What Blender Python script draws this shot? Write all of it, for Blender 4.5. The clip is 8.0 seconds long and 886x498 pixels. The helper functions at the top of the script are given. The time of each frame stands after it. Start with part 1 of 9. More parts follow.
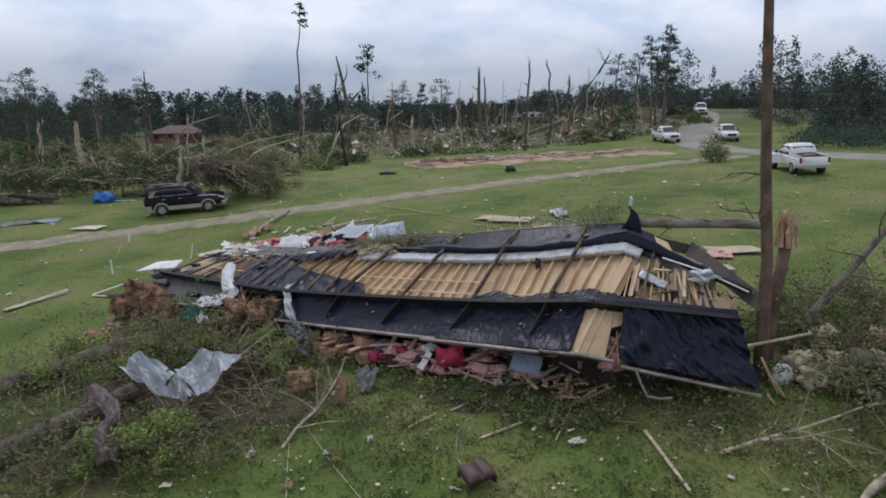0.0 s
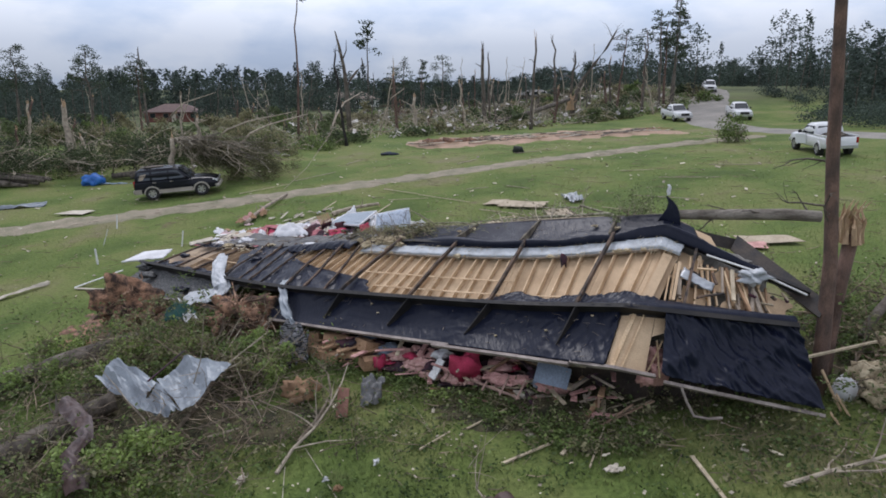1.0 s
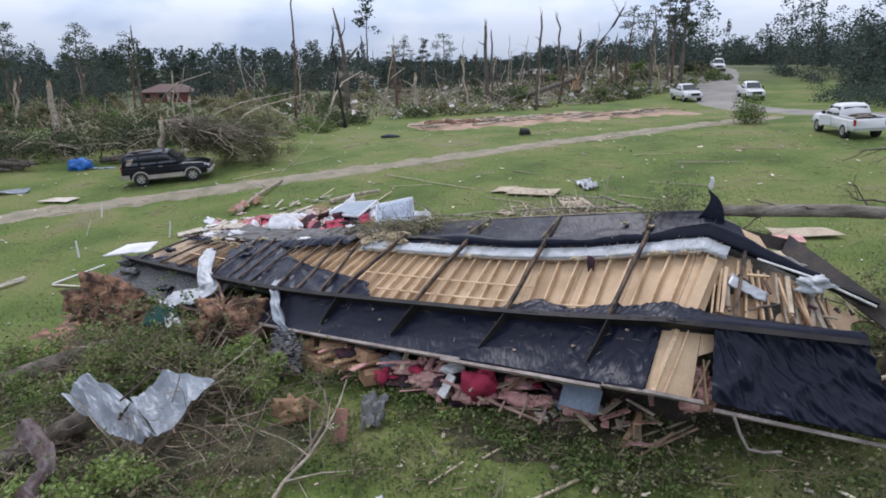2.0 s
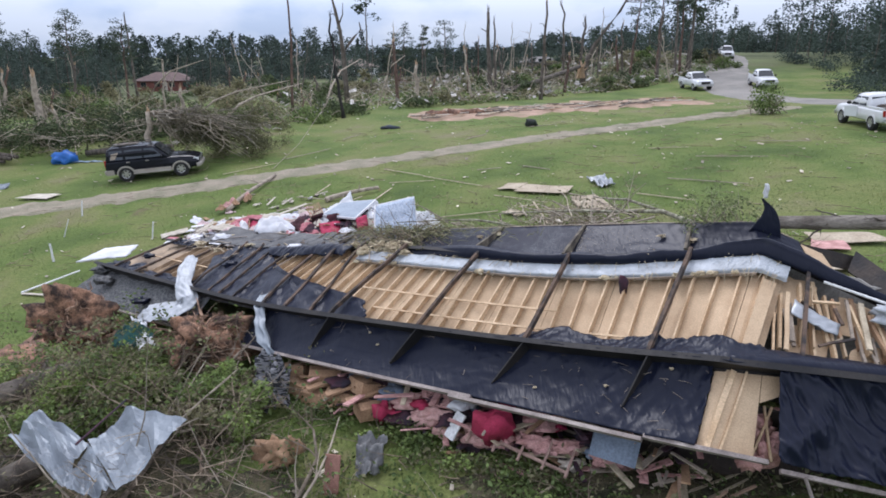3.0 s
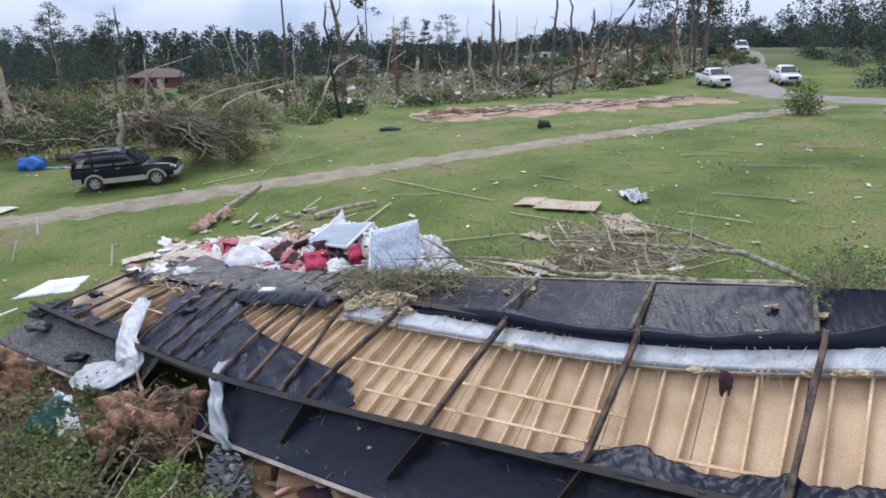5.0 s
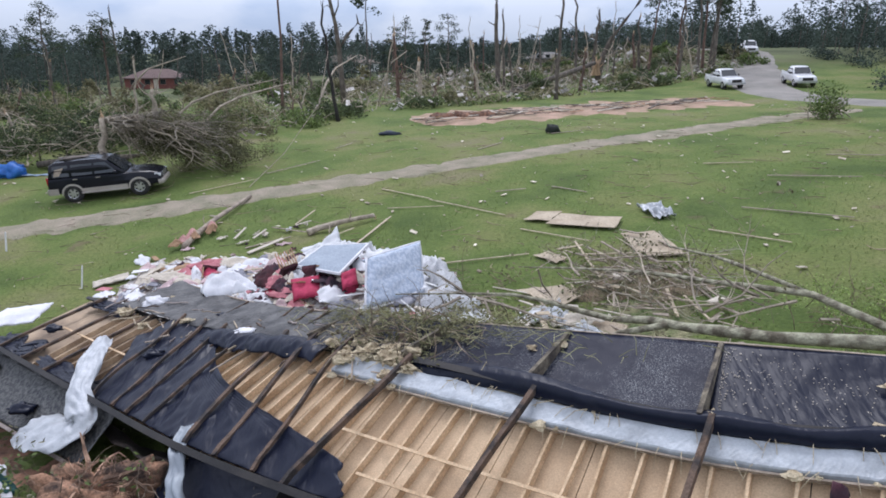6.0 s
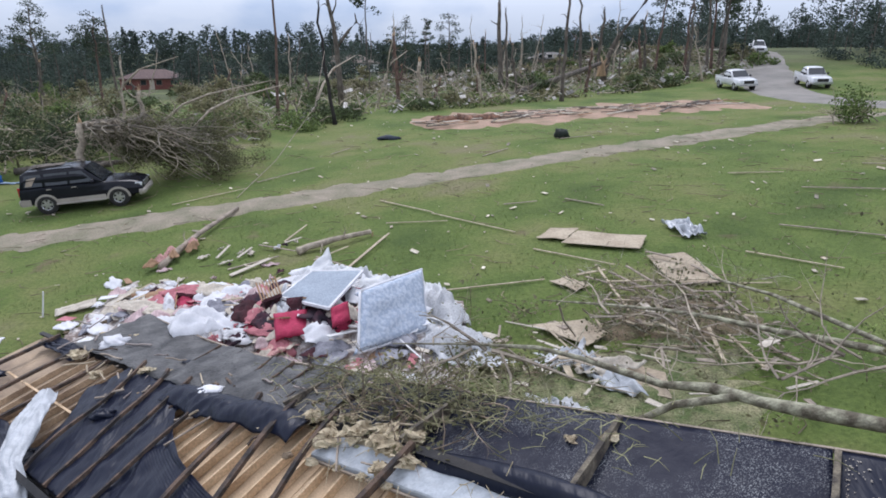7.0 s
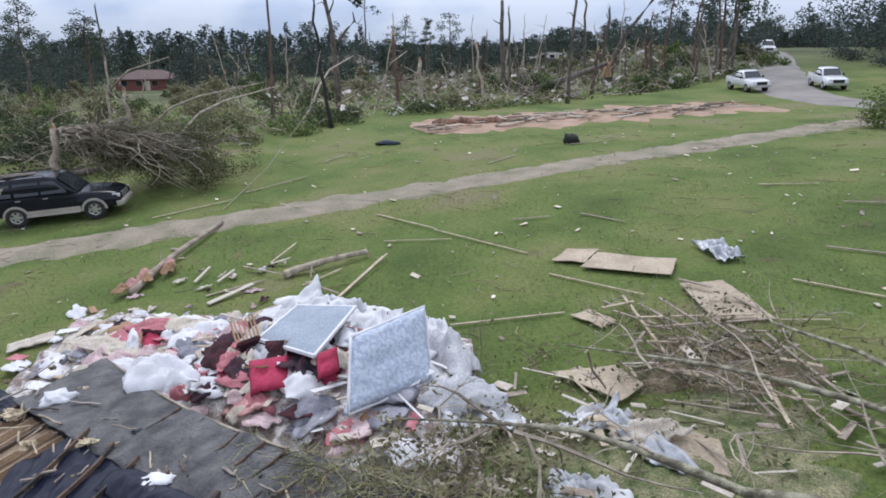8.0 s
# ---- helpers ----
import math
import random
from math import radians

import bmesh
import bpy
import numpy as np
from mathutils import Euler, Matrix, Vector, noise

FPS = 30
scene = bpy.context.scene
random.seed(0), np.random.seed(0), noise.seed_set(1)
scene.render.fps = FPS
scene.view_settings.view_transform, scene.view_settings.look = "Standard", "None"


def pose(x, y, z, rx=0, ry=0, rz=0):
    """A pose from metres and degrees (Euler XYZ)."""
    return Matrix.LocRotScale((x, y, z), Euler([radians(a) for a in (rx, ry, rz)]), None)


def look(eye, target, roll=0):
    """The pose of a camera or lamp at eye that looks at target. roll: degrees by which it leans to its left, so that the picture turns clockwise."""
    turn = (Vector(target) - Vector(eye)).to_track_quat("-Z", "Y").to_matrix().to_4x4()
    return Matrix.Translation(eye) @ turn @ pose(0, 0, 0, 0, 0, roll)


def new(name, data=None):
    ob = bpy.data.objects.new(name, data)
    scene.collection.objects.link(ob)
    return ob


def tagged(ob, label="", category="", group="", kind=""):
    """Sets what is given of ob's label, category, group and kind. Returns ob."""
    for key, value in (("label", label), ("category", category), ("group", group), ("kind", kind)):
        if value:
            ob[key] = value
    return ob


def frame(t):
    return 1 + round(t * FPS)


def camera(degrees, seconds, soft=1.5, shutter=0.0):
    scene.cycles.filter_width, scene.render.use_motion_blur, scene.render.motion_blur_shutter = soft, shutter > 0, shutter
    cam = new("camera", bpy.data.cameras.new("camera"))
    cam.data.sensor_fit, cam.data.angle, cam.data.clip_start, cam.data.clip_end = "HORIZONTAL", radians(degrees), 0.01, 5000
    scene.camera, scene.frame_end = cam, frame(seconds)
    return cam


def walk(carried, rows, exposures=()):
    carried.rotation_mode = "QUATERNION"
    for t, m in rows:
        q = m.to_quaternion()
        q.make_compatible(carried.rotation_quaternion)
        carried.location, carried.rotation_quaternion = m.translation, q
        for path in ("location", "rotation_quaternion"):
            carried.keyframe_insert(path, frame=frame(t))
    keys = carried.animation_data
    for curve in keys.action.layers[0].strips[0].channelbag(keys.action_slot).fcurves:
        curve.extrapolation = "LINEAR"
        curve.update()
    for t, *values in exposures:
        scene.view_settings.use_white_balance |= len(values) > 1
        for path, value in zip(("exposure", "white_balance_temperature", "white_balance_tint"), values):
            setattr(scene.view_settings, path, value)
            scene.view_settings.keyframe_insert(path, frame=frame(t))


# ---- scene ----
# ---- camera ----
cam = camera(67.6, 8.0, soft=1.75)
METRES, EYE, TILT, LEAN, TURN = 18.2, 7.9, -12.0, 0.0, 0.0
ROWS = [
    (0.0, 0.0, 0.0, 0.0, -0.0, 0.0, -0.0),
    (0.5, -0.0098, 0.0559, 0.011, 0.0, -0.85, 0.03),
    (1.0, -0.0195, 0.1186, 0.023, 0.01, -1.82, 0.05),
    (2.5, -0.0372, 0.2928, 0.0578, 0.03, -4.09, 0.15),
    (3.0, -0.0409, 0.355, 0.0707, 0.05, -4.48, 0.16),
    (3.5, -0.0444, 0.4089, 0.0822, 0.07, -4.72, 0.17),
    (4.0, -0.0483, 0.4691, 0.094, 0.08, -4.9, 0.17),
    (4.5, -0.0513, 0.5236, 0.1048, 0.1, -4.87, 0.19),
    (6.0, -0.0631, 0.7124, 0.1443, 0.17, -4.81, 0.19),
    (6.5, -0.0666, 0.7756, 0.1574, 0.17, -4.81, 0.2),
    (7.0, -0.0705, 0.8444, 0.1716, 0.18, -4.8, 0.19),
    (7.5, -0.0739, 0.9076, 0.1849, 0.17, -4.8, 0.17),
    (8.0, -0.0776, 0.9762, 0.1991, 0.18, -4.79, 0.2),
]
walk(cam, [(t, pose(0, 0, EYE, TILT, LEAN, TURN) @ pose(METRES * x, METRES * y, METRES * z, 90 + pitch, roll, yaw)) for t, x, y, z, yaw, pitch, roll in ROWS],
     exposures=[(0, -0.1, 6090, 14), (1.0, 0.1, 6040, 15), (2.5, 0.46, 5880, 16), (4.5, 0.55, 5820, 16), (6.0, 0.42, 5850, 16), (8.0, 0.37, 5850, 15)])

# ---- sky and sun: bright overcast with broken cloud ----
world = bpy.data.worlds.new("sky")
scene.world = world
world.use_nodes = True
wn, wl = world.node_tree.nodes, world.node_tree.links
wn.clear()
sky = wn.new("ShaderNodeTexSky")
sky.sky_type = "NISHITA"
sky.sun_disc = False
sky.sun_elevation, sky.sun_rotation = radians(57), radians(-17)
sky_scale = wn.new("ShaderNodeMixRGB")
sky_scale.blend_type, sky_scale.inputs[0].default_value = "MULTIPLY", 1.0
sky_scale.inputs[2].default_value = (1.0, 1.0, 1.0, 1)
wl.new(sky.outputs[0], sky_scale.inputs[1])
geo = wn.new("ShaderNodeTexCoord")
stretch = wn.new("ShaderNodeMapping")
stretch.inputs["Scale"].default_value = (1.0, 1.0, 2.3)
wl.new(geo.outputs["Generated"], stretch.inputs[0])
clouds = wn.new("ShaderNodeTexNoise")
clouds.inputs["Scale"].default_value, clouds.inputs["Detail"].default_value, clouds.inputs["Roughness"].default_value = 5.2, 8, 0.52
wl.new(stretch.outputs[0], clouds.inputs["Vector"])
ramp = wn.new("ShaderNodeValToRGB")
ramp.color_ramp.elements[0].position, ramp.color_ramp.elements[0].color = 0.36, (6.3, 7.1, 8.3, 1)
ramp.color_ramp.elements[1].position, ramp.color_ramp.elements[1].color = 0.54, (8.9, 9.1, 9.4, 1)
wl.new(clouds.outputs["Fac"], ramp.inputs[0])
cover = wn.new("ShaderNodeMixRGB")
cover.inputs[0].default_value = 0.86
wl.new(sky_scale.outputs[0], cover.inputs[1])
wl.new(ramp.outputs[0], cover.inputs[2])
# the sky is duller and bluer low down
parts_xyz = wn.new("ShaderNodeSeparateXYZ")
wl.new(geo.outputs["Generated"], parts_xyz.inputs[0])
height = wn.new("ShaderNodeMapRange")
height.inputs["From Min"].default_value, height.inputs["From Max"].default_value = 0.0, 0.8
wl.new(parts_xyz.outputs["Z"], height.inputs["Value"])
low_sky = wn.new("ShaderNodeValToRGB")
low_sky.color_ramp.elements[0].color, low_sky.color_ramp.elements[1].color = (0.54, 0.6, 0.67, 1), (1.36, 1.33, 1.29, 1)
for place, tone in ((0.07, (0.74, 0.78, 0.84, 1)), (0.15, (1.22, 1.23, 1.24, 1)), (0.4, (1.16, 1.15, 1.13, 1))):
    low_sky.color_ramp.elements.new(place).color = tone
wl.new(height.outputs[0], low_sky.inputs[0])
graded = wn.new("ShaderNodeMixRGB")
graded.blend_type, graded.inputs[0].default_value = "MULTIPLY", 1.0
wl.new(cover.outputs[0], graded.inputs[1])
wl.new(low_sky.outputs[0], graded.inputs[2])
back = wn.new("ShaderNodeBackground")
back.inputs["Strength"].default_value = 0.086
wl.new(graded.outputs[0], back.inputs[0])
world_out = wn.new("ShaderNodeOutputWorld")
wl.new(back.outputs[0], world_out.inputs[0])

sun_data = bpy.data.lights.new("sun", "SUN")
sun_data.energy, sun_data.angle, sun_data.color = 1.25, radians(24), (1.0, 0.96, 0.9)
sun = new("sun", sun_data)
sun.matrix_world = look((-10, 52, 52), (0, 20, 0))

# ---- materials ----
MATS = {}


def mat(name, a, b=None, scale=3.0, detail=5.0, rough=0.8, metal=0.0, bump=0.3, bump_scale=None, fine=None, fine_amount=0.25, contrast=0.25, stretch=(1, 1, 1), per="island", spread=0.0, coat=0.0, thin=0.0, spec=0.5):
    """Two colours mixed by a broad noise, a fine grain over them, relief, and a spread of brightness from piece to piece."""
    if name in MATS:
        return MATS[name]
    m = bpy.data.materials.new(name)
    m.use_nodes = True
    n, l = m.node_tree.nodes, m.node_tree.links
    bsdf = n["Principled BSDF"]
    b = b or tuple(c * 0.7 for c in a)
    tc = n.new("ShaderNodeTexCoord")
    mp = n.new("ShaderNodeMapping")
    mp.inputs["Scale"].default_value = stretch
    l.new(tc.outputs["Object"], mp.inputs[0])
    broad = n.new("ShaderNodeTexNoise")
    broad.inputs["Scale"].default_value, broad.inputs["Detail"].default_value = scale, detail
    l.new(mp.outputs[0], broad.inputs["Vector"])
    rp = n.new("ShaderNodeValToRGB")
    rp.color_ramp.elements[0].position, rp.color_ramp.elements[1].position = 0.5 - contrast / 2, 0.5 + contrast / 2
    rp.color_ramp.elements[0].color, rp.color_ramp.elements[1].color = (*b, 1), (*a, 1)
    l.new(broad.outputs["Fac"], rp.inputs[0])
    grain = n.new("ShaderNodeTexNoise")
    grain.inputs["Scale"].default_value, grain.inputs["Detail"].default_value = fine or scale * 12, 3
    l.new(mp.outputs[0], grain.inputs["Vector"])
    gr = n.new("ShaderNodeMapRange")
    gr.inputs["From Min"].default_value, gr.inputs["From Max"].default_value = 0.25, 0.75
    gr.inputs["To Min"].default_value, gr.inputs["To Max"].default_value = 1 - fine_amount, 1 + fine_amount
    l.new(grain.outputs["Fac"], gr.inputs["Value"])
    mul = n.new("ShaderNodeMixRGB")
    mul.blend_type, mul.inputs[0].default_value = "MULTIPLY", 1.0
    l.new(rp.outputs[0], mul.inputs[1])
    l.new(gr.outputs[0], mul.inputs[2])
    last = mul.outputs[0]
    if spread:
        if per == "island":
            src = n.new("ShaderNodeNewGeometry").outputs["Random Per Island"]
        else:
            src = n.new("ShaderNodeObjectInfo").outputs["Random"]
        sp = n.new("ShaderNodeMapRange")
        sp.inputs["To Min"].default_value, sp.inputs["To Max"].default_value = 1 - spread, 1 + spread
        l.new(src, sp.inputs["Value"])
        m2 = n.new("ShaderNodeMixRGB")
        m2.blend_type, m2.inputs[0].default_value = "MULTIPLY", 1.0
        l.new(last, m2.inputs[1])
        l.new(sp.outputs[0], m2.inputs[2])
        last = m2.outputs[0]
    l.new(last, bsdf.inputs["Base Color"])
    bsdf.inputs["Roughness"].default_value, bsdf.inputs["Metallic"].default_value = rough, metal
    bsdf.inputs["Specular IOR Level"].default_value = spec
    bsdf.inputs["Coat Weight"].default_value = coat
    bsdf.inputs["Coat Roughness"].default_value = 0.08
    if bump:
        bn = n.new("ShaderNodeTexNoise")
        bn.inputs["Scale"].default_value, bn.inputs["Detail"].default_value = bump_scale or scale * 5, 5
        l.new(mp.outputs[0], bn.inputs["Vector"])
        bp = n.new("ShaderNodeBump")
        bp.inputs["Strength"].default_value, bp.inputs["Distance"].default_value = bump, 0.05
        l.new(bn.outputs["Fac"], bp.inputs["Height"])
        l.new(bp.outputs[0], bsdf.inputs["Normal"])
    if thin:
        leaf = n.new("ShaderNodeBsdfTranslucent")
        l.new(last, leaf.inputs[0])
        both = n.new("ShaderNodeMixShader")
        both.inputs[0].default_value = thin
        l.new(bsdf.outputs[0], both.inputs[1])
        l.new(leaf.outputs[0], both.inputs[2])
        l.new(both.outputs[0], n["Material Output"].inputs[0])
    MATS[name] = m
    return m


def poly_material():
    """Black builder's plastic: glossy, dusty in patches, creased in long sharp folds at two sizes."""
    m = bpy.data.materials.new("black polythene")
    m.use_nodes = True
    n, l = m.node_tree.nodes, m.node_tree.links
    bs = n["Principled BSDF"]
    tc = n.new("ShaderNodeTexCoord")

    def field(scale, stretch, detail, turn=0.0):
        mp = n.new("ShaderNodeMapping")
        mp.inputs["Scale"].default_value, mp.inputs["Rotation"].default_value = stretch, (0.3, 0.2, turn)
        l.new(tc.outputs["Object"], mp.inputs[0])
        t = n.new("ShaderNodeTexNoise")
        t.inputs["Scale"].default_value, t.inputs["Detail"].default_value, t.inputs["Roughness"].default_value = scale, detail, 0.5
        l.new(mp.outputs[0], t.inputs["Vector"])
        return t.outputs["Fac"]

    def calc(kind, a, b):
        x = n.new("ShaderNodeMath")
        x.operation = kind
        for k, v in enumerate((a, b)):
            if isinstance(v, float):
                x.inputs[k].default_value = v
            else:
                l.new(v, x.inputs[k])
        return x.outputs[0]

    def crease(src):
        return calc("ABSOLUTE", calc("SUBTRACT", src, 0.5), 0.0)

    folds = calc("ADD", calc("MULTIPLY", crease(field(1.1, (1.0, 0.4, 0.3), 1, 0.9)), 0.5), calc("MULTIPLY", crease(field(4.6, (1.0, 0.28, 0.4), 2, -0.6)), 0.34))
    folds = calc("ADD", folds, calc("MULTIPLY", crease(field(10.0, (1.0, 0.25, 0.4), 2, 0.5)), 0.16))
    bump = n.new("ShaderNodeBump")
    bump.inputs["Strength"].default_value, bump.inputs["Distance"].default_value = 0.4, 0.2
    l.new(folds, bump.inputs["Height"])
    l.new(bump.outputs[0], bs.inputs["Normal"])
    dust = n.new("ShaderNodeMapRange")
    dust.inputs["From Min"].default_value, dust.inputs["From Max"].default_value = 0.6, 0.9
    l.new(field(2.6, (1, 1, 1), 9), dust.inputs["Value"])
    mix = n.new("ShaderNodeMixRGB")
    mix.inputs[1].default_value, mix.inputs[2].default_value = (0.0085, 0.011, 0.024, 1), (0.026, 0.028, 0.036, 1)
    l.new(dust.outputs[0], mix.inputs[0])
    l.new(mix.outputs[0], bs.inputs["Base Color"])
    rough = n.new("ShaderNodeMapRange")
    rough.inputs["To Min"].default_value, rough.inputs["To Max"].default_value = 0.36, 0.5
    l.new(dust.outputs[0], rough.inputs["Value"])
    l.new(rough.outputs[0], bs.inputs["Roughness"])
    bs.inputs["Specular IOR Level"].default_value = 0.2
    MATS["black polythene"] = m
    return m


BLACK_POLY = poly_material()
GRIT_POLY = mat("gritty black board", (0.02, 0.022, 0.028), (0.11, 0.11, 0.105), scale=14, detail=8, rough=0.55, bump=0.5, bump_scale=30, fine=70, fine_amount=0.6, contrast=0.22)
STEEL = mat("dark painted steel", (0.018, 0.017, 0.018), (0.045, 0.034, 0.027), scale=3, rough=0.55, metal=0.3, bump=0.25, spread=0.2)
RUST = mat("rusty brown steel", (0.115, 0.075, 0.052), (0.03, 0.024, 0.022), scale=3.5, detail=9, rough=0.85, bump=0.6, spread=0.3, contrast=0.14)
JOIST = mat("pale joist pine", (0.62, 0.46, 0.29), (0.45, 0.31, 0.18), scale=2, rough=0.75, bump=0.15, stretch=(1, 1, 1), spread=0.22, fine=30)
PLY = mat("tan floor board", (0.56, 0.415, 0.265), (0.4, 0.28, 0.17), scale=1.3, rough=0.8, bump=0.15, spread=0.12, fine=50, fine_amount=0.2, contrast=0.4)
LUMBER = mat("fresh split lumber", (0.5, 0.42, 0.3), (0.3, 0.245, 0.17), scale=3, rough=0.8, bump=0.3, spread=0.35, fine=40)
GREY_WOOD = mat("weathered grey wood", (0.34, 0.28, 0.22), (0.2, 0.165, 0.13), scale=3, rough=0.85, bump=0.3, spread=0.3)
RIM = mat("pale rim trim", (0.34, 0.29, 0.26), (0.2, 0.165, 0.15), scale=2.5, rough=0.7, bump=0.2, spread=0.15)
FOIL = mat("crumpled silver foil", (0.44, 0.46, 0.485), (0.31, 0.325, 0.345), scale=3.0, rough=0.38, metal=0.25, bump=0.4, bump_scale=4.5, spread=0.1, fine_amount=0.08)
TIN = mat("dented grey sheet metal", (0.255, 0.285, 0.315), (0.18, 0.2, 0.225), scale=1.4, rough=0.5, metal=0.25, bump=0.06, bump_scale=3, spread=0.05, fine_amount=0.08)
BROWN_TIN = mat("brown flashing", (0.05, 0.026, 0.022), (0.11, 0.085, 0.085), scale=1.6, rough=0.6, metal=0.2, bump=0.3, contrast=0.1)
PINK = mat("pink glass wool", (0.6, 0.35, 0.32), (0.4, 0.21, 0.19), scale=3, rough=1.0, bump=1.0, bump_scale=14, spread=0.25)
YELLOW_WOOL = mat("yellow glass wool", (0.56, 0.48, 0.33), (0.36, 0.29, 0.19), scale=5, rough=1.0, bump=1.0, bump_scale=16, spread=0.2)
WHITE_CLOTH = mat("white cloth", (0.72, 0.72, 0.74), (0.6, 0.6, 0.62), scale=2, rough=0.95, bump=0.2, bump_scale=5, spread=0.1, fine_amount=0.06)
CREAM = mat("cream board", (0.55, 0.5, 0.42), (0.42, 0.37, 0.3), scale=2, rough=0.85, bump=0.2, spread=0.2)
RED = mat("crimson cloth", (0.4, 0.032, 0.085), (0.29, 0.022, 0.055), scale=3, rough=0.85, bump=0.4, spread=0.25)
DARK_CLOTH = mat("dark cloth", (0.025, 0.02, 0.03), (0.06, 0.02, 0.03), scale=3, rough=0.95, bump=0.4, spread=0.4)
CARTON = mat("brown carton", (0.36, 0.225, 0.13), (0.25, 0.15, 0.085), scale=2, rough=0.85, bump=0.15, spread=0.2)
BARK = mat("grey brown bark", (0.155, 0.132, 0.108), (0.07, 0.058, 0.048), scale=4, rough=0.95, bump=0.9, bump_scale=16, stretch=(1, 1, 0.35), spread=0.2)
RED_BARK = mat("reddish pine bark", (0.17, 0.105, 0.08), (0.08, 0.055, 0.045), scale=4, rough=0.95, bump=0.9, bump_scale=14, stretch=(1, 1, 0.4), spread=0.15)
PALE_BARK = mat("pale dry branch wood", (0.42, 0.36, 0.28), (0.24, 0.2, 0.155), scale=4, rough=0.9, bump=0.5, spread=0.35)
SPLINTER = mat("raw splintered wood", (0.5, 0.36, 0.22), (0.36, 0.24, 0.15), scale=6, rough=0.85, bump=0.5, stretch=(3, 3, 0.5), spread=0.2)
CLAY = mat("red clay", (0.31, 0.17, 0.11), (0.1, 0.06, 0.045), scale=2.4, rough=1.0, bump=1.0, bump_scale=8, spread=0.2)
LEAF = mat("green leaves", (0.145, 0.195, 0.058), (0.09, 0.13, 0.04), scale=0.9, rough=0.7, bump=0, spread=0.55, thin=0.4)
DRY_LEAF = mat("dull broken foliage", (0.235, 0.22, 0.12), (0.145, 0.14, 0.075), scale=0.8, rough=0.8, bump=0, spread=0.55, thin=0.4)
# the bluish tint puts distance haze into the leaf colour
FAR_LEAF = mat("woodland leaves tinted for haze", (0.062, 0.088, 0.066), (0.04, 0.058, 0.049), scale=0.12, rough=0.8, bump=0, spread=0.4, thin=0.3)
PINE_LEAF = mat("pine needles", (0.06, 0.083, 0.045), (0.038, 0.056, 0.034), scale=0.4, rough=0.8, bump=0, spread=0.5, thin=0.4)
GRASS = mat("grass blades", (0.125, 0.175, 0.045), (0.155, 0.175, 0.06), scale=0.25, rough=0.7, bump=0, spread=0.4, thin=0.4)
BRICK = mat("red brick", (0.2, 0.075, 0.06), (0.15, 0.06, 0.05), scale=3, rough=0.9, bump=0.2)
ROOF = mat("brown shingles", (0.15, 0.1, 0.09), (0.11, 0.075, 0.07), scale=2, rough=0.9, bump=0.3)
PAINT_BLACK = mat("black car paint", (0.005, 0.006, 0.011), (0.008, 0.009, 0.014), scale=1, rough=0.25, bump=0, coat=0.08, spec=0.22, fine_amount=0.1)
PAINT_TAUPE = mat("taupe lower paint", (0.34, 0.31, 0.27), (0.28, 0.25, 0.22), scale=1, rough=0.4, bump=0, coat=0.4, fine_amount=0.1)
PAINT_WHITE = mat("white car paint", (0.68, 0.69, 0.7), (0.6, 0.6, 0.61), scale=1, rough=0.28, bump=0, coat=0.6, fine_amount=0.05)
CAR_GLASS = mat("dark car glass", (0.02, 0.024, 0.028), (0.03, 0.034, 0.04), scale=1, rough=0.06, bump=0, spec=0.7)
TYRE = mat("tyre rubber", (0.018, 0.018, 0.018), (0.03, 0.028, 0.025), scale=6, rough=0.85, bump=0.2)
ALLOY = mat("silver alloy", (0.55, 0.55, 0.56), (0.45, 0.45, 0.46), scale=3, rough=0.3, metal=0.8, bump=0)
LAMP_GLASS = mat("headlamp glass", (0.6, 0.62, 0.64), (0.5, 0.52, 0.55), scale=3, rough=0.12, bump=0)
RED_LAMP = mat("red lamp glass", (0.35, 0.02, 0.02), (0.3, 0.02, 0.02), scale=3, rough=0.15, bump=0)
BLUE_TARP = mat("blue tarpaulin", (0.03, 0.16, 0.52), (0.02, 0.11, 0.4), scale=2, rough=0.5, bump=0.5, spread=0.1)
TEAL = mat("dark teal cloth", (0.02, 0.09, 0.082), (0.012, 0.055, 0.05), scale=2, rough=0.8, bump=0.4)
SLATE = mat("slate blue fabric panel", (0.3, 0.345, 0.4), (0.26, 0.3, 0.35), scale=2, rough=0.8, bump=0.15, spread=0.05)
DIRT = mat("dry soil", (0.2, 0.15, 0.1), (0.12, 0.09, 0.06), scale=1, rough=1, bump=0.5)
WINDOW_DARK = mat("dark window pane", (0.03, 0.035, 0.04), (0.02, 0.022, 0.025), scale=1, rough=0.1, bump=0)
WHITE_PAINT = mat("white paint", (0.7, 0.7, 0.69), (0.58, 0.58, 0.57), scale=2, rough=0.6, bump=0.1, spread=0.1)
BLUE_GREY = mat("blue grey panel", (0.16, 0.2, 0.26), (0.12, 0.15, 0.2), scale=2, rough=0.6, bump=0.2)


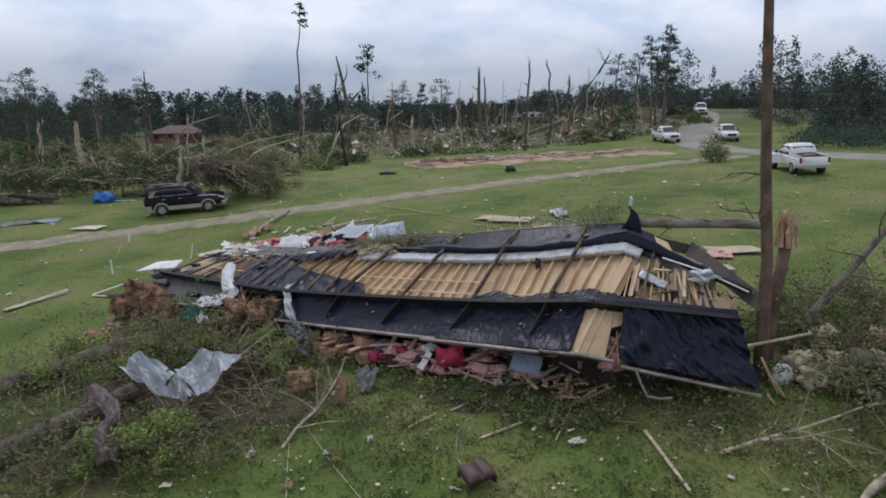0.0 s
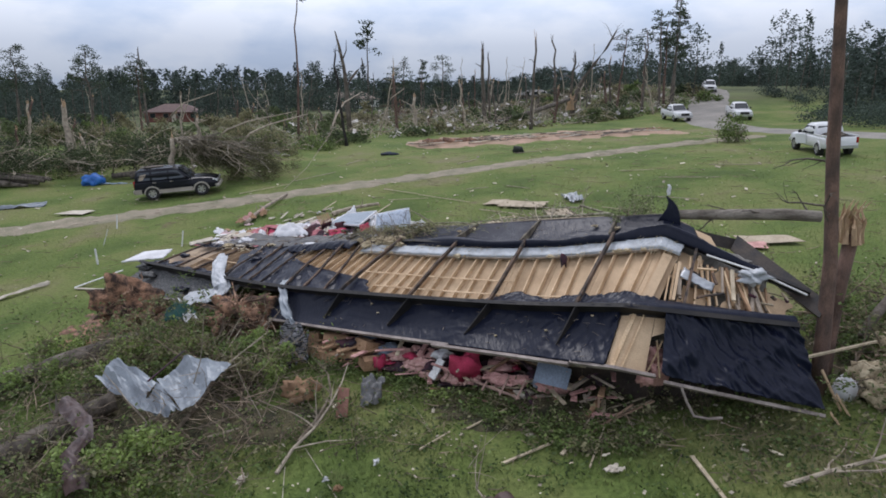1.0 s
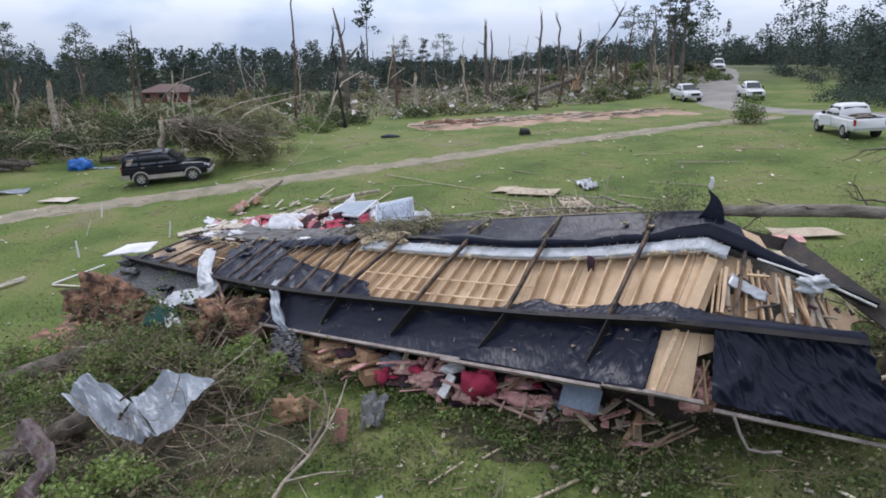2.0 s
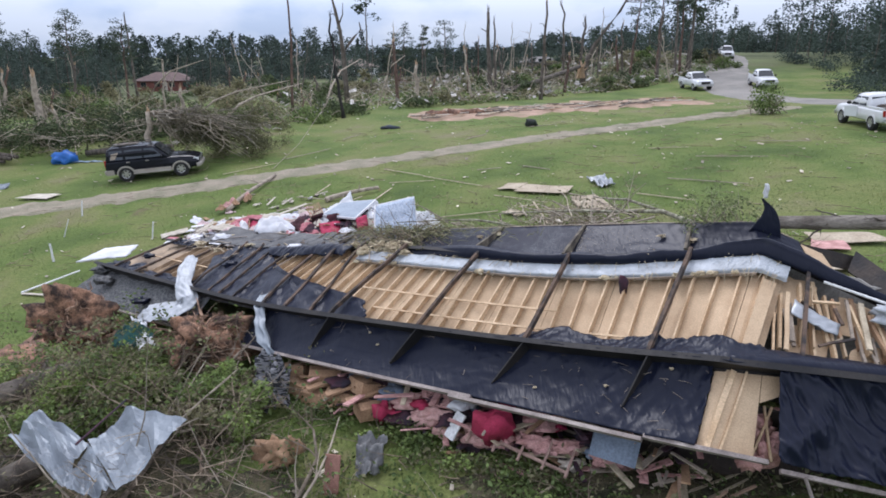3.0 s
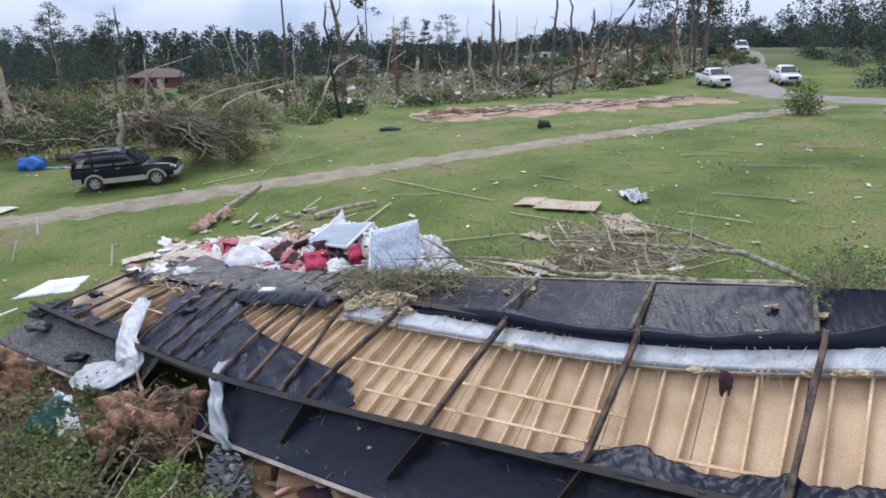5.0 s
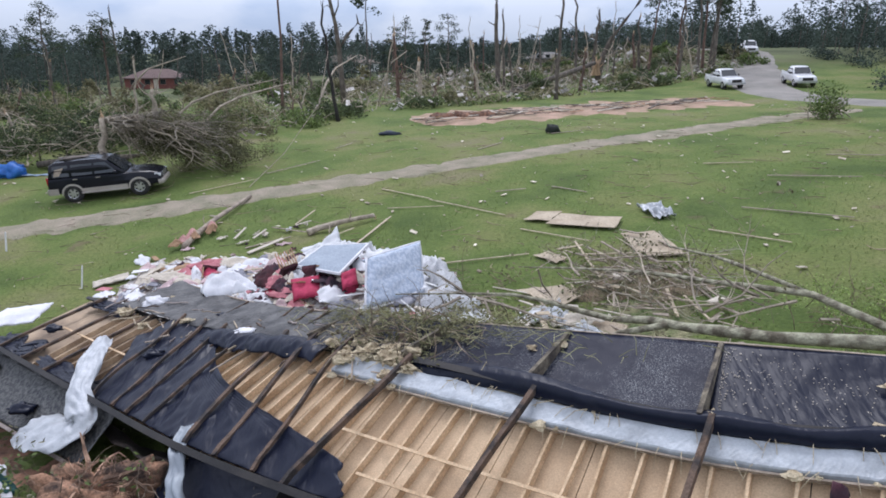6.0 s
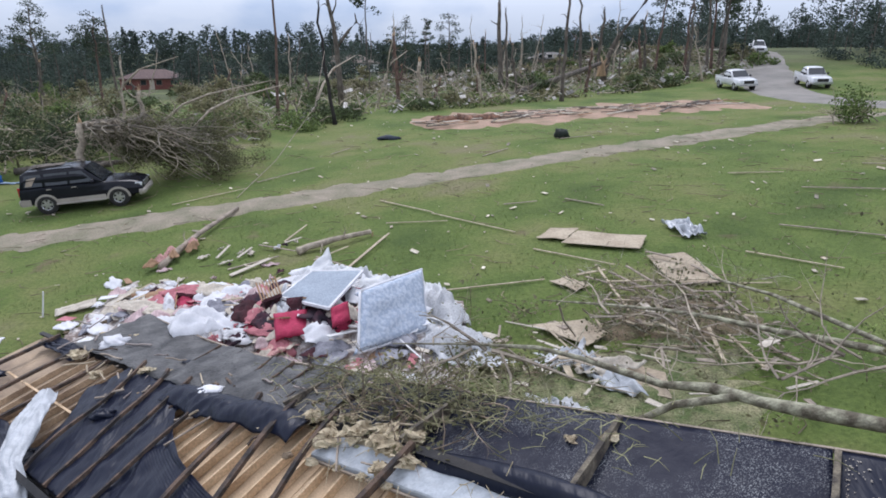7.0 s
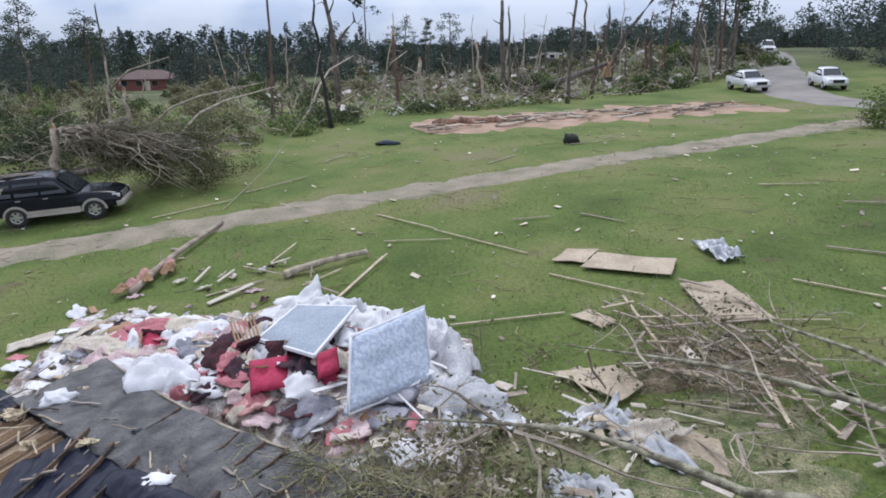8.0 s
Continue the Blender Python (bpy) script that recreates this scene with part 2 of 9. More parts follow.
# ---- mesh helpers ----
class Mesh:
    """Vertices and faces gathered for one mesh."""

    def __init__(self):
        self.v, self.f = [], []

    def add(self, verts, faces):
        k = len(self.v)
        self.v.extend(tuple(p) for p in verts)
        self.f.extend(tuple(i + k for i in f) for f in faces)
        return self

    def box(self, size, m=None, taper=1.0, bend=0.0):
        """A bar of three lengths: its long sides slightly chamfered."""
        m = m or Matrix()
        x, y, z = (s / 2 for s in size)
        c = min(y, z) * 0.18
        ring = [(-y + c, -z), (y - c, -z), (y, -z + c), (y, z - c), (y - c, z), (-y + c, z), (-y, z - c), (-y, -z + c)]
        pts = [m @ Vector((-x, a, b)) for a, b in ring] + [m @ Vector((x, a * taper, b * taper + bend)) for a, b in ring]
        fs = [tuple(range(7, -1, -1)), tuple(range(8, 16))] + [(i, (i + 1) % 8, 8 + (i + 1) % 8, 8 + i) for i in range(8)]
        return self.add(pts, fs)

    def tube(self, pts, radii, n=6, cap=True):
        """A round limb along points."""
        pts = [Vector(p) for p in pts]
        rings = []
        up = Vector((0.31, 0.17, 0.93))
        for i, p in enumerate(pts):
            d = (pts[min(i + 1, len(pts) - 1)] - pts[max(i - 1, 0)])
            d = d.normalized() if d.length > 1e-6 else Vector((0, 0, 1))
            a = d.cross(up if abs(d.dot(up)) < 0.95 else Vector((1, 0, 0))).normalized()
            b = d.cross(a)
            rings.append([p + (a * math.cos(k * math.tau / n) + b * math.sin(k * math.tau / n)) * radii[i] for k in range(n)])
        vs = [q for r in rings for q in r]
        fs = [(i * n + k, i * n + (k + 1) % n, (i + 1) * n + (k + 1) % n, (i + 1) * n + k) for i in range(len(pts) - 1) for k in range(n)]
        if cap:
            fs += [tuple(range(n - 1, -1, -1)), tuple(range((len(pts) - 1) * n, len(pts) * n))]
        return self.add(vs, fs)

    def sheet(self, fn, nu, nv, thick=0.01):
        """A sheet fn(u, v), u and v from 0 to 1, given a thickness along its own normals."""
        g = [[Vector(fn(i / nu, j / nv)) for j in range(nv + 1)] for i in range(nu + 1)]
        top, low = [], []
        for i in range(nu + 1):
            for j in range(nv + 1):
                du = g[min(i + 1, nu)][j] - g[max(i - 1, 0)][j]
                dv = g[i][min(j + 1, nv)] - g[i][max(j - 1, 0)]
                n = du.cross(dv)
                n = n.normalized() if n.length > 1e-9 else Vector((0, 0, 1))
                top.append(g[i][j])
                low.append(g[i][j] - n * thick)
        w, k = nv + 1, len(top)
        fs = []
        for i in range(nu):
            for j in range(nv):
                a, b, c, d = i * w + j, (i + 1) * w + j, (i + 1) * w + j + 1, i * w + j + 1
                fs += [(a, b, c, d), (k + d, k + c, k + b, k + a)]
        for i in range(nu):
            for j in (0, nv):
                a, b = i * w + j, (i + 1) * w + j
                fs.append((b, a, k + a, k + b) if j == 0 else (a, b, k + b, k + a))
        for j in range(nv):
            for i in (0, nu):
                a, b = i * w + j, i * w + j + 1
                fs.append((a, b, k + b, k + a) if i == 0 else (b, a, k + a, k + b))
        return self.add(top + low, fs)

    def lump(self, centre, size, seed=0.0, rough=0.35, n=10, m=None):
        """An uneven clod or wad: a ball pushed in and out by noise."""
        vs, fs = [], []
        rings = n // 2
        for i in range(rings + 1):
            th = math.pi * i / rings
            for k in range(n):
                ph = math.tau * k / n
                d = Vector((math.sin(th) * math.cos(ph), math.sin(th) * math.sin(ph), math.cos(th)))
                r = 1 + rough * noise.noise(d * 1.7 + Vector((seed, seed * 2.3, 1))) * 1.6 + rough * 0.6 * noise.noise(d * 4.1 + Vector((seed, 3, seed)))
                p = Vector((d.x * size[0], d.y * size[1], d.z * size[2])) * r
                vs.append(Vector(centre) + ((m @ p) if m else p))
        for i in range(rings):
            for k in range(n):
                fs.append((i * n + k, (i + 1) * n + k, (i + 1) * n + (k + 1) % n, i * n + (k + 1) % n))
        return self.add(vs, fs)

    def leaves(self, centre, size, count, rng, leaf=0.12, droop=0.0):
        """Loose leaves, each a folded pair of triangles, through an egg of that size."""
        for _ in range(count):
            d = Vector((rng.gauss(0, 1), rng.gauss(0, 1), rng.gauss(0, 1))).normalized() * (rng.random() ** 0.45)
            p = Vector(centre) + Vector((d.x * size[0], d.y * size[1], d.z * size[2]))
            a = Vector((rng.uniform(-1, 1), rng.uniform(-1, 1), rng.uniform(-0.6, 0.6) - droop)).normalized()
            b = a.cross(Vector((rng.uniform(-1, 1), rng.uniform(-1, 1), rng.uniform(-0.3, 1)))).normalized()
            s = leaf * rng.uniform(0.6, 1.5)
            self.v.extend((tuple(p), tuple(p + a * s * 0.45 + b * s * 0.3), tuple(p + a * s), tuple(p + a * s * 0.5 - b * s * 0.26)))
            k = len(self.v)
            self.f.append((k - 4, k - 3, k - 2, k - 1))
        return self

    def data(self, name, smooth=False):
        me = bpy.data.meshes.new(name)
        me.from_pydata(self.v, [], self.f)
        if smooth:
            me.polygons.foreach_set("use_smooth", [True] * len(me.polygons))
        me.update()
        return me


def part(name, shape, material, parent=None, label="", smooth=False, at=None):
    """One mesh object, as a part of parent or as a thing of its own."""
    me = shape.data(name, smooth) if isinstance(shape, Mesh) else shape
    if not me.materials:
        me.materials.append(material)
    ob = new(name, me)
    if parent:
        ob.parent = parent
    if at is not None:
        ob.matrix_basis = at
    if label:
        tagged(ob, label)
    return ob


def thing(name, label, category, at=None, group="", kind=""):
    """An empty at a thing's base, to hold its parts."""
    ob = new(name)
    ob.empty_display_size = 0.2
    if at is not None:
        ob.matrix_basis = at
    return tagged(ob, label, category, group, kind)


def frame_of(origin, along, up=(0, 0, 1)):
    """A pose whose x runs along, z as near to up as it can."""
    x = Vector(along).normalized()
    y = Vector(up).cross(x).normalized()
    z = x.cross(y)
    return Matrix((x, y, z)).transposed().to_4x4() if origin is None else Matrix.Translation(origin) @ Matrix((x, y, z)).transposed().to_4x4()


# ---- the lie of the land ----
def lift(x, y):
    """How the ground rises past the lawn, towards the road behind."""
    a = min(max((y - 72) / 60, 0), 1)
    b = min(max((x - 14) / 28, 0), 1)
    c = min(max((y - 105) / 45, 0), 1)
    d = min(max((-28 - x) / 22, 0), 1)
    return 3.6 * a * a * (3 - 2 * a) * b * b * (3 - 2 * b) - 1.4 * c * c * (3 - 2 * c) * d * d * (3 - 2 * d)


def ground_z(x, y):
    xs, yc = 45 * math.tanh(x / 45), min(max(y, 6), 70)
    z = -1.883 + 0.1406 * xs + 0.12753 * yc - 0.00147 * xs * yc - 0.00090776 * yc * yc
    return z + lift(x, y)


def on(x, y, dz=0.0):
    return Vector((x, y, ground_z(x, y) + dz))


def road_mid(x):
    """The dirt drive's centre line."""
    return 47.3 + 0.37 * x + 0.002 * x * x
# ---- ground, drive, clay strip and road ----
def ground_material():
    m = bpy.data.materials.new("mown grass and soil")
    m.use_nodes = True
    n, l = m.node_tree.nodes, m.node_tree.links
    bsdf = n["Principled BSDF"]
    tc = n.new("ShaderNodeTexCoord")

    def tex(scale, detail=6, rough=0.55):
        t = n.new("ShaderNodeTexNoise")
        t.inputs["Scale"].default_value, t.inputs["Detail"].default_value, t.inputs["Roughness"].default_value = scale, detail, rough
        l.new(tc.outputs["Object"], t.inputs["Vector"])
        return t.outputs["Fac"]

    def ramp_of(src, stops):
        r = n.new("ShaderNodeValToRGB")
        while len(r.color_ramp.elements) < len(stops):
            r.color_ramp.elements.new(0.5)
        for e, (p, c) in zip(r.color_ramp.elements, stops):
            e.position, e.color = p, (*c, 1)
        l.new(src, r.inputs[0])
        return r.outputs[0]

    def mix(fac, a, b, kind="MIX"):
        x = n.new("ShaderNodeMixRGB")
        x.blend_type = kind
        if isinstance(fac, float):
            x.inputs[0].default_value = fac
        else:
            l.new(fac, x.inputs[0])
        l.new(a, x.inputs[1])
        l.new(b, x.inputs[2])
        return x.outputs[0]

    greens = ramp_of(tex(0.22, 8), [(0.32, (0.075, 0.112, 0.03)), (0.46, (0.118, 0.162, 0.044)), (0.58, (0.165, 0.185, 0.065)), (0.7, (0.195, 0.18, 0.1))])
    blades = ramp_of(tex(9, 5, 0.7), [(0.3, (0.6, 0.63, 0.6)), (0.72, (1.28, 1.25, 1.2))])
    green = mix(1.0, greens, blades, "MULTIPLY")
    soil = ramp_of(tex(1.4, 6), [(0.3, (0.1, 0.075, 0.045)), (0.7, (0.2, 0.16, 0.1))])
    bare = n.new("ShaderNodeMapRange")
    bare.inputs["From Min"].default_value, bare.inputs["From Max"].default_value = 0.62, 0.76
    l.new(tex(0.55, 8, 0.62), bare.inputs["Value"])
    # past the lawn the ground is torn scrub soil
    xyz = n.new("ShaderNodeSeparateXYZ")
    l.new(tc.outputs["Object"], xyz.inputs[0])
    scrub = n.new("ShaderNodeMapRange")
    scrub.inputs["From Min"].default_value, scrub.inputs["From Max"].default_value = 92, 112
    l.new(xyz.outputs["Y"], scrub.inputs["Value"])
    dull = ramp_of(tex(0.12, 8), [(0.35, (0.06, 0.075, 0.033)), (0.55, (0.1, 0.112, 0.055)), (0.7, (0.135, 0.165, 0.065))])
    l.new(mix(scrub.outputs[0], mix(bare.outputs[0], green, soil), dull), bsdf.inputs["Base Color"])
    bsdf.inputs["Roughness"].default_value = 0.95
    bsdf.inputs["Specular IOR Level"].default_value = 0.2
    bp = n.new("ShaderNodeBump")
    bp.inputs["Strength"].default_value, bp.inputs["Distance"].default_value = 0.7, 0.06
    l.new(tex(14, 6, 0.7), bp.inputs["Height"])
    l.new(bp.outputs[0], bsdf.inputs["Normal"])
    return m


def axis(lo, hi, near_lo, near_hi, fine, far):
    """Coordinates that are close together near the lawn and wide apart far off."""
    out, x = [], near_lo
    while x < near_hi:
        out.append(x)
        x += fine
    step, x = fine, near_hi
    while x < hi:
        out.append(x)
        step *= far
        x += step
    out.append(hi)
    step, x, left = fine, near_lo, []
    while x > lo:
        step *= far
        x -= step
        left.append(max(x, lo))
    return sorted(set(left)) + out


ground = Mesh()
gx, gy = axis(-1400, 1400, -40, 45, 0.9, 1.2), axis(-600, 1800, 6, 80, 0.9, 1.2)
for y in gy:
    for x in gx:
        ground.v.append((x, y, ground_z(x, y) + 0.05 * noise.noise(Vector((x * 0.35, y * 0.35, 0)))))
gw = len(gx)
ground.f = [(j * gw + i, j * gw + i + 1, (j + 1) * gw + i + 1, (j + 1) * gw + i) for j in range(len(gy) - 1) for i in range(gw - 1)]
tagged(part("ground", ground, ground_material(), smooth=True), "sloping mown lawn scattered with storm debris", "ground", kind="structure")


def ribbon(name, path, width, material, label, height=0.03, ragged=0.25, across=8, kind="structure", category="road", patchy=0.0):
    """A strip of worn ground that follows the land, thinning out to ragged edges."""
    me, rows = Mesh(), []
    for i, (x, y) in enumerate(path):
        x2, y2 = path[min(i + 1, len(path) - 1)]
        x1, y1 = path[max(i - 1, 0)]
        nx, ny = -(y2 - y1), (x2 - x1)
        k = math.hypot(nx, ny)
        nx, ny = nx / k, ny / k
        row = []
        for j in range(across + 1):
            f = 2 * j / across - 1
            edge = width / 2 * (1 + ragged * noise.noise(Vector((x * 0.6, y * 0.6, 3 if f > 0 else 9))) + ragged * 0.35 * noise.noise(Vector((x * 1.6, y * 1.6, 5 if f > 0 else 1))))
            px, py = x + nx * edge * f, y + ny * edge * f
            end = min(1.0, min(i, len(path) - 1 - i) / 6)
            bump = height * end * (1 - abs(f) ** 4) + 0.05 * end - 0.09 * abs(f) ** 6 - 0.03 * (1 - end)
            rut = -0.02 if 0.3 < abs(f) < 0.7 else 0.0
            bump += patchy * (noise.noise(Vector((px * 0.9, py * 0.9, 4))) + 0.6 * noise.noise(Vector((px * 2.3, py * 2.3, 7))) - 0.25) * (abs(f) ** 2 + 0.45 * math.exp(-(f / 0.16) ** 2))
            row.append((px, py, ground_z(px, py) + bump + rut + 0.05 * noise.noise(Vector((px * 0.35, py * 0.35, 0)))))
        rows.append(row)
    for r in rows:
        me.v.extend(r)
    w = across + 1
    me.f = [(i * w + j, i * w + j + 1, (i + 1) * w + j + 1, (i + 1) * w + j) for i in range(len(rows) - 1) for j in range(across)]
    return tagged(part(name, me, material, smooth=True), label, category, kind=kind)


DRIVE = mat("pale dirt and gravel", (0.31, 0.26, 0.2), (0.165, 0.16, 0.1), scale=0.9, detail=8, rough=1.0, bump=0.6, bump_scale=12, fine=16, fine_amount=0.3, contrast=0.4)
ROAD = mat("worn pale asphalt", (0.26, 0.24, 0.215), (0.19, 0.18, 0.16), scale=0.4, detail=8, rough=0.95, bump=0.4, bump_scale=25, fine=30)
STRIP = mat("scraped red clay", (0.42, 0.275, 0.205), (0.25, 0.19, 0.12), scale=0.8, detail=8, rough=1.0, bump=0.7, bump_scale=6, fine=12, fine_amount=0.3, contrast=0.4)
ribbon("dirt_drive", [(x, road_mid(x)) for x in np.arange(-60, 27, 0.22)], 2.7, DRIVE, "pale rutted dirt drive crossing the lawn", ragged=0.4, across=16, patchy=0.14)
ribbon("clay_strip", [(x, 66.4 + 0.2 * x) for x in np.arange(-4.2, 24.0, 0.5)], 10.5, STRIP, "scraped strip of bare red clay", ragged=0.6, category="bare clay", height=0.1)


def road_line(t):
    """The paved road: from beside the lawn, back and round towards the wood."""
    p = [Vector((62, 12)), Vector((46, 34)), Vector((33.5, 55)), Vector((30.5, 78)), Vector((38, 100)), Vector((46, 122)), Vector((50, 160))]
    i = min(int(t), 5)
    f = t - i
    a, b, c, d = p[max(i - 1, 0)], p[i], p[i + 1], p[min(i + 2, 6)]
    q = 0.5 * ((2 * b) + (c - a) * f + (2 * a - 5 * b + 4 * c - d) * f * f + (3 * b - a - 3 * c + d) * f ** 3)
    return q.x, q.y


ribbon("road", [road_line(t) for t in np.arange(0, 6.0, 0.04)], 6.0, ROAD, "pale worn country road curving past the lawn", ragged=0.06)

# ---- the overturned mobile home ----
# four lines along its underside: near edge, two chassis rails, far edge
LINES = {
    "near": [(-13.7, 27.7, 0.0), (-8.6, 24.1, 0.4), (-4.98, 21.45, 0.79), (0.2, 17.7, 1.5), (3.29, 15.39, 1.97), (7.8, 14.95, 1.1)],
    "rail": [(-12.7, 28.6, 0.75), (-8.0, 24.9, 1.15), (-4.6, 22.2, 1.6), (0.96, 18.52, 2.35), (3.9, 16.4, 3.0), (7.6, 16.1, 2.75)],
    "rail2": [(-11.3, 30.7, 1.15), (-6.3, 26.6, 1.88), (-2.9, 23.8, 2.75), (1.86, 20.07, 3.54), (5.26, 18.5, 4.21), (8.2, 16.7, 3.1)],
    "far": [(-10.0, 32.4, 1.2), (-5.8, 28.0, 2.0), (-2.2, 24.7, 3.0), (2.43, 21.3, 4.03), (5.4, 19.3, 4.6), (7.9, 17.8, 3.6)],
}
ORDER = ("near", "rail", "rail2", "far")


def line(name, s):
    p = [Vector(q) for q in LINES[name]]
    i = min(max(int(s), 0), 4)
    f = s - i
    a, b, c, d = p[max(i - 1, 0)], p[i], p[i + 1], p[min(i + 2, 5)]
    if i == 4:
        return b.lerp(c, f)
    if i == 3:
        d = c + (c - b) * 0.6
    return 0.5 * ((2 * b) + (c - a) * f + (2 * a - 5 * b + 4 * c - d) * f * f + (3 * b - a - 3 * c + d) * f ** 3)


def deck(s, q, h=0.0):
    """A point of the underside: s along (0 to 5), q across (0 near edge, 1 and 2 rails, 3 far edge), h out of it."""
    def flat(s, q):
        i = min(max(int(q), 0), 2)
        return line(ORDER[i], s).lerp(line(ORDER[i + 1], s), q - i)
    s0 = min(max(s, 0.01), 4.98)
    du = flat(s0 + 0.01, 1.5) - flat(s0 - 0.01, 1.5)
    qa, qb = (0.0, 1.0) if q < 0.95 else ((1.0, 2.0) if q <= 2.05 else (2.0, 3.0))
    dv = flat(s0, qb) - flat(s0, qa)
    return flat(s, q) + du.cross(dv).normalized() * h


STATION = [0.0]
for k in range(1, 501):
    STATION.append(STATION[-1] + (deck(k / 100, 1.5) - deck((k - 1) / 100, 1.5)).length)


def at_metre(d):
    """The s that lies d metres along the home."""
    return float(np.interp(d, STATION, [k / 100 for k in range(501)]))


home = thing("mobile_home", "overturned wrecked mobile home showing its floor joists and torn black underlay", "mobile home", at=pose(0, 0, 0))


def bar(s0, q0, s1, q1, h, width, depth, steps=4, wob=0.0, seed=0):
    """A straight member laid on the underside between two of its points."""
    me = Mesh()
    pts = []
    for i in range(steps + 1):
        f = i / steps
        s, q = s0 + (s1 - s0) * f, q0 + (q1 - q0) * f
        c = deck(s, q, h)
        n = (deck(s, q, h + 0.1) - c).normalized()
        t = (deck(s0 + (s1 - s0) * min(f + 0.02, 1.02), q0 + (q1 - q0) * min(f + 0.02, 1.02), h) - deck(s0 + (s1 - s0) * (f - 0.02), q0 + (q1 - q0) * (f - 0.02), h)).normalized()
        b = n.cross(t).normalized() * width / 2
        w = wob * noise.noise(Vector((seed, f * 2, 0)))
        c = c + n * w
        pts += [c - b, c + b, c + b - n * depth, c - b - n * depth]
    fs = [(3, 2, 1, 0), tuple(range(steps * 4, steps * 4 + 4))]
    for i in range(steps):
        for k in range(4):
            fs.append((i * 4 + k, i * 4 + (k + 1) % 4, (i + 1) * 4 + (k + 1) % 4, (i + 1) * 4 + k))
    return me.add(pts, fs)


def cover_sheet(s0, s1, q0, q1, fn, nu, nv, thick=0.012):
    """Sheeting over the underside; fn(u, v) gives (ds, dq, h)."""
    def f(u, v):
        a, b, h = fn(u, v)
        return deck(s0 + (s1 - s0) * u + a, q0 + (q1 - q0) * v + b, h)
    return Mesh().sheet(f, nu, nv, thick)


rng = random.Random(4)
DIRTY_PLY = mat("water stained floor board", (0.44, 0.33, 0.22), (0.17, 0.125, 0.09), scale=1.1, detail=8, rough=0.85, bump=0.2, spread=0.15, fine=40, contrast=0.35)
DIRTY_JOIST = mat("muddy joist pine", (0.5, 0.37, 0.24), (0.24, 0.17, 0.11), scale=1.6, rough=0.8, bump=0.2, spread=0.3, fine=30)
LENGTH = STATION[414]
# floor boards, one by one, between the rails
d = 0.1
while d < LENGTH - 0.2:
    e = min(d + 1.21, LENGTH)
    a, b = at_metre(d), at_metre(e - 0.012)
    part("floor_board", cover_sheet(a, b, 0.98, 2.02, lambda u, v: (0, 0, -0.165), 3, 4, 0.02), PLY if a > 1.0 else DIRTY_PLY, home)
    d = e
# joists, six to a bay
for k in range(-6, 3):
    for j in range(6):
        d = STATION[300] + 2.44 * k + 0.23 + 0.4 * j
        if 0.1 < d < LENGTH - 0.1:
            a = at_metre(d)
            part("floor_joist", bar(a, 0.99, a + rng.uniform(-0.012, 0.012), 2.0, -0.035 + rng.uniform(-0.01, 0.01), 0.034, 0.125), JOIST if a > 1.0 else DIRTY_JOIST, home)
# two pale battens across the joists
for q, s0, s1 in ((1.2, 2.35, 3.55), (1.44, 2.2, 3.05), (1.5, 0.3, 0.95)):
    part("batten", bar(s0, q, s1, q - 0.04, -0.02, 0.045, 0.02, 10), JOIST, home)
# chassis rails: web and two flanges
RAIL_STEEL = mat("dusty dark rail steel", (0.03, 0.026, 0.024), (0.012, 0.011, 0.012), scale=1.6, detail=8, rough=0.6, metal=0.2, bump=0.2, fine=30)
for nm, q, s1 in (("rail", 0.93, 4.96), ("rail2", 2.0, 4.96)):
    web = Mesh()
    prof = [(-0.055, 0.27), (0.055, 0.27), (0.055, 0.255), (0.008, 0.255), (0.008, -0.06), (0.055, -0.06), (0.055, -0.08), (-0.055, -0.08), (-0.055, -0.06), (-0.008, -0.06), (-0.008, 0.255), (-0.055, 0.255)]
    N = 70
    for i in range(N + 1):
        s = 0.02 + (s1 - 0.02) * i / N
        low = min(max((2.35 - s) / 0.5, 0), 1) if q > 1.5 else 0
        for a, h in prof:
            h = (h * 0.6 if q > 1.5 else h) * (1 - 0.8 * low) - 0.06 * low
            web.v.append(tuple(deck(s, q, h) + (deck(s, q + (0.01 if q < 1.5 else -0.01)) - deck(s, q)).normalized() * a * (1 if q < 1.5 else -1)))
    k = len(prof)
    web.f = [(i * k + j, i * k + (j + 1) % k, (i + 1) * k + (j + 1) % k, (i + 1) * k + j) for i in range(N) for j in range(k)]
    part("chassis_rail", web, RAIL_STEEL, home, "dark steel chassis beam")


def wrinkle(a, b, k=1.0):
    return 0.5 * noise.noise(Vector((a * 9, b * 2.2, k))) + 0.3 * noise.noise(Vector((a * 23, b * 6, k + 4))) + 0.2 * noise.noise(Vector((a * 50, b * 13, k)))


D3 = STATION[300]
CROSS = [at_metre(D3 + 2.44 * k) for k in (-2, -1, 0, 1)]
OUTRIGGER_STEEL = mat("mud caked steel", (0.2, 0.17, 0.12), (0.06, 0.05, 0.042), scale=6, detail=8, rough=0.9, bump=0.5, fine=40, fine_amount=0.4)
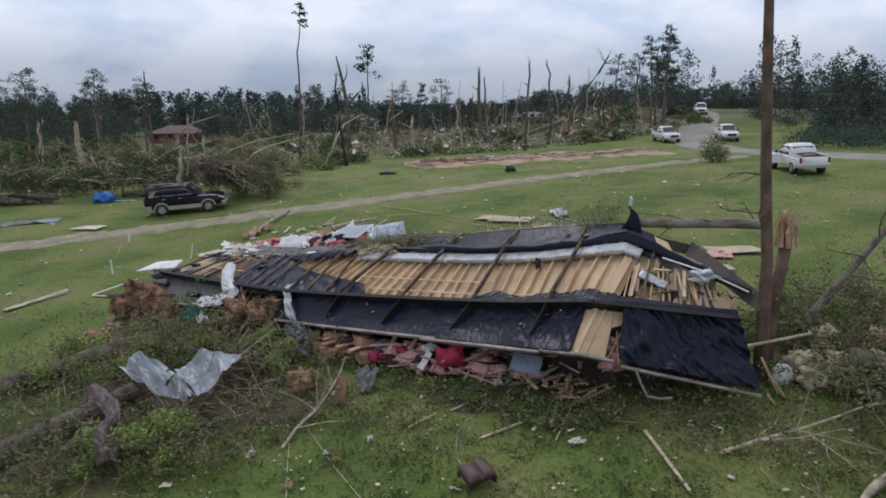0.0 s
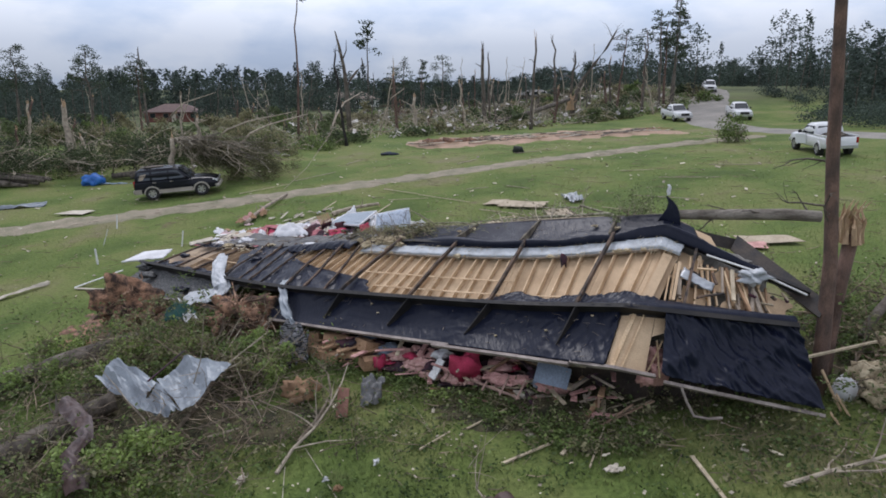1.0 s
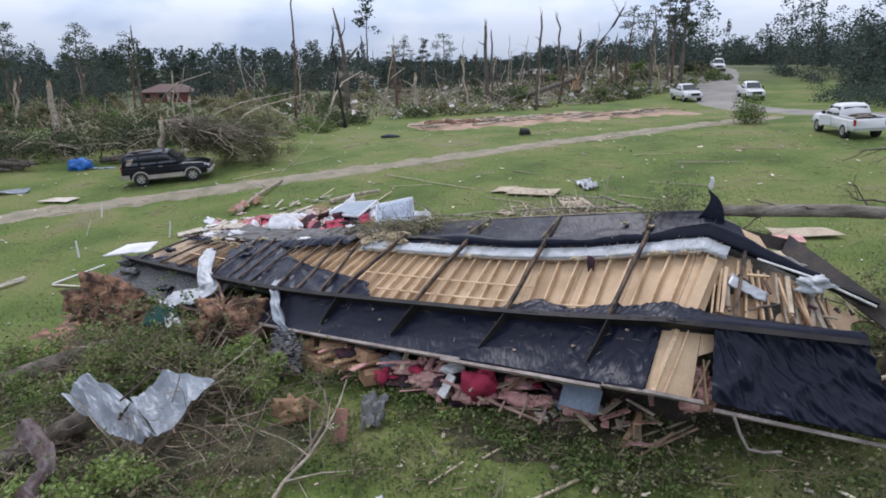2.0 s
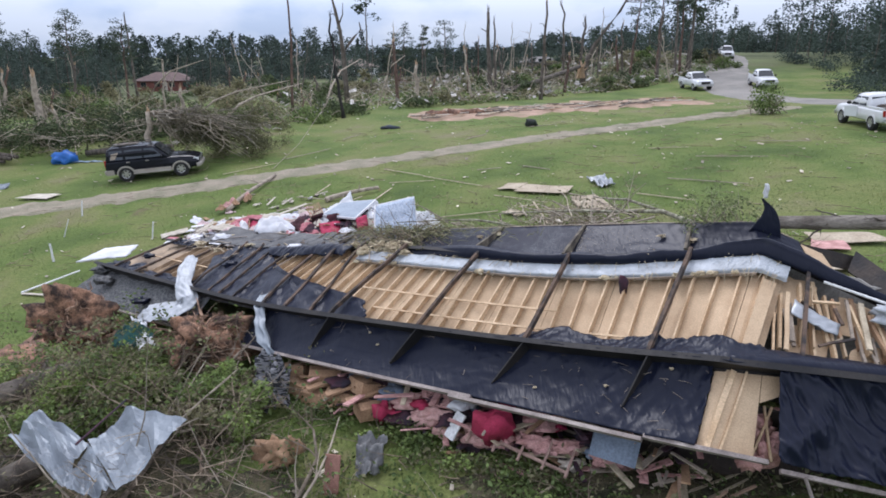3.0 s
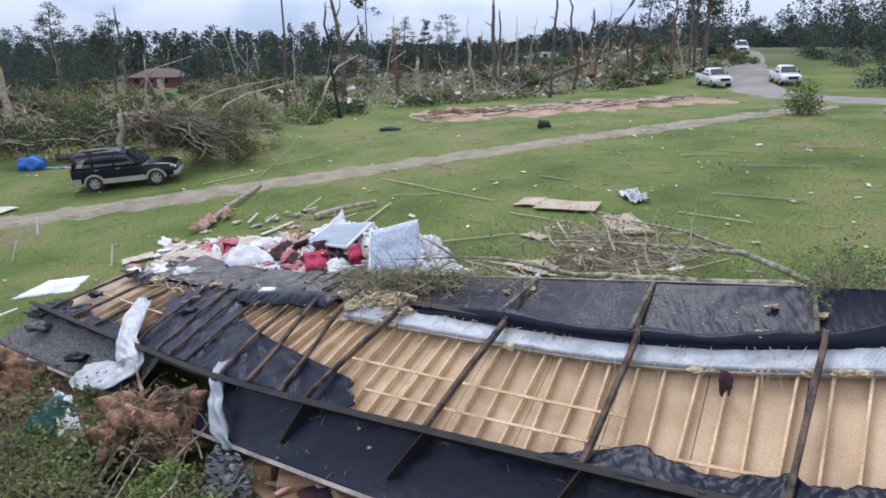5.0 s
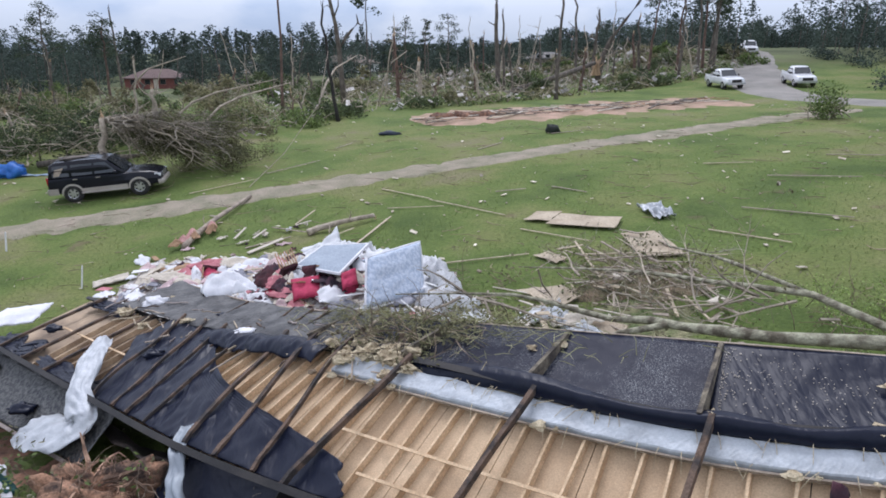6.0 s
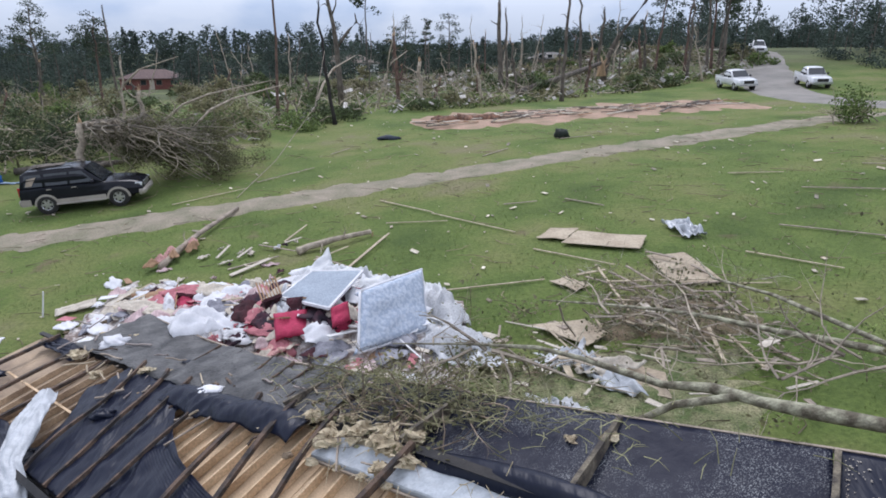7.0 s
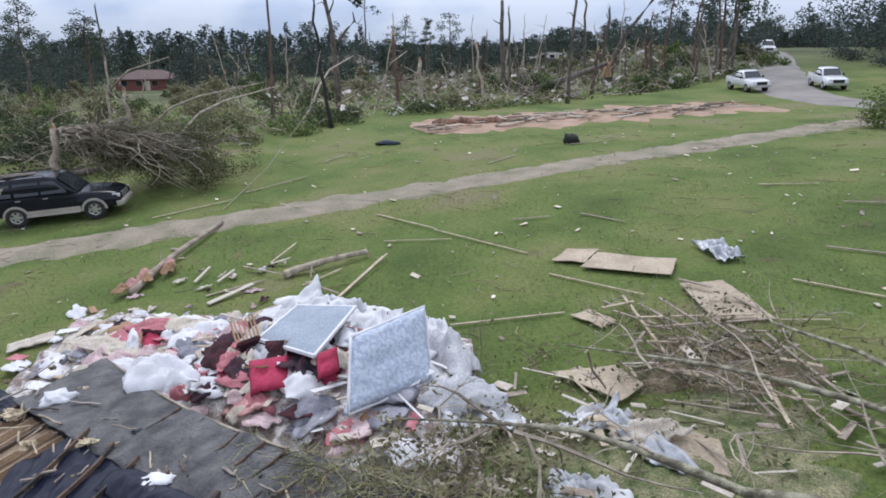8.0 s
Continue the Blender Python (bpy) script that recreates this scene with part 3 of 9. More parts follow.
# cross members over the joists, and the outriggers beyond the rails
for s in CROSS:
    part("cross_member", bar(s - 0.01, 0.93, s + 0.03, 2.03, 0.25, 0.07, 0.1, 10, 0.04, s), RUST, home, "rusty cross member")
for s in [at_metre(D3 + 2.44 * k) for k in (-3, -2, -1, 0, 1)]:
    for side in (0, 1):
        web = Mesh()
        q0, q1 = (0.92, 0.3) if side == 0 else (2.02, 2.97)
        for i in range(7):
            f = i / 6
            q, s2 = q0 + (q1 - q0) * f, s - (0.06 if side == 0 else -0.02) * f
            t = (deck(s2 + 0.01, q) - deck(s2, q)).normalized() * (0.03 if side else 0.014)
            top, low = deck(s2, q, (0.24 if side else 0.25) - (0.19 if side else 0.27) * f), deck(s2, q, -0.11)
            web.v += [tuple(top - t), tuple(top + t), tuple(low + t), tuple(low - t)]
        web.f = [(3, 2, 1, 0), (24, 25, 26, 27)] + [(i * 4 + k, i * 4 + (k + 1) % 4, i * 4 + 4 + (k + 1) % 4, i * 4 + 4 + k) for i in range(6) for k in range(4)]
        part("outrigger", web, OUTRIGGER_STEEL if side else RAIL_STEEL, home, "tapered steel outrigger")
# bars laid close over the torn sheet
for i, (s, ds, w) in enumerate(((0.8, 0.18, 0.05), (0.94, 0.21, 0.055), (1.1, 0.18, 0.05), (1.3, 0.16, 0.045), (1.61, 0.19, 0.085), (1.82, 0.15, 0.09), (2.01, 0.12, 0.065))):
    part("floor_bar", bar(s, 2.12, s + ds, 0.96, 0.17, w, 0.06, 12, 0.1, i), RUST, home)
for i, s in enumerate((0.2, 0.42, 0.6)):
    part("floor_bar", bar(s, 0.96, s + 0.04, 2.04, 0.1, 0.075, 0.07, 6, 0.05, i + 20), RUST, home)


def crease(a, b, k):
    """Long sharp folds in slack sheeting; a and b in metres."""
    big = 1 - 2 * abs(noise.noise(Vector((a * 0.9 + b * 1.5, b * 0.5 - a * 0.35, k))))
    mid = 1 - 2 * abs(noise.noise(Vector((a * 2.3 - b * 1.6, b * 1.1 + a * 0.5, k + 3))))
    small = 1 - 2 * abs(noise.noise(Vector((a * 5.5 + b * 2.5, b * 2.2 - a, k + 7))))
    return 0.36 * big + 0.36 * mid + 0.22 * small


def bay(u, n):
    """Sag of sheeting between outriggers."""
    return abs(math.sin(u * n * math.pi))


# near underlay between the rail and the near edge
part("underlay_sheet", cover_sheet(1.74, 3.93, 0.03, 0.94, lambda u, v: (0.03 * wrinkle(v, u, 2), 0.02 * noise.noise(Vector((u * 12, 0, 0))) * (v < 0.2), -0.03 - 0.03 * v - 0.09 * math.sin(math.pi * v) * bay(u, 3.9) + (0.032 + 0.06 * max(0, u - 0.72) / 0.28) * crease(u * 10.5, v * 1.4, 2)), 260, 40), BLACK_POLY, home, "torn black plastic underlay", True)
part("underlay_sheet", cover_sheet(4.2, 4.97, 0.03, 0.94, lambda u, v: (0.02 * (1 - v) * (1 - u), 0, 0.0 - 0.16 * math.sin(math.pi * v) * math.sin(math.pi * u) + 0.05 * noise.noise(Vector((u * 3, v * 2, 4))) + 0.3 * crease(u * 2.9 + v * 1.0, -v * 1.3, 9)), 150, 60), BLACK_POLY, home, "torn black plastic underlay", True)
part("underlay_board", cover_sheet(0.03, 1.15, 0.05, 0.98, lambda u, v: (0, 0.03 * noise.noise(Vector((u * 8, 1, 0))), -0.06 + 0.06 * wrinkle(u, v, 7)), 50, 14), GRIT_POLY, home, "gritty dark underlay board", True)
# straw, leaves and wool scraps stuck on the near sheet
scraps, fluff = Mesh(), Mesh()
for i in range(63):
    u, v = rng.random(), 0.08 + 0.84 * rng.random()
    c = deck(1.74 + 2.19 * u, 0.03 + 0.95 * v, 0.0 - 0.13 * math.sin(math.pi * v) * bay(u, 3.9) + (0.032 + 0.06 * max(0, u - 0.72) / 0.28) * crease(u * 10.5, v * 1.4, 2))
    w = Vector((rng.gauss(0, 1), rng.gauss(0, 1), rng.gauss(0, 0.3))).normalized() * rng.uniform(0.03, 0.16)
    if i % 9:
        scraps.tube([c - w, c + Vector((0, 0, 0.01)), c + w], [0.003, 0.0045, 0.002], 4)
    else:
        fluff.lump(c, (0.03 + 0.03 * rng.random(), 0.035, 0.02), i, 0.6, 8)
tagged(part("straw_scraps", scraps, GREY_WOOD, home, "straw stuck on the black plastic"), kind="stuff")
tagged(part("wool_scraps", fluff, YELLOW_WOOL, home, "wool scraps stuck on the black plastic"), kind="stuff")
# bare boards where the sheet is ripped away
part("bare_panel", cover_sheet(3.93, 4.15, 0.02, 0.92, lambda u, v: (0, 0, -0.08), 3, 5, 0.02), PLY, home, "bare tan floor board")
part("bare_panel", cover_sheet(4.153, 4.25, 0.6, 0.92, lambda u, v: (0.0, 0.12 * u * (1 - v), -0.08), 3, 5, 0.02), PLY, home, "bare tan floor board")
for s, w in ((3.98, 0.09), (4.035, 0.035)):
    part("floor_joist", bar(s, 0.03, s + 0.05, 0.91, -0.04, w, 0.04), JOIST, home)
for k, (a, b, c, r) in enumerate(((4.2, 0.42, -0.5, 0.2), (4.22, 0.2, -0.55, 0.24), (4.17, 0.08, -0.5, 0.18), (4.26, 0.32, -0.6, 0.2))):
    part("wool_wad", Mesh().lump(deck(a, b, c), (r, r * 0.8, r * 0.9), k * 3.3, 0.6, 16), PINK, home, "wad of pink insulation", True)
for a, b in ((4.16, 4.22), (4.23, 4.19)):
    part("broken_joist", bar(a, 0.08, b, 0.62, -0.3, 0.035, 0.05, 3, 0.03, a), JOIST, home)
# sheet folded over the lower joist ends
def fold(u, v):
    grow = min(1, u / 0.22) * min(1, (1 - u) / 0.08)
    w = -0.08 + grow * 0.2 + 0.09 * noise.noise(Vector((u * 6, 2, 0))) + 0.05 * noise.noise(Vector((u * 17, 5, 0))) + 0.012 * noise.noise(Vector((u * 60, 5, 0)))
    hang = (1 - v) ** 1.4
    return 0, -0.07 + v * (0.09 + w + 0.1 * (u > 0.75) * (u - 0.75)), 0.04 + 0.2 * hang + (1 - 0.5 * hang) * (0.03 * wrinkle(u, v, 3) + 0.09 * crease(u * 7.5, v * 0.7, 4))
part("underlay_fold", cover_sheet(2.72, 4.25, 1.0, 1.0, fold, 260, 16), BLACK_POLY, home, "crumpled fold of black plastic", True)
part("underlay_fold", cover_sheet(4.0, 4.95, 0.93, 1.12, lambda u, v: (0, 0, 0.25 - 0.2 * v ** 1.4 + 0.04 * wrinkle(u, v, 8)), 40, 8), BLACK_POLY, home, "crumpled fold of black plastic", True)
# torn sheet across the joists
def torn(u, v):
    q = 0.97 + 1.07 * v
    right = float(np.interp(q, [0.97, 1.08, 1.2, 1.26, 1.33, 1.38, 1.5, 1.62, 1.8, 2.04], [2.36, 2.36, 2.34, 2.24, 2.1, 1.92, 1.62, 1.4, 1.22, 1.2]))
    left = float(np.interp(q, [0.97, 1.17, 1.68, 2.04], [0.95, 0.9, 0.73, 0.78]))
    right += 0.035 * noise.noise(Vector((v * 9, 0, 0))) + 0.015 * noise.noise(Vector((v * 30, 0, 2)))
    s = left + (right - left) * u
    ridge = 1 - 2 * abs(noise.noise(Vector((s * 7 + q * 3, q * 1.6 - s, 4))))
    fine = 1 - 2 * abs(noise.noise(Vector((s * 19 + q * 7, q * 4, 8))))
    return s - 0.75 - 1.65 * u, 0, 0.01 + 0.05 * ridge + 0.02 * fine + 0.06 * crease(s * 4.6, q * 1.9, 12) + 0.06 * max(0, u - 0.9) * 10 * (0.5 + noise.noise(Vector((v * 7, 1, 1))))
part("underlay_fold", cover_sheet(1.1, 1.95, 1.8, 2.02, lambda u, v: (0, 0.06 * noise.noise(Vector((u * 5, 3, 0))), 0.06 + 0.13 * math.sin(math.pi * v) * (0.6 + 0.4 * math.sin(math.pi * u)) + 0.1 * crease(u * 4.5, v * 0.6, 31)), 90, 16), BLACK_POLY, home, "black plastic rolled up along the far rail", True)
part("underlay_sheet", cover_sheet(0.75, 2.4, 0.97, 2.04, torn, 110, 60), BLACK_POLY, home, "torn black plastic underlay", True)
for s0, s1, q0, q1, sd in ((0.05, 0.4, 0.99, 1.2, 1), (0.5, 0.98, 0.99, 1.14, 5), (0.2, 0.5, 1.86, 2.03, 9), (0.9, 1.15, 1.6, 2.02, 3)):
    part("underlay_scrap", cover_sheet(s0, s1, q0, q1, lambda u, v: (0.1 * noise.noise(Vector((v * 4, sd, u))), (q1 - q0) * 0.7 * noise.noise(Vector((u * 5, sd, 2))) * (v if q0 < 1.2 else 1 - v), 0.02 + 0.08 * wrinkle(u, v, sd)), 26, 12), BLACK_POLY, home, "torn scrap of black plastic", True)
STRAW = mat("dry straw", (0.42, 0.36, 0.23), (0.26, 0.22, 0.13), rough=0.9, bump=0, spread=0.3)
DUCT_FOIL = mat("dull silver duct wrap", (0.45, 0.48, 0.51), (0.33, 0.35, 0.37), scale=2.5, rough=0.52, metal=0.1, bump=0.3, bump_scale=7, fine_amount=0.1)
# flat silver foil duct along the far rail, and pale wool squeezed out above it
def duct(u, v):
    top = min(1, v * 14, (1 - v) * 14)
    crumple = 0.012 * crease(u * 26, v * 0.7, 41) + 0.012 * crease(u * 60, v * 1.6, 44) + 0.02 * noise.noise(Vector((u * 14, v * 2, 5)))
    return 0, 0.014 * noise.noise(Vector((u * 30, 3 + v, 0))), -0.03 + 0.07 * top + crumple + 0.03 * max(0, u - 0.72) * crease(u * 40, v * 2, 47) / 0.28


def tuft(c, r, seed, flat=0.55):
    """A ragged wad of glass wool: a low lump with torn flakes standing off it."""
    me = Mesh().lump(c, (r * 0.9, r * 0.7, r * flat * 0.7), seed, 1.0, 14)
    return me.leaves(c, (r * 0.95, r * 0.75, r * flat), 90, random.Random(int(seed * 10)), 0.3 * r)


part("foil_duct", cover_sheet(2.04, 4.14, 1.795, 1.955, duct, 420, 18, 0.05), DUCT_FOIL, home, "crumpled silver foil duct")
part("wool_strip", cover_sheet(2.02, 4.1, 1.93, 2.0, lambda u, v: (0, 0.03 * noise.noise(Vector((u * 26, v, 3))) + 0.02 * noise.noise(Vector((u * 70, v, 8))), 0.03 + 0.03 * noise.noise(Vector((u * 40, v * 2, 1))) + 0.02 * noise.noise(Vector((u * 110, v * 4, 6)))), 300, 6, 0.03), YELLOW_WOOL, home, "yellow wool squeezed from under the plastic")
for i in range(80):
    s, q = 2.05 + 2.05 * rng.random(), rng.choice((1.8, 1.8, 1.95))
    w = rng.gauss(0, 0.012)
    part("loose_fibre", Mesh().tube([deck(s, q, 0.1), deck(s + w, q - 0.04, 0.07 + 0.05 * rng.random()), deck(s + w * 2, q - 0.06 - 0.08 * rng.random(), 0.02)], [0.006, 0.005, 0.003], 4), YELLOW_WOOL, home)
for i in range(15):
    s, q, r = rng.gauss(2.12, 0.12), rng.uniform(1.86, 2.15), rng.uniform(0.05, 0.17)
    part("wool_tuft", tuft(deck(s, q, 0.12), r * 1.2, i * 2.7 + 1), YELLOW_WOOL, home, "wad of yellow insulation")
for i in range(60):
    s, q = rng.gauss(2.1, 0.16), rng.uniform(1.85, 2.6)
    p = deck(s, q, 0.14)
    w = Vector((rng.gauss(0, 1), rng.gauss(0, 1), rng.gauss(0.2, 0.5))).normalized() * rng.uniform(0.15, 0.5)
    part("loose_fibre", Mesh().tube([p, p + w * 0.5 + Vector((0, 0, 0.05)), p + w + Vector((rng.gauss(0, 0.08), rng.gauss(0, 0.08), -0.03))], [0.007, 0.006, 0.004], 4), STRAW, home)
part("duct_edge", bar(2.04, 1.785, 4.0, 1.785, 0.015, 0.025, 0.06, 60), GREY_WOOD, home)
for i in range(60):
    s, big = 2.0 + 2.1 * rng.random(), rng.random()
    q = 1.96 + 0.05 * rng.random() if i % 3 else 1.78
    part("wool_tuft", Mesh().lump(deck(s, q, 0.06), (0.03 + 0.07 * big ** 3, 0.025 + 0.04 * big ** 3, 0.015 + 0.03 * big), i * 1.3, 0.6, 10), YELLOW_WOOL, home)
for s, q, r in ((2.06, 1.9, 0.2), (2.12, 1.97, 0.18), (2.2, 1.98, 0.24), (2.28, 1.93, 0.15), (1.95, 2.0, 0.14), (0.7, 1.8, 0.14), (0.5, 1.9, 0.18), (3.02, 2.03, 0.13), (2.62, 2.03, 0.12), (3.42, 2.05, 0.14), (0.85, 2.0, 0.15), (2.24, 1.85, 0.15)):
    part("wool_tuft", tuft(deck(s, q, 0.12), r * 0.9, s * 7, 0.6), YELLOW_WOOL, home, "wad of yellow insulation")
# far underlay: a thin slack roll along the rail, then a gritty panel to the far edge
def slack(u, v):
    wide = 0.11 + 0.17 * max(0, math.sin(u * 9.5 + 0.6)) ** 2 + 0.06 * u + 0.06 * noise.noise(Vector((u * 13, 7, 0)))
    start = min(1, 0.12 + u / 0.2)
    wide *= 0.5 + 0.5 * start
    over = start * math.sin(math.pi * min(1, 0.04 + v * 0.96)) ** 0.6
    return 0, v * (wide - 0.2) - 0.02 * over * (1 - v) + 0.012 * noise.noise(Vector((u * 24, 3, 0))), 0.0 + (0.14 + 0.45 * wide) * over + 0.03 * crease(u * 10.5, v * 0.5, 21) * over


part("underlay_roll", cover_sheet(2.2, 4.65, 1.945, 2.145, slack, 280, 22), BLACK_POLY, home, "slack roll of black plastic", True)


def grit_material():
    """Black plastic with patches of pale grit stuck to it."""
    m = bpy.data.materials.new("black plastic with stuck grit")
    m.use_nodes = True
    n, l = m.node_tree.nodes, m.node_tree.links
    tc = n.new("ShaderNodeTexCoord")
    fac = []
    for scale, lo, hi in ((58, 0.52, 0.6), (0.9, 0.42, 0.62), (7, 0.1, 0.6)):
        t = n.new("ShaderNodeTexNoise")
        t.inputs["Scale"].default_value, t.inputs["Detail"].default_value, t.inputs["Roughness"].default_value = scale, 6, 0.7
        l.new(tc.outputs["Object"], t.inputs["Vector"])
        r = n.new("ShaderNodeMapRange")
        r.inputs["From Min"].default_value, r.inputs["From Max"].default_value = lo, hi
        l.new(t.outputs["Fac"], r.inputs["Value"])
        fac.append(r.outputs[0])
    a, b = n.new("ShaderNodeMath"), n.new("ShaderNodeMath")
    a.operation = b.operation = "MULTIPLY"
    l.new(fac[0], a.inputs[0])
    l.new(fac[1], a.inputs[1])
    l.new(a.outputs[0], b.inputs[0])
    l.new(fac[2], b.inputs[1])
    mixed = n.new("ShaderNodeMixRGB")
    mixed.inputs[1].default_value, mixed.inputs[2].default_value = (0.006, 0.008, 0.022, 1), (0.36, 0.37, 0.37, 1)
    l.new(b.outputs[0], mixed.inputs[0])
    bs = n["Principled BSDF"]
    l.new(mixed.outputs[0], bs.inputs["Base Color"])
    rough = n.new("ShaderNodeMapRange")
    rough.inputs["To Min"].default_value, rough.inputs["To Max"].default_value = 0.42, 0.9
    l.new(b.outputs[0], rough.inputs["Value"])
    l.new(rough.outputs[0], bs.inputs["Roughness"])
    bs.inputs["Specular IOR Level"].default_value = 0.15
    bump = n.new("ShaderNodeBump")
    bump.inputs["Strength"].default_value, bump.inputs["Distance"].default_value = 0.18, 0.03
    l.new(fac[2], bump.inputs["Height"])
    l.new(bump.outputs[0], bs.inputs["Normal"])
    return m


STUCK_GRIT = grit_material()
part("underlay_board", cover_sheet(1.98, 3.01, 2.03, 2.99, lambda u, v: (0, 0, 0.0 - 0.05 * math.sin(math.pi * v) * bay(u, 1.7) + 0.04 * wrinkle(u * 0.45, v, 14)), 90, 16), STUCK_GRIT, home, "black underlay strewn with grit", True)
part("underlay_sheet", cover_sheet(3.012, 4.28, 2.03, 2.99, lambda u, v: (0, 0, 0.0 - 0.05 * math.sin(math.pi * v) * bay(u, 2.1) + 0.03 * wrinkle(u * 0.55, v, 14) + 0.012 * crease(u * 5.8, v * 1.3, 16)), 130, 24), BLACK_POLY, home, "smooth black plastic underlay", True)
part("underlay_board", cover_sheet(0.42, 1.97, 1.98, 2.98, lambda u, v: (0.02 * wrinkle(v, u, 4), 0.03 * wrinkle(u, v, 2), 0.06 + 0.08 * crease(u * 7.5, v * 1.3, 15) + 0.05 * wrinkle(u, v, 15) - 0.07 * abs(math.sin(u * 14)) * v - 0.1 * u * (1 - u) * v), 110, 24), mat("grey felt board", (0.105, 0.103, 0.1), (0.022, 0.022, 0.024), scale=2.2, detail=12, rough=0.6, bump=0.7, bump_scale=14, fine=45, fine_amount=0.7, contrast=0.3), home, "grey felted underlay board", True)
grit = Mesh()
for k in range(300):
    u = rng.random() ** 2
    c = deck(3.03 + 0.42 * u, 2.1 + 0.85 * rng.random(), 0.012 - 0.03 * u)
    grit.box((rng.uniform(0.006, 0.022), rng.uniform(0.005, 0.011), 0.004), Matrix.Translation(c) @ pose(0, 0, 0, 0, 0, rng.uniform(0, 360)))
tagged(part("stuck_grit", grit, CREAM, home, "pale grit stuck on the black plastic"), kind="stuff")
for k, (a, b) in enumerate(((3.45, 2.6), (3.62, 2.45), (2.55, 2.62), (2.62, 2.75))):
    part("wool_tuft", tuft(deck(a, b, 0.03), 0.07 + 0.02 * (k % 2), 60 + k), YELLOW_WOOL, home, "scrap of yellow insulation")
for s in (0.95, 1.12, 1.35, 1.5, 1.62, 1.72, 1.83):
    part("floor_bar", bar(s, 2.08, s + 0.05, 2.95, 0.075, 0.035, 0.06, 6, 0.04, s), RUST, home)
# torn scraps, splinters and dirt caught on the far left half
for i in range(48):
    s, q = rng.uniform(0.25, 2.25), rng.uniform(1.75, 2.45)
    ds, dq, long = rng.gauss(0, 0.06), rng.uniform(-0.3, 0.3), rng.uniform(0.02, 0.05)
    part("splinter", bar(s, q, s + ds, q + dq, 0.08 + 0.08 * rng.random(), long * 0.7, 0.025, 3, 0.05, i), rng.choice((GREY_WOOD, RUST, LUMBER, RIM)), home)
for i in range(34):
    s, q, r = rng.uniform(0.2, 2.3), rng.uniform(1.65, 2.6), rng.uniform(0.03, 0.1)
    part("dirt_clod", Mesh().lump(deck(s, q, 0.05), (r, r * 0.8, r * 0.4), i * 1.7, 0.5, 10), rng.choice((YELLOW_WOOL, DIRT, DIRT, GREY_WOOD, BLACK_POLY)), home)
for i, (s, q, r) in enumerate(((0.55, 2.25, 0.3), (0.95, 1.55, 0.22), (1.3, 2.0, 0.25), (0.32, 1.4, 0.2), (0.3, 0.6, 0.3), (0.7, 0.35, 0.25), (0.15, 0.85, 0.3))):
    part("torn_scrap", Mesh().lump(deck(s, q, 0.1), (r, r * 0.7, r * 0.4), i * 2.9, 0.45, 20), BLACK_POLY if i % 2 else (WHITE_CLOTH if q > 1.3 else GRIT_POLY), home, "torn scrap of sheet", True)
part("bare_panel", cover_sheet(4.29, 4.42, 2.1, 2.95, lambda u, v: (0, 0, -0.02), 3, 4, 0.02), PLY, home, "bare tan floor board")
part("far_trim", bar(0.45, 3.0, 1.95, 3.0, 0.02, 0.04, 0.08, 20), GREY_WOOD, home)
part("far_trim", bar(1.97, 3.0, 4.25, 3.0, 0.015, 0.022, 0.07, 40, 0.03, 3), GREY_WOOD, home, "pale edge trim")
# near rim in broken lengths
for s0, s1, h, o in ((0.02, 1.08, 0.02, 0), (1.76, 2.9, 0.03, 0), (2.82, 3.68, 0.05, -0.04), (3.68, 4.2, 0.0, 0.02), (4.24, 4.98, 0.02, -0.03)):
    part("rim_board", bar(s0, 0.0 + o, s1, 0.01 + o, h, 0.07, 0.1, 24, 0.03, s0), RIM, home, "pale rim trim")
PALE_FOIL = mat("pale crinkled foil wrap", (0.48, 0.5, 0.525), (0.36, 0.38, 0.4), scale=3, rough=0.5, metal=0.1, bump=0.5, bump_scale=9, fine_amount=0.1)
# ragged end between the bent rails
for i, s in enumerate((4.2, 4.29, 4.36, 4.45, 4.58, 4.7, 4.82)):
    part("floor_joist", bar(s, 1.08 + 0.2 * rng.random(), s - 0.06 - 0.02 * i, 1.95 - 0.25 * rng.random(), -0.1 + 0.14 * rng.random(), 0.045, 0.13), JOIST, home)
for s0, s1, q0, q1, h in ((4.14, 4.3, 1.55, 1.98, -0.2), (4.24, 4.42, 1.05, 1.5, -0.24), (4.4, 4.6, 1.5, 1.95, -0.16), (4.52, 4.74, 1.1, 1.45, -0.2), (4.7, 4.9, 1.3, 1.8, -0.22)):
    part("floor_board", cover_sheet(s0, s1, q0, q1, lambda u, v: (0.03 * noise.noise(Vector((v * 5, s0, 0))), 0.06 * noise.noise(Vector((u * 5, s0, 3))), h + 0.08 * (u - v) * math.sin(s0 * 40)), 6, 6, 0.02), PLY, home)
part("foil_duct", cover_sheet(4.2, 4.42, 1.5, 1.64, lambda u, v: (0, -0.12 * u, 0.1 * wrinkle(u, v) + 0.05), 12, 6, 0.03), FOIL, home, "crumpled silver foil duct", True)
part("wool_tuft", Mesh().lump(deck(4.62, 1.8, 0.18), (0.3, 0.22, 0.16), 5, 0.75, 24), PALE_FOIL, home, "wad of white packing", True)
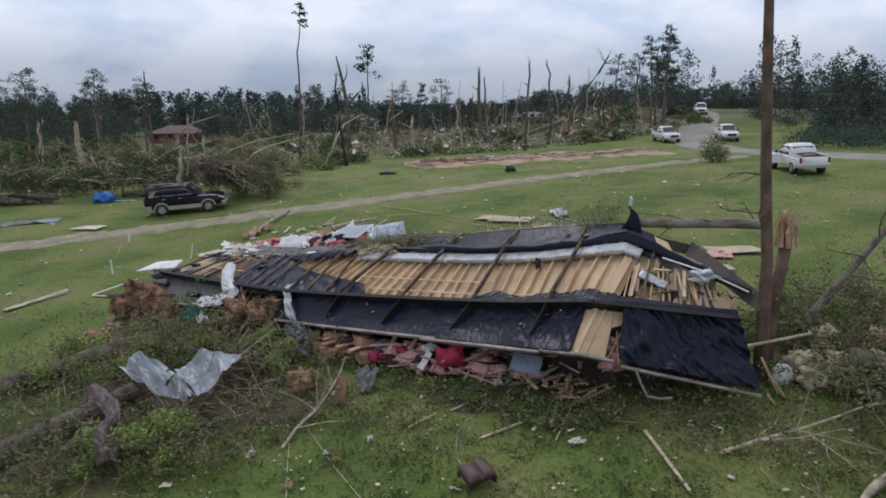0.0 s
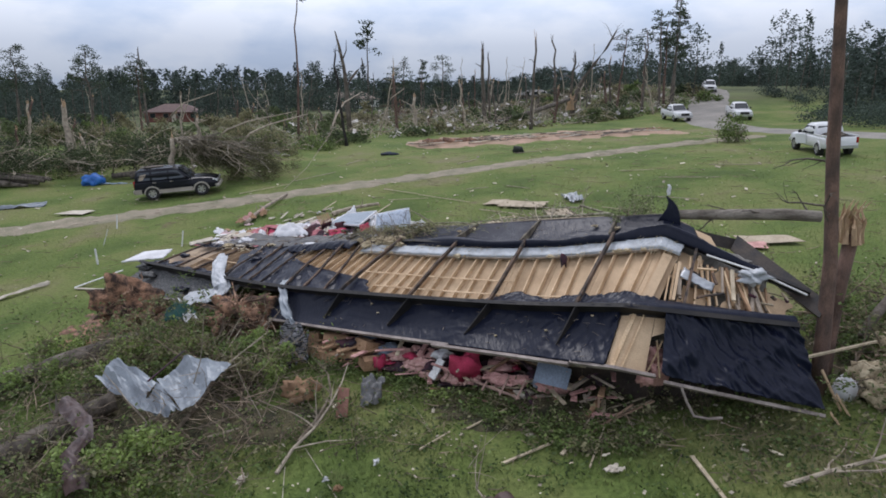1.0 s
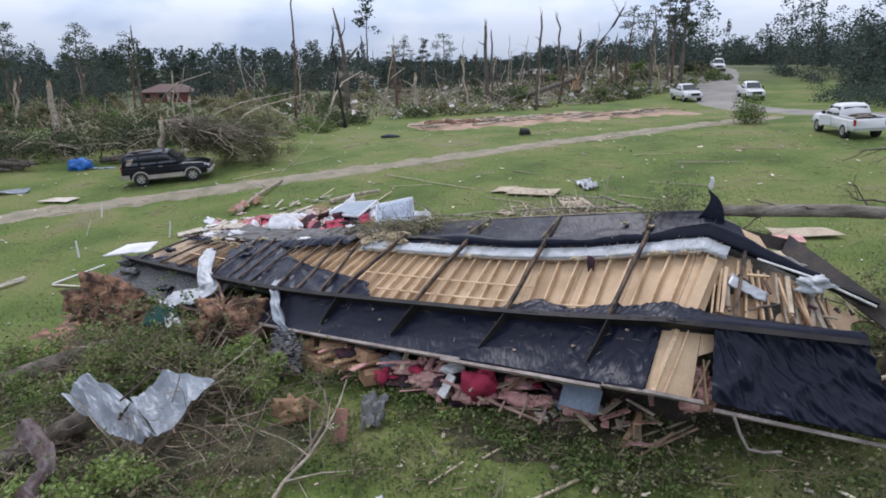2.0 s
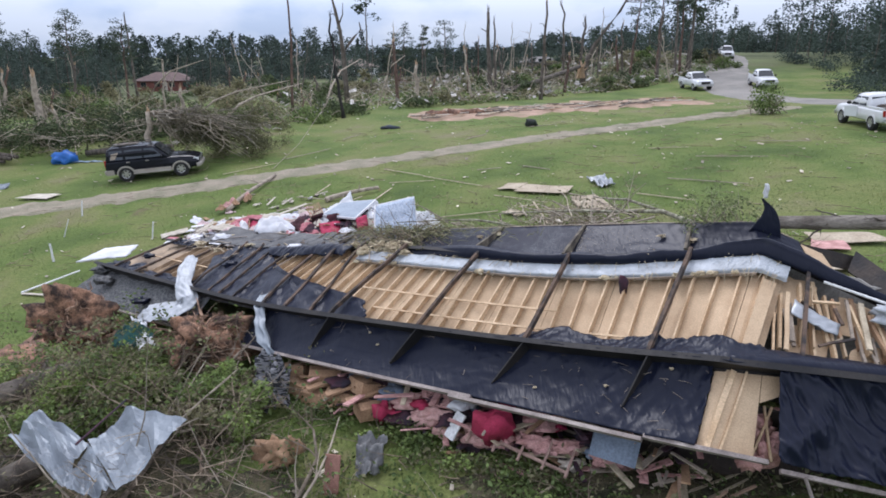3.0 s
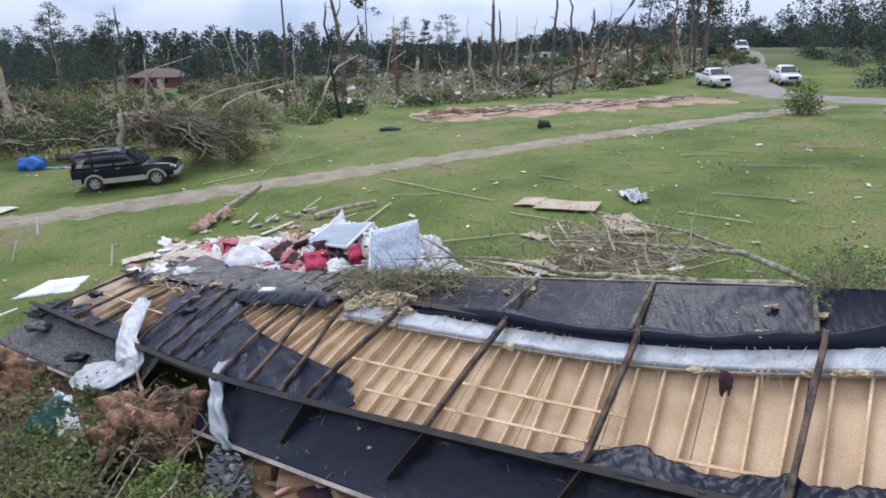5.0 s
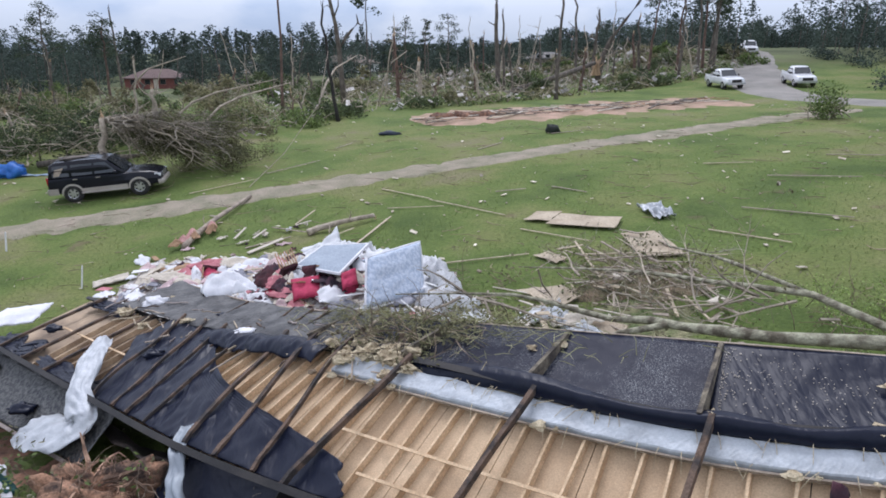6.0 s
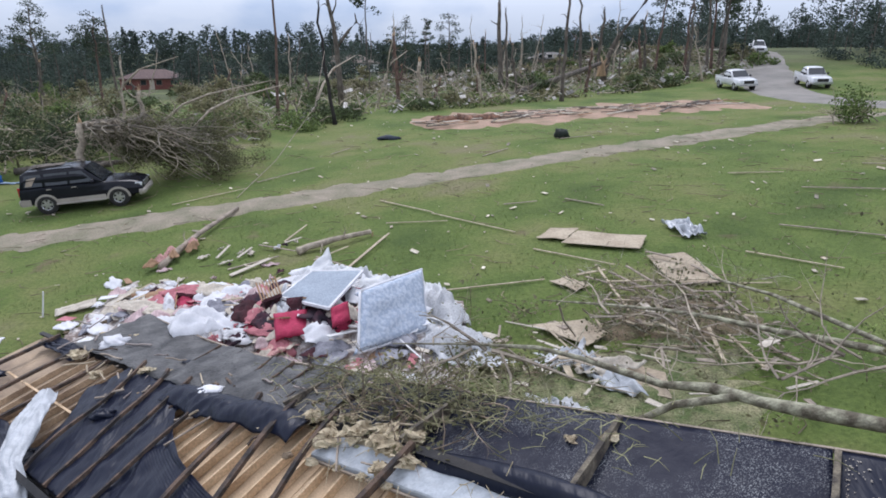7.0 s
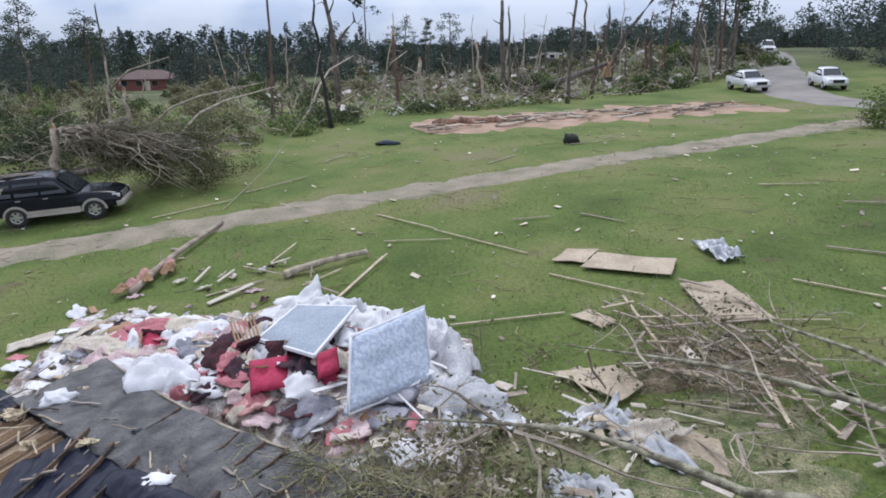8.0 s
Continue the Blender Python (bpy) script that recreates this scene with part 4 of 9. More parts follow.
for i in range(24):
    s, q, long = rng.uniform(4.16, 4.85), rng.uniform(1.04, 1.4), rng.uniform(0.3, 0.65)
    part("broken_joist", bar(s, q, s - long * rng.uniform(0.08, 0.26), min(1.95, q + long), rng.uniform(-0.12, 0.08), rng.uniform(0.03, 0.09), rng.uniform(0.04, 0.09), 4, 0.04, i), rng.choice((JOIST, PLY, LUMBER, GREY_WOOD, CARTON, GREY_WOOD)), home)
for i in range(12):
    s, q = rng.uniform(4.12, 4.85), rng.uniform(1.1, 1.9)
    part("broken_joist", bar(s, q, s + rng.gauss(0.03, 0.05), q + rng.uniform(-0.2, 0.2), rng.uniform(-0.05, 0.1), rng.uniform(0.02, 0.06), rng.uniform(0.03, 0.06), 3, 0.03, i), rng.choice((JOIST, LUMBER, RUST, DARK_CLOTH)), home)
part("pipe", Mesh().tube([deck(4.3, 1.9, 0.12), deck(4.6, 1.9, 0.2), deck(4.95, 1.88, 0.12)], [0.025] * 3, 8), WHITE_PAINT, home, "white plastic pipe")
part("cross_member", bar(4.3, 1.0, 4.22, 2.0, 0.12, 0.06, 0.06), RUST, home, "rusty cross member")
part("hitch_beam", Mesh().sheet(lambda u, v: Vector((7.27, 18.91, 4.08)).lerp(Vector((8.35, 16.5, 3.1)), u) + Vector((-0.25, -0.25, -0.32)) * v, 6, 3, 0.05), STEEL, home, "bent dark steel end beam")
part("hitch_beam", Mesh().sheet(lambda u, v: Vector((7.27, 18.91, 4.0)).lerp(Vector((5.6, 19.2, 4.35)), u) + Vector((0.05, -0.1, -0.3)) * v, 6, 3, 0.05), STEEL, home, "bent dark steel end beam")
# peak of sheet at the far corner
part("underlay_peak", Mesh().sheet(lambda u, v: Vector((5.25, 19.15, 4.45)).lerp(Vector((5.8, 18.9, 4.25)), u).lerp(Vector((5.4, 19.15, 5.2)), v ** 0.7 * 0.88) + Vector((0.12 * math.sin(3 * v), -0.25 * v * (1 - v), 0.06 * wrinkle(u, v, 2))), 18, 14, 0.015), BLACK_POLY, home, "peaked flap of black plastic", True)
part("foil_scrap", Mesh().lump((5.46, 19.1, 5.25), (0.06, 0.05, 0.13), 3, 0.8, 10), WHITE_CLOTH, home, "white scrap on the peak")
part("black_rag", Mesh().lump(deck(3.32, 1.69, 0.05), (0.1, 0.08, 0.16), 9, 0.4, 10), DARK_CLOTH, home, "small black rag", True)
part("ply_strip", bar(4.06, 1.0, 4.07, 1.76, 0.0, 0.22, 0.02), PLY, home, "pale board strip")
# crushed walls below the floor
# the near wall's dark tone paints in the deep shade under the overhang
SHADE_WALL = mat("crushed wall darkened for shade", (0.07, 0.052, 0.042), (0.03, 0.024, 0.022), scale=1.5, rough=0.95, bump=0.6, spread=0.2)


def skirt(q, inset, s0, s1):
    def f(u, v):
        top = deck(s0 + (s1 - s0) * u, q, -0.18)
        low = Vector((top.x, top.y, ground_z(top.x, top.y) - 0.1))
        out = (deck(2.5, 3) - deck(2.5, 0))
        out = Vector((out.x, out.y, 0)).normalized() * inset
        return top.lerp(low, v) + out * (0.3 + v * 0.7) + Vector((0.1, 0.15, 0.1)) * noise.noise(Vector((u * 30, v * 3, q)))
    return Mesh().sheet(f, 70, 8, 0.05)


part("crushed_wall", skirt(0.45, 1.15, 0.1, 4.95), SHADE_WALL, home, "crushed wall with shade in its dark colour", True)
part("crushed_wall", skirt(2.9, 0.0, 0.6, 4.9), mat("crushed pale siding", (0.4, 0.38, 0.35), (0.2, 0.19, 0.17), scale=2, rough=0.8, bump=0.4), home, "crushed pale siding", True)
part("hook_pipe", Mesh().tube([(4.71, 15.2, 1.65), (4.85, 15.15, 1.3), (5.01, 15.1, 1.0), (5.3, 15.05, 0.96), (5.58, 15.0, 1.01)], [0.03] * 5, 8), RIM, home, "bent white pipe")
part("side_post", bar(4.9, 0.35, 4.93, 0.98, 0.02, 0.08, 0.06), RUST, home)

# ---- loose debris spilling from under the home ----
def lumber(p, q, w=0.09, t=0.04, material=None, name="lumber", label="splintered length of pale lumber", category="lumber", group="loose lumber"):
    """A length of board from p to q."""
    p, q = Vector(p), Vector(q)
    m = frame_of((p + q) / 2, q - p)
    return tagged(part(name, Mesh().box(((q - p).length, w, t), None, 0.8), material or LUMBER, at=m), label, category, group)


def wad(name, centre, size, material, label, category, seed=1.0, rough=0.4, n=14, group=""):
    me = Mesh().lump((0, 0, 0), size, seed, rough, n)
    if material in (YELLOW_WOOL, PINK):
        me.leaves((0, 0, 0), tuple(c * 1.05 for c in size), 110, random.Random(int(seed * 10)), 0.3 * min(size))
    return tagged(part(name, me, material, smooth=True, at=Matrix.Translation(centre)), label, category, group)


def under(s, out, dz):
    """A place on the ground before the near edge: out metres towards the viewer, dz above the soil."""
    p = deck(s, 0.0)
    o = deck(2.5, 3) - deck(2.5, 0)
    o = Vector((o.x, o.y, 0)).normalized() * -out
    return on(p.x + o.x, p.y + o.y, dz)


for i in range(105):
    s = rng.uniform(2.2, 3.9)
    c = under(s, (rng.uniform(-0.8, 0.05) if s < 3.1 else rng.uniform(-1.2, -0.35)), 0.05 + rng.random() * (deck(s, 0).z - ground_z(deck(s, 0).x, deck(s, 0).y) - 0.25) * 0.85)
    a, l, e = rng.uniform(0, 6.3), rng.uniform(0.3, 1.5) if s < 3.4 else rng.uniform(0.2, 0.8), rng.uniform(-0.3, 0.3)
    dvec = Vector((math.cos(a), math.sin(a), e)) * l / 2
    lumber(c - dvec, c + dvec, rng.uniform(0.05, 0.16), rng.uniform(0.02, 0.045), rng.choice((LUMBER, GREY_WOOD, PINK, PINK, CARTON, DARK_CLOTH)), label="broken board in the rubble under the home", group="rubble boards")
for i in range(42):
    s = rng.uniform(2.3, 3.5)
    r = rng.uniform(0.1, 0.26)
    kind = rng.choice(((PINK, "wad of pink insulation", "insulation"),) * 4 + ((RED, "crumpled crimson cloth", "cloth"),) * 2 + ((DARK_CLOTH, "dark crumpled cloth", "cloth"),) * 4 + ((BLUE_GREY, "crumpled blue grey cloth", "cloth"),))
    wad("rubble_wad", under(s, rng.uniform(-0.9, -0.15) if s < 3.1 else rng.uniform(-1.2, -0.5), rng.uniform(0.08, 0.7)), (r * 1.4, r, r * 0.5), kind[0], kind[1] + " in the rubble", kind[2], i, 0.6, 18, "rubble wads")


def carton(p, size, turn, tilt, material=CARTON, label="crushed brown carton in the rubble"):
    box_thing = thing("carton", label, "carton", at=pose(*p, tilt, tilt * 0.4, turn))
    x, y, z = size
    part("carton_body", Mesh().sheet(lambda u, v: (x * (u - 0.5), -y / 2 + 0.01 * math.sin(9 * u), z * (v - 0.5)), 4, 2, y), material, box_thing)
    part("carton_flap", Mesh().box((x * 0.98, y * 0.46, 0.008), pose(0, -y * 0.27, z / 2 + 0.03, 14)), material, box_thing)
    return box_thing


for i, (s, o, dz, tn) in enumerate(((2.1, -0.05, 0.3, 20), (2.18, 0.2, 0.12, -10), (2.26, -0.05, 0.42, 40), (2.36, 0.15, 0.2, 15), (2.44, -0.05, 0.5, -20), (2.28, 0.3, 0.1, 5), (2.5, 0.2, 0.22, 60), (2.02, 0.1, 0.1, 35))):
    carton(under(s, o - 0.2, dz + 0.1), (0.62 + 0.06 * (i % 3), 0.46, 0.3), tn - 36, 12 * (i % 4) - 18)
wad("red_cushion", under(2.55, 0.05, 0.4), (0.2, 0.15, 0.22), RED, "crimson cushion in the rubble under the home", "cushion", 2.2, 0.6)
wad("red_cushion", under(2.98, -0.12, 0.85), (0.42, 0.22, 0.34), RED, "crimson cushion in the rubble under the home", "cushion", 5.2, 0.6)
tagged(part("bent_sheet", Mesh().sheet(lambda u, v: ((u - 0.5) * 0.8, 0.06 * math.sin(u * 6), (v - 0.5) * 0.5), 8, 4, 0.02), BLUE_GREY, at=Matrix.Translation(under(3.52, -0.35, 1.0)) @ pose(0, 0, 0, -35, 8, -20)), "bent blue grey panel in the rubble", "panel")
PALE_PINK = mat("clean pink glass wool", (0.66, 0.42, 0.38), (0.45, 0.26, 0.23), scale=4, rough=1.0, bump=0.9, bump_scale=14, spread=0.15)
FRAME_WOOD = mat("pink dusted stud wood", (0.44, 0.3, 0.24), (0.26, 0.17, 0.14), scale=3, rough=0.9, bump=0.3, spread=0.2)
tagged(part("ladder_frame", Mesh().box((2.2, 0.06, 0.05), pose(0, 0, 0)).box((2.2, 0.06, 0.05), pose(0, 0.42, 0)).add(*[[], []]), FRAME_WOOD, at=Matrix.Translation(under(3.08, -0.15, 0.42)) @ pose(0, 0, 0, 30, 4, -36)), "broken pinkish wall frame in the rubble", "wall frame")
for k in range(6):
    c = under(2.78 + 0.11 * k, -0.2, 0.5)
    lumber(c - Vector((0.15, 0.28, 0.1)), c + Vector((0.15, 0.28, 0.16)), 0.05, 0.04, FRAME_WOOD, label="short stud of a broken wall frame", group="frame studs")
for s, o, dz, r, m, words in ((4.14, -1.35, 1.15, 0.2, PINK, "pink"), (4.2, -1.2, 0.9, 0.18, PINK, "pink"), (3.86, -0.95, 1.25, 0.12, PINK, "pink"), (3.3, -0.2, 0.15, 0.14, CREAM, "pale"), (2.62, 0.0, 0.5, 0.2, PALE_PINK, "pink"), (2.68, 0.08, 0.3, 0.2, PALE_PINK, "pink"), (2.74, 0.05, 0.42, 0.22, PALE_PINK, "pink"), (2.8, 0.1, 0.24, 0.2, PALE_PINK, "pink"), (2.9, 0.05, 0.3, 0.2, PALE_PINK, "pink"), (3.0, 0.0, 0.3, 0.18, PINK, "pink"), (3.14, -0.1, 0.45, 0.18, PINK, "pink"), (3.28, -0.2, 0.5, 0.16, PINK, "pink"), (2.82, -0.1, 0.75, 0.15, WHITE_CLOTH, "white")):
    wad("torn_insulation", under(s, o - 0.3, dz + 0.06), (r * 1.5, r * 0.9, r * 0.75), m, "clump of torn %s insulation in the rubble" % words, "insulation", s * 7, 0.5, 26, "rubble wads")
tagged(part("washer_lid", Mesh().box((0.55, 0.28, 0.04), pose(0, 0, 0)), WHITE_PAINT, at=frame_of(under(2.84, 0.0, 0.62), (0.3, 0.2, 0.5))), "white appliance lid in the rubble under the home", "appliance lid")
for k in range(3):
    c = under(2.3 + 0.09 * k, -0.02, 0.55 + 0.02 * k)
    lumber(c - Vector((0.42, 0.18, 0.05)), c + Vector((0.42, 0.18, 0.1)), 0.2, 0.06, CARTON, label="brown board stacked in the rubble", group="rubble boards")
# foil hanging off the left half
def strip_along(path, width, seed, lift_by=0.12):
    """A crumpled strip that follows points of the underside, s, q and height."""
    def f(u, v):
        k = min(int(u * (len(path) - 1)), len(path) - 2)
        t = u * (len(path) - 1) - k
        (s0, q0, h0), (s1, q1, h1) = path[k], path[k + 1]
        c = deck(s0 + (s1 - s0) * t, q0 + (q1 - q0) * t, h0 + (h1 - h0) * t + lift_by * noise.noise(Vector((u * 5, v * 2, seed))) + 0.05 * noise.noise(Vector((u * 13, v * 6, seed))))
        w = width * (1 + 0.5 * noise.noise(Vector((u * 4, seed, 0))))
        return c + Vector((0.75, 0.1, 0.15 * math.sin(v * 3.1))) * w * (v - 0.5)
    return Mesh().sheet(f, 30, 10, 0.01)


def drape_along(path, widths, seed, wave=1.0):
    """A crumpled sheet that winds along points of the underside, s, q and height, as broad as widths say."""
    pts = [p if isinstance(p, Vector) else deck(*p) for p in path]

    def at(t):
        k = min(int(t), len(pts) - 2)
        return pts[k].lerp(pts[k + 1], t - k), widths[k] + (widths[k + 1] - widths[k]) * (t - k)

    def f(u, v):
        t = u * (len(pts) - 1)
        c, w = at(t)
        d = at(min(t + 0.6, len(pts) - 1))[0] - at(max(t - 0.6, 0))[0]
        side = d.cross(Vector((0, -0.3, 1))).normalized()
        w *= 1 + 0.3 * noise.noise(Vector((u * 5, seed, 0)))
        ridge = 1 - 2 * abs(noise.noise(Vector((u * 9, v * 3 + u * 3, seed))))
        fine = 1 - 2 * abs(noise.noise(Vector((u * 22, v * 7, seed))))
        return c + side * w * (v - 0.5) + Vector((0, 0, wave * (0.08 * ridge + 0.025 * fine) + 0.1 * math.sin(3.1 * v)))
    return Mesh().sheet(f, 60, 18, 0.01)


tagged(part("foil_drape", drape_along([(0.68, 1.45, 0.15), (0.8, 1.2, 0.25), (0.95, 0.9, 0.25), (1.06, 0.6, 0.15), (1.04, 0.36, 0.12), (0.92, 0.2, 0.1), (0.8, 0.1, 0.05)], [0.4, 0.5, 0.5, 0.6, 0.9, 0.95, 0.7], 3), PALE_FOIL, smooth=True), "crumpled silver foil sheet draped over the wreck", "foil sheet")
tagged(part("foil_drape", strip_along([(1.74, 1.1, 0.15), (1.84, 0.8, 0.25), (1.9, 0.45, 0.25), (1.97, 0.1, 0.2), (2.02, -0.05, 0.0)], 0.36, 8), TIN, smooth=True), "bent grey sheet metal strip hanging off the wreck", "metal strip")
tagged(part("loose_board", Mesh().sheet(lambda u, v: Vector((-14.1, 29.5, 0.6)).lerp(Vector((-12.55, 30.1, 0.62)), u).lerp(Vector((-13.7, 30.9, 0.7)).lerp(Vector((-12.6, 31.3, 0.72)), u), v) + Vector((0.12 * wrinkle(u, v, 3), 0.1 * wrinkle(v, u, 5), 0.12 * math.sin(math.pi * u) * math.sin(math.pi * v) + 0.07 * wrinkle(u, v))), 16, 16, 0.05), WHITE_CLOTH, smooth=True), "pale bent panel beside the wreck", "panel")

# ---- vehicles ----
def loft(stations):
    """A body through cross sections: x, bottom z, top z, half width at the sill, half width at the top."""
    me, k = Mesh(), 14
    for x, zb, zt, w, wt in stations:
        h = zt - zb
        side = lambda t: w + (wt - w) * max(0, t - 0.45) / 0.55
        half = [(0.0, zb), (w * 0.92, zb), (w, zb + 0.08 * h), (side(0.5), zb + 0.5 * h), (side(0.8), zb + 0.8 * h), (wt, zt - 0.07 * h), (wt * 0.9, zt - 0.01), (0.0, zt + 0.02)]
        ring = half + [(-a, b) for a, b in half[-2:0:-1]]
        me.v += [(x, a, b) for a, b in ring]
    n = len(stations)
    me.f = [tuple(range(k)), tuple(range((n - 1) * k + k - 1, (n - 1) * k - 1, -1))] + [(i * k + (j + 1) % k, i * k + j, (i + 1) * k + j, (i + 1) * k + (j + 1) % k) for i in range(n - 1) for j in range(k)]
    return me


def panel(pts, thick=0.02, n=1):
    """A flat plate through corners in order."""
    pts = [Vector(p) for p in pts]
    nr = (pts[1] - pts[0]).cross(pts[2] - pts[0]).normalized() * thick
    k = len(pts)
    return Mesh().add(pts + [p - nr for p in pts], [tuple(range(k)), tuple(range(2 * k - 1, k - 1, -1))] + [((i + 1) % k, i, k + i, k + (i + 1) % k) for i in range(k)])


def ring(r0, r1, half, n=24):
    """A tyre or rim: a band round the y axis."""
    me = Mesh()
    prof = [(r0, -half * 0.85), (r1 * 0.94, -half), (r1, -half * 0.6), (r1, half * 0.6), (r1 * 0.94, half), (r0, half * 0.85)]
    for i in range(n):
        a = math.tau * i / n
        me.v += [(r * math.cos(a), y, r * math.sin(a)) for r, y in prof]
    k = len(prof)
    me.f = [(i * k + j, i * k + (j + 1) % k, ((i + 1) % n) * k + (j + 1) % k, ((i + 1) % n) * k + j) for i in range(n) for j in range(k)]
    return me


def wheel(parent, x, y, r, side):
    w = part("wheel", ring(r * 0.3, r * 0.62, 0.1), TYRE, parent, at=pose(x, y, r))
    part("tyre", ring(r * 0.62, r, 0.125), TYRE, w, smooth=True)
    rim = ring(r * 0.56, r * 0.66, 0.115)
    for k in range(6):
        a = k * math.tau / 6
        rim.box((r * 0.56, 0.03, 0.1), pose(0, side * 0.1, 0) @ pose(0, 0, 0, 0, math.degrees(a)) @ pose(r * 0.3, 0, 0))
    rim.tube([(0, side * 0.08, 0), (0, side * 0.125, 0)], [r * 0.16, r * 0.12], 10)
    part("rim", rim, ALLOY, w, "silver alloy rim")


def arch(parent, x, y, r, material, side):
    """A wheel arch flare and the dark well behind it."""
    me = Mesh()
    for i in range(13):
        a = math.pi * i / 12
        for rr, dy in ((r + 0.03, -0.02), (r + 0.03, 0.03), (r + 0.12, 0.02), (r + 0.12, -0.02)):
            me.v.append((x + rr * math.cos(a), y + side * dy, r * 0.95 + rr * math.sin(a) * 0.96))
    me.f = [(i * 4 + j, i * 4 + (j + 1) % 4, (i + 1) * 4 + (j + 1) % 4, (i + 1) * 4 + j) for i in range(12) for j in range(4)]
    part("arch_flare", me, material, parent)
    well = Mesh().tube([(x, y - side * 0.25, r), (x, y + side * 0.012, r)], [r + 0.05, r + 0.05], 24)
    part("wheel_well", well, TYRE, parent)


def suv():
    car = thing("suv", "dusty black suv with taupe trim and a broken rear window", "suv")
    W = 0.99
    body = loft([(-2.6, 0.62, 1.1, 0.9, 0.84), (-2.54, 0.45, 1.2, 0.95, 0.9), (-2.2, 0.42, 1.22, W, 0.94), (-1, 0.4, 1.22, W, 0.95), (0.2, 0.4, 1.2, W, 0.95), (0.9, 0.4, 1.17, W, 0.93), (1.05, 0.4, 1.16, W, 0.9), (1.6, 0.4, 1.14, W, 0.88), (2.1, 0.42, 1.09, 0.97, 0.85), (2.42, 0.45, 1.0, 0.93, 0.8), (2.58, 0.55, 0.9, 0.84, 0.7)])
    part("body", body, PAINT_BLACK, car, "black painted body")
    cabin = loft([(-2.52, 1.15, 1.3, 0.88, 0.8), (-2.42, 1.15, 1.8, 0.87, 0.74), (-2.2, 1.15, 1.9, 0.88, 0.72), (-1.0, 1.15, 1.94, 0.89, 0.72), (-0.1, 1.15, 1.92, 0.89, 0.72), (0.22, 1.15, 1.86, 0.89, 0.72), (0.6, 1.13, 1.52, 0.88, 0.78), (1.0, 1.12, 1.17, 0.87, 0.84)])
    part("cabin", cabin, PAINT_BLACK, car, "black cabin and roof")
    for side in (-1, 1):
        for x0, x1, t0, t1 in ((-2.3, -1.55, -2.25, -1.55), (-1.42, -0.5, -1.42, -0.45), (-0.4, 0.62, -0.35, 0.15)):
            pts = [(x0, side * 0.905, 1.24), (x1, side * 0.905, 1.24), (t1, side * 0.81, 1.76), (t0, side * 0.81, 1.76)]
            win = part("side_window", panel(pts if side < 0 else pts[::-1], 0.02), CAR_GLASS, car, "dark tinted window")
            if side < 0 and x0 < -2:
                part("window_frame", panel([(x0 + 0.05, -0.915, 1.28), (x0 + 0.3, -0.915, 1.28), (t0 + 0.5, -0.84, 1.66), (t0 + 0.1, -0.845, 1.6)], 0.01), GREY_WOOD, win, "broken pane showing a pale inside")
        part("rocker_trim", Mesh().box((2.1, 0.05, 0.22), pose(-0.05, side * 0.99, 0.5)), PAINT_TAUPE, car, "taupe lower trim")
        part("running_board", Mesh().box((2.1, 0.18, 0.05), pose(-0.05, side * 1.03, 0.4)), PAINT_TAUPE, car)
        part("rear_corner", Mesh().box((0.42, 0.05, 0.3), pose(-2.36, side * 0.965, 0.55)), PAINT_TAUPE, car)
        part("headlight", Mesh().box((0.3, 0.28, 0.16), pose(2.4, side * 0.7, 0.86, 0, 12, -side * 16)), LAMP_GLASS, car, "clear headlight")
        part("tail_light", Mesh().box((0.1, 0.14, 0.4), pose(-2.56, side * 0.83, 1.05)), RED_LAMP, car, "red tail light")
        part("mirror", Mesh().lump((0.6, side * 1.08, 1.26), (0.09, 0.13, 0.1), 1, 0.05, 10), PAINT_BLACK, car, smooth=True)
        part("roof_rail", Mesh().tube([(-2.1, side * 0.66, 1.88), (-2.0, side * 0.66, 1.98), (-0.3, side * 0.66, 2.0), (-0.15, side * 0.66, 1.9)], [0.016] * 4, 8), TYRE, car, "dark roof rail")
        part("door_handle", Mesh().box((0.2, 0.04, 0.04), pose(-0.25, side * 0.995, 1.08)), PAINT_TAUPE, car)
        part("door_handle", Mesh().box((0.2, 0.04, 0.04), pose(-1.3, side * 0.995, 1.08)), PAINT_TAUPE, car)
        for x in (-1.52, 1.53):
            arch(car, x, side * 0.985, 0.4, PAINT_TAUPE, side)
            wheel(car, x, side * 0.9, 0.4, side)
    part("windscreen", panel([(0.98, -0.78, 1.2), (0.98, 0.78, 1.2), (0.3, 0.68, 1.84), (0.3, -0.68, 1.84)], -0.02), CAR_GLASS, car, "cracked windscreen")
    part("rear_window", panel([(-2.53, 0.74, 1.3), (-2.53, -0.74, 1.3), (-2.43, -0.66, 1.74), (-2.43, 0.66, 1.74)], 0.02), CAR_GLASS, car)
    part("front_bumper", loft([(2.42, 0.38, 0.66, 0.95, 0.93), (2.62, 0.4, 0.64, 0.88, 0.86), (2.7, 0.44, 0.6, 0.7, 0.68)]), PAINT_TAUPE, car, "taupe front bumper", True)
    part("rear_bumper", loft([(-2.72, 0.44, 0.62, 0.82, 0.8), (-2.66, 0.4, 0.68, 0.92, 0.9), (-2.45, 0.38, 0.68, 0.97, 0.95)]), PAINT_TAUPE, car, "taupe rear bumper", True)
    part("grille", Mesh().box((0.08, 0.9, 0.2), pose(2.56, 0, 0.82)), ALLOY, car, "silver grille")
    part("roof_debris", Mesh().lump((-1.5, 0.1, 1.97), (0.7, 0.4, 0.04), 3, 0.8, 14), BARK, car, "twigs and dust on the roof")
    return car


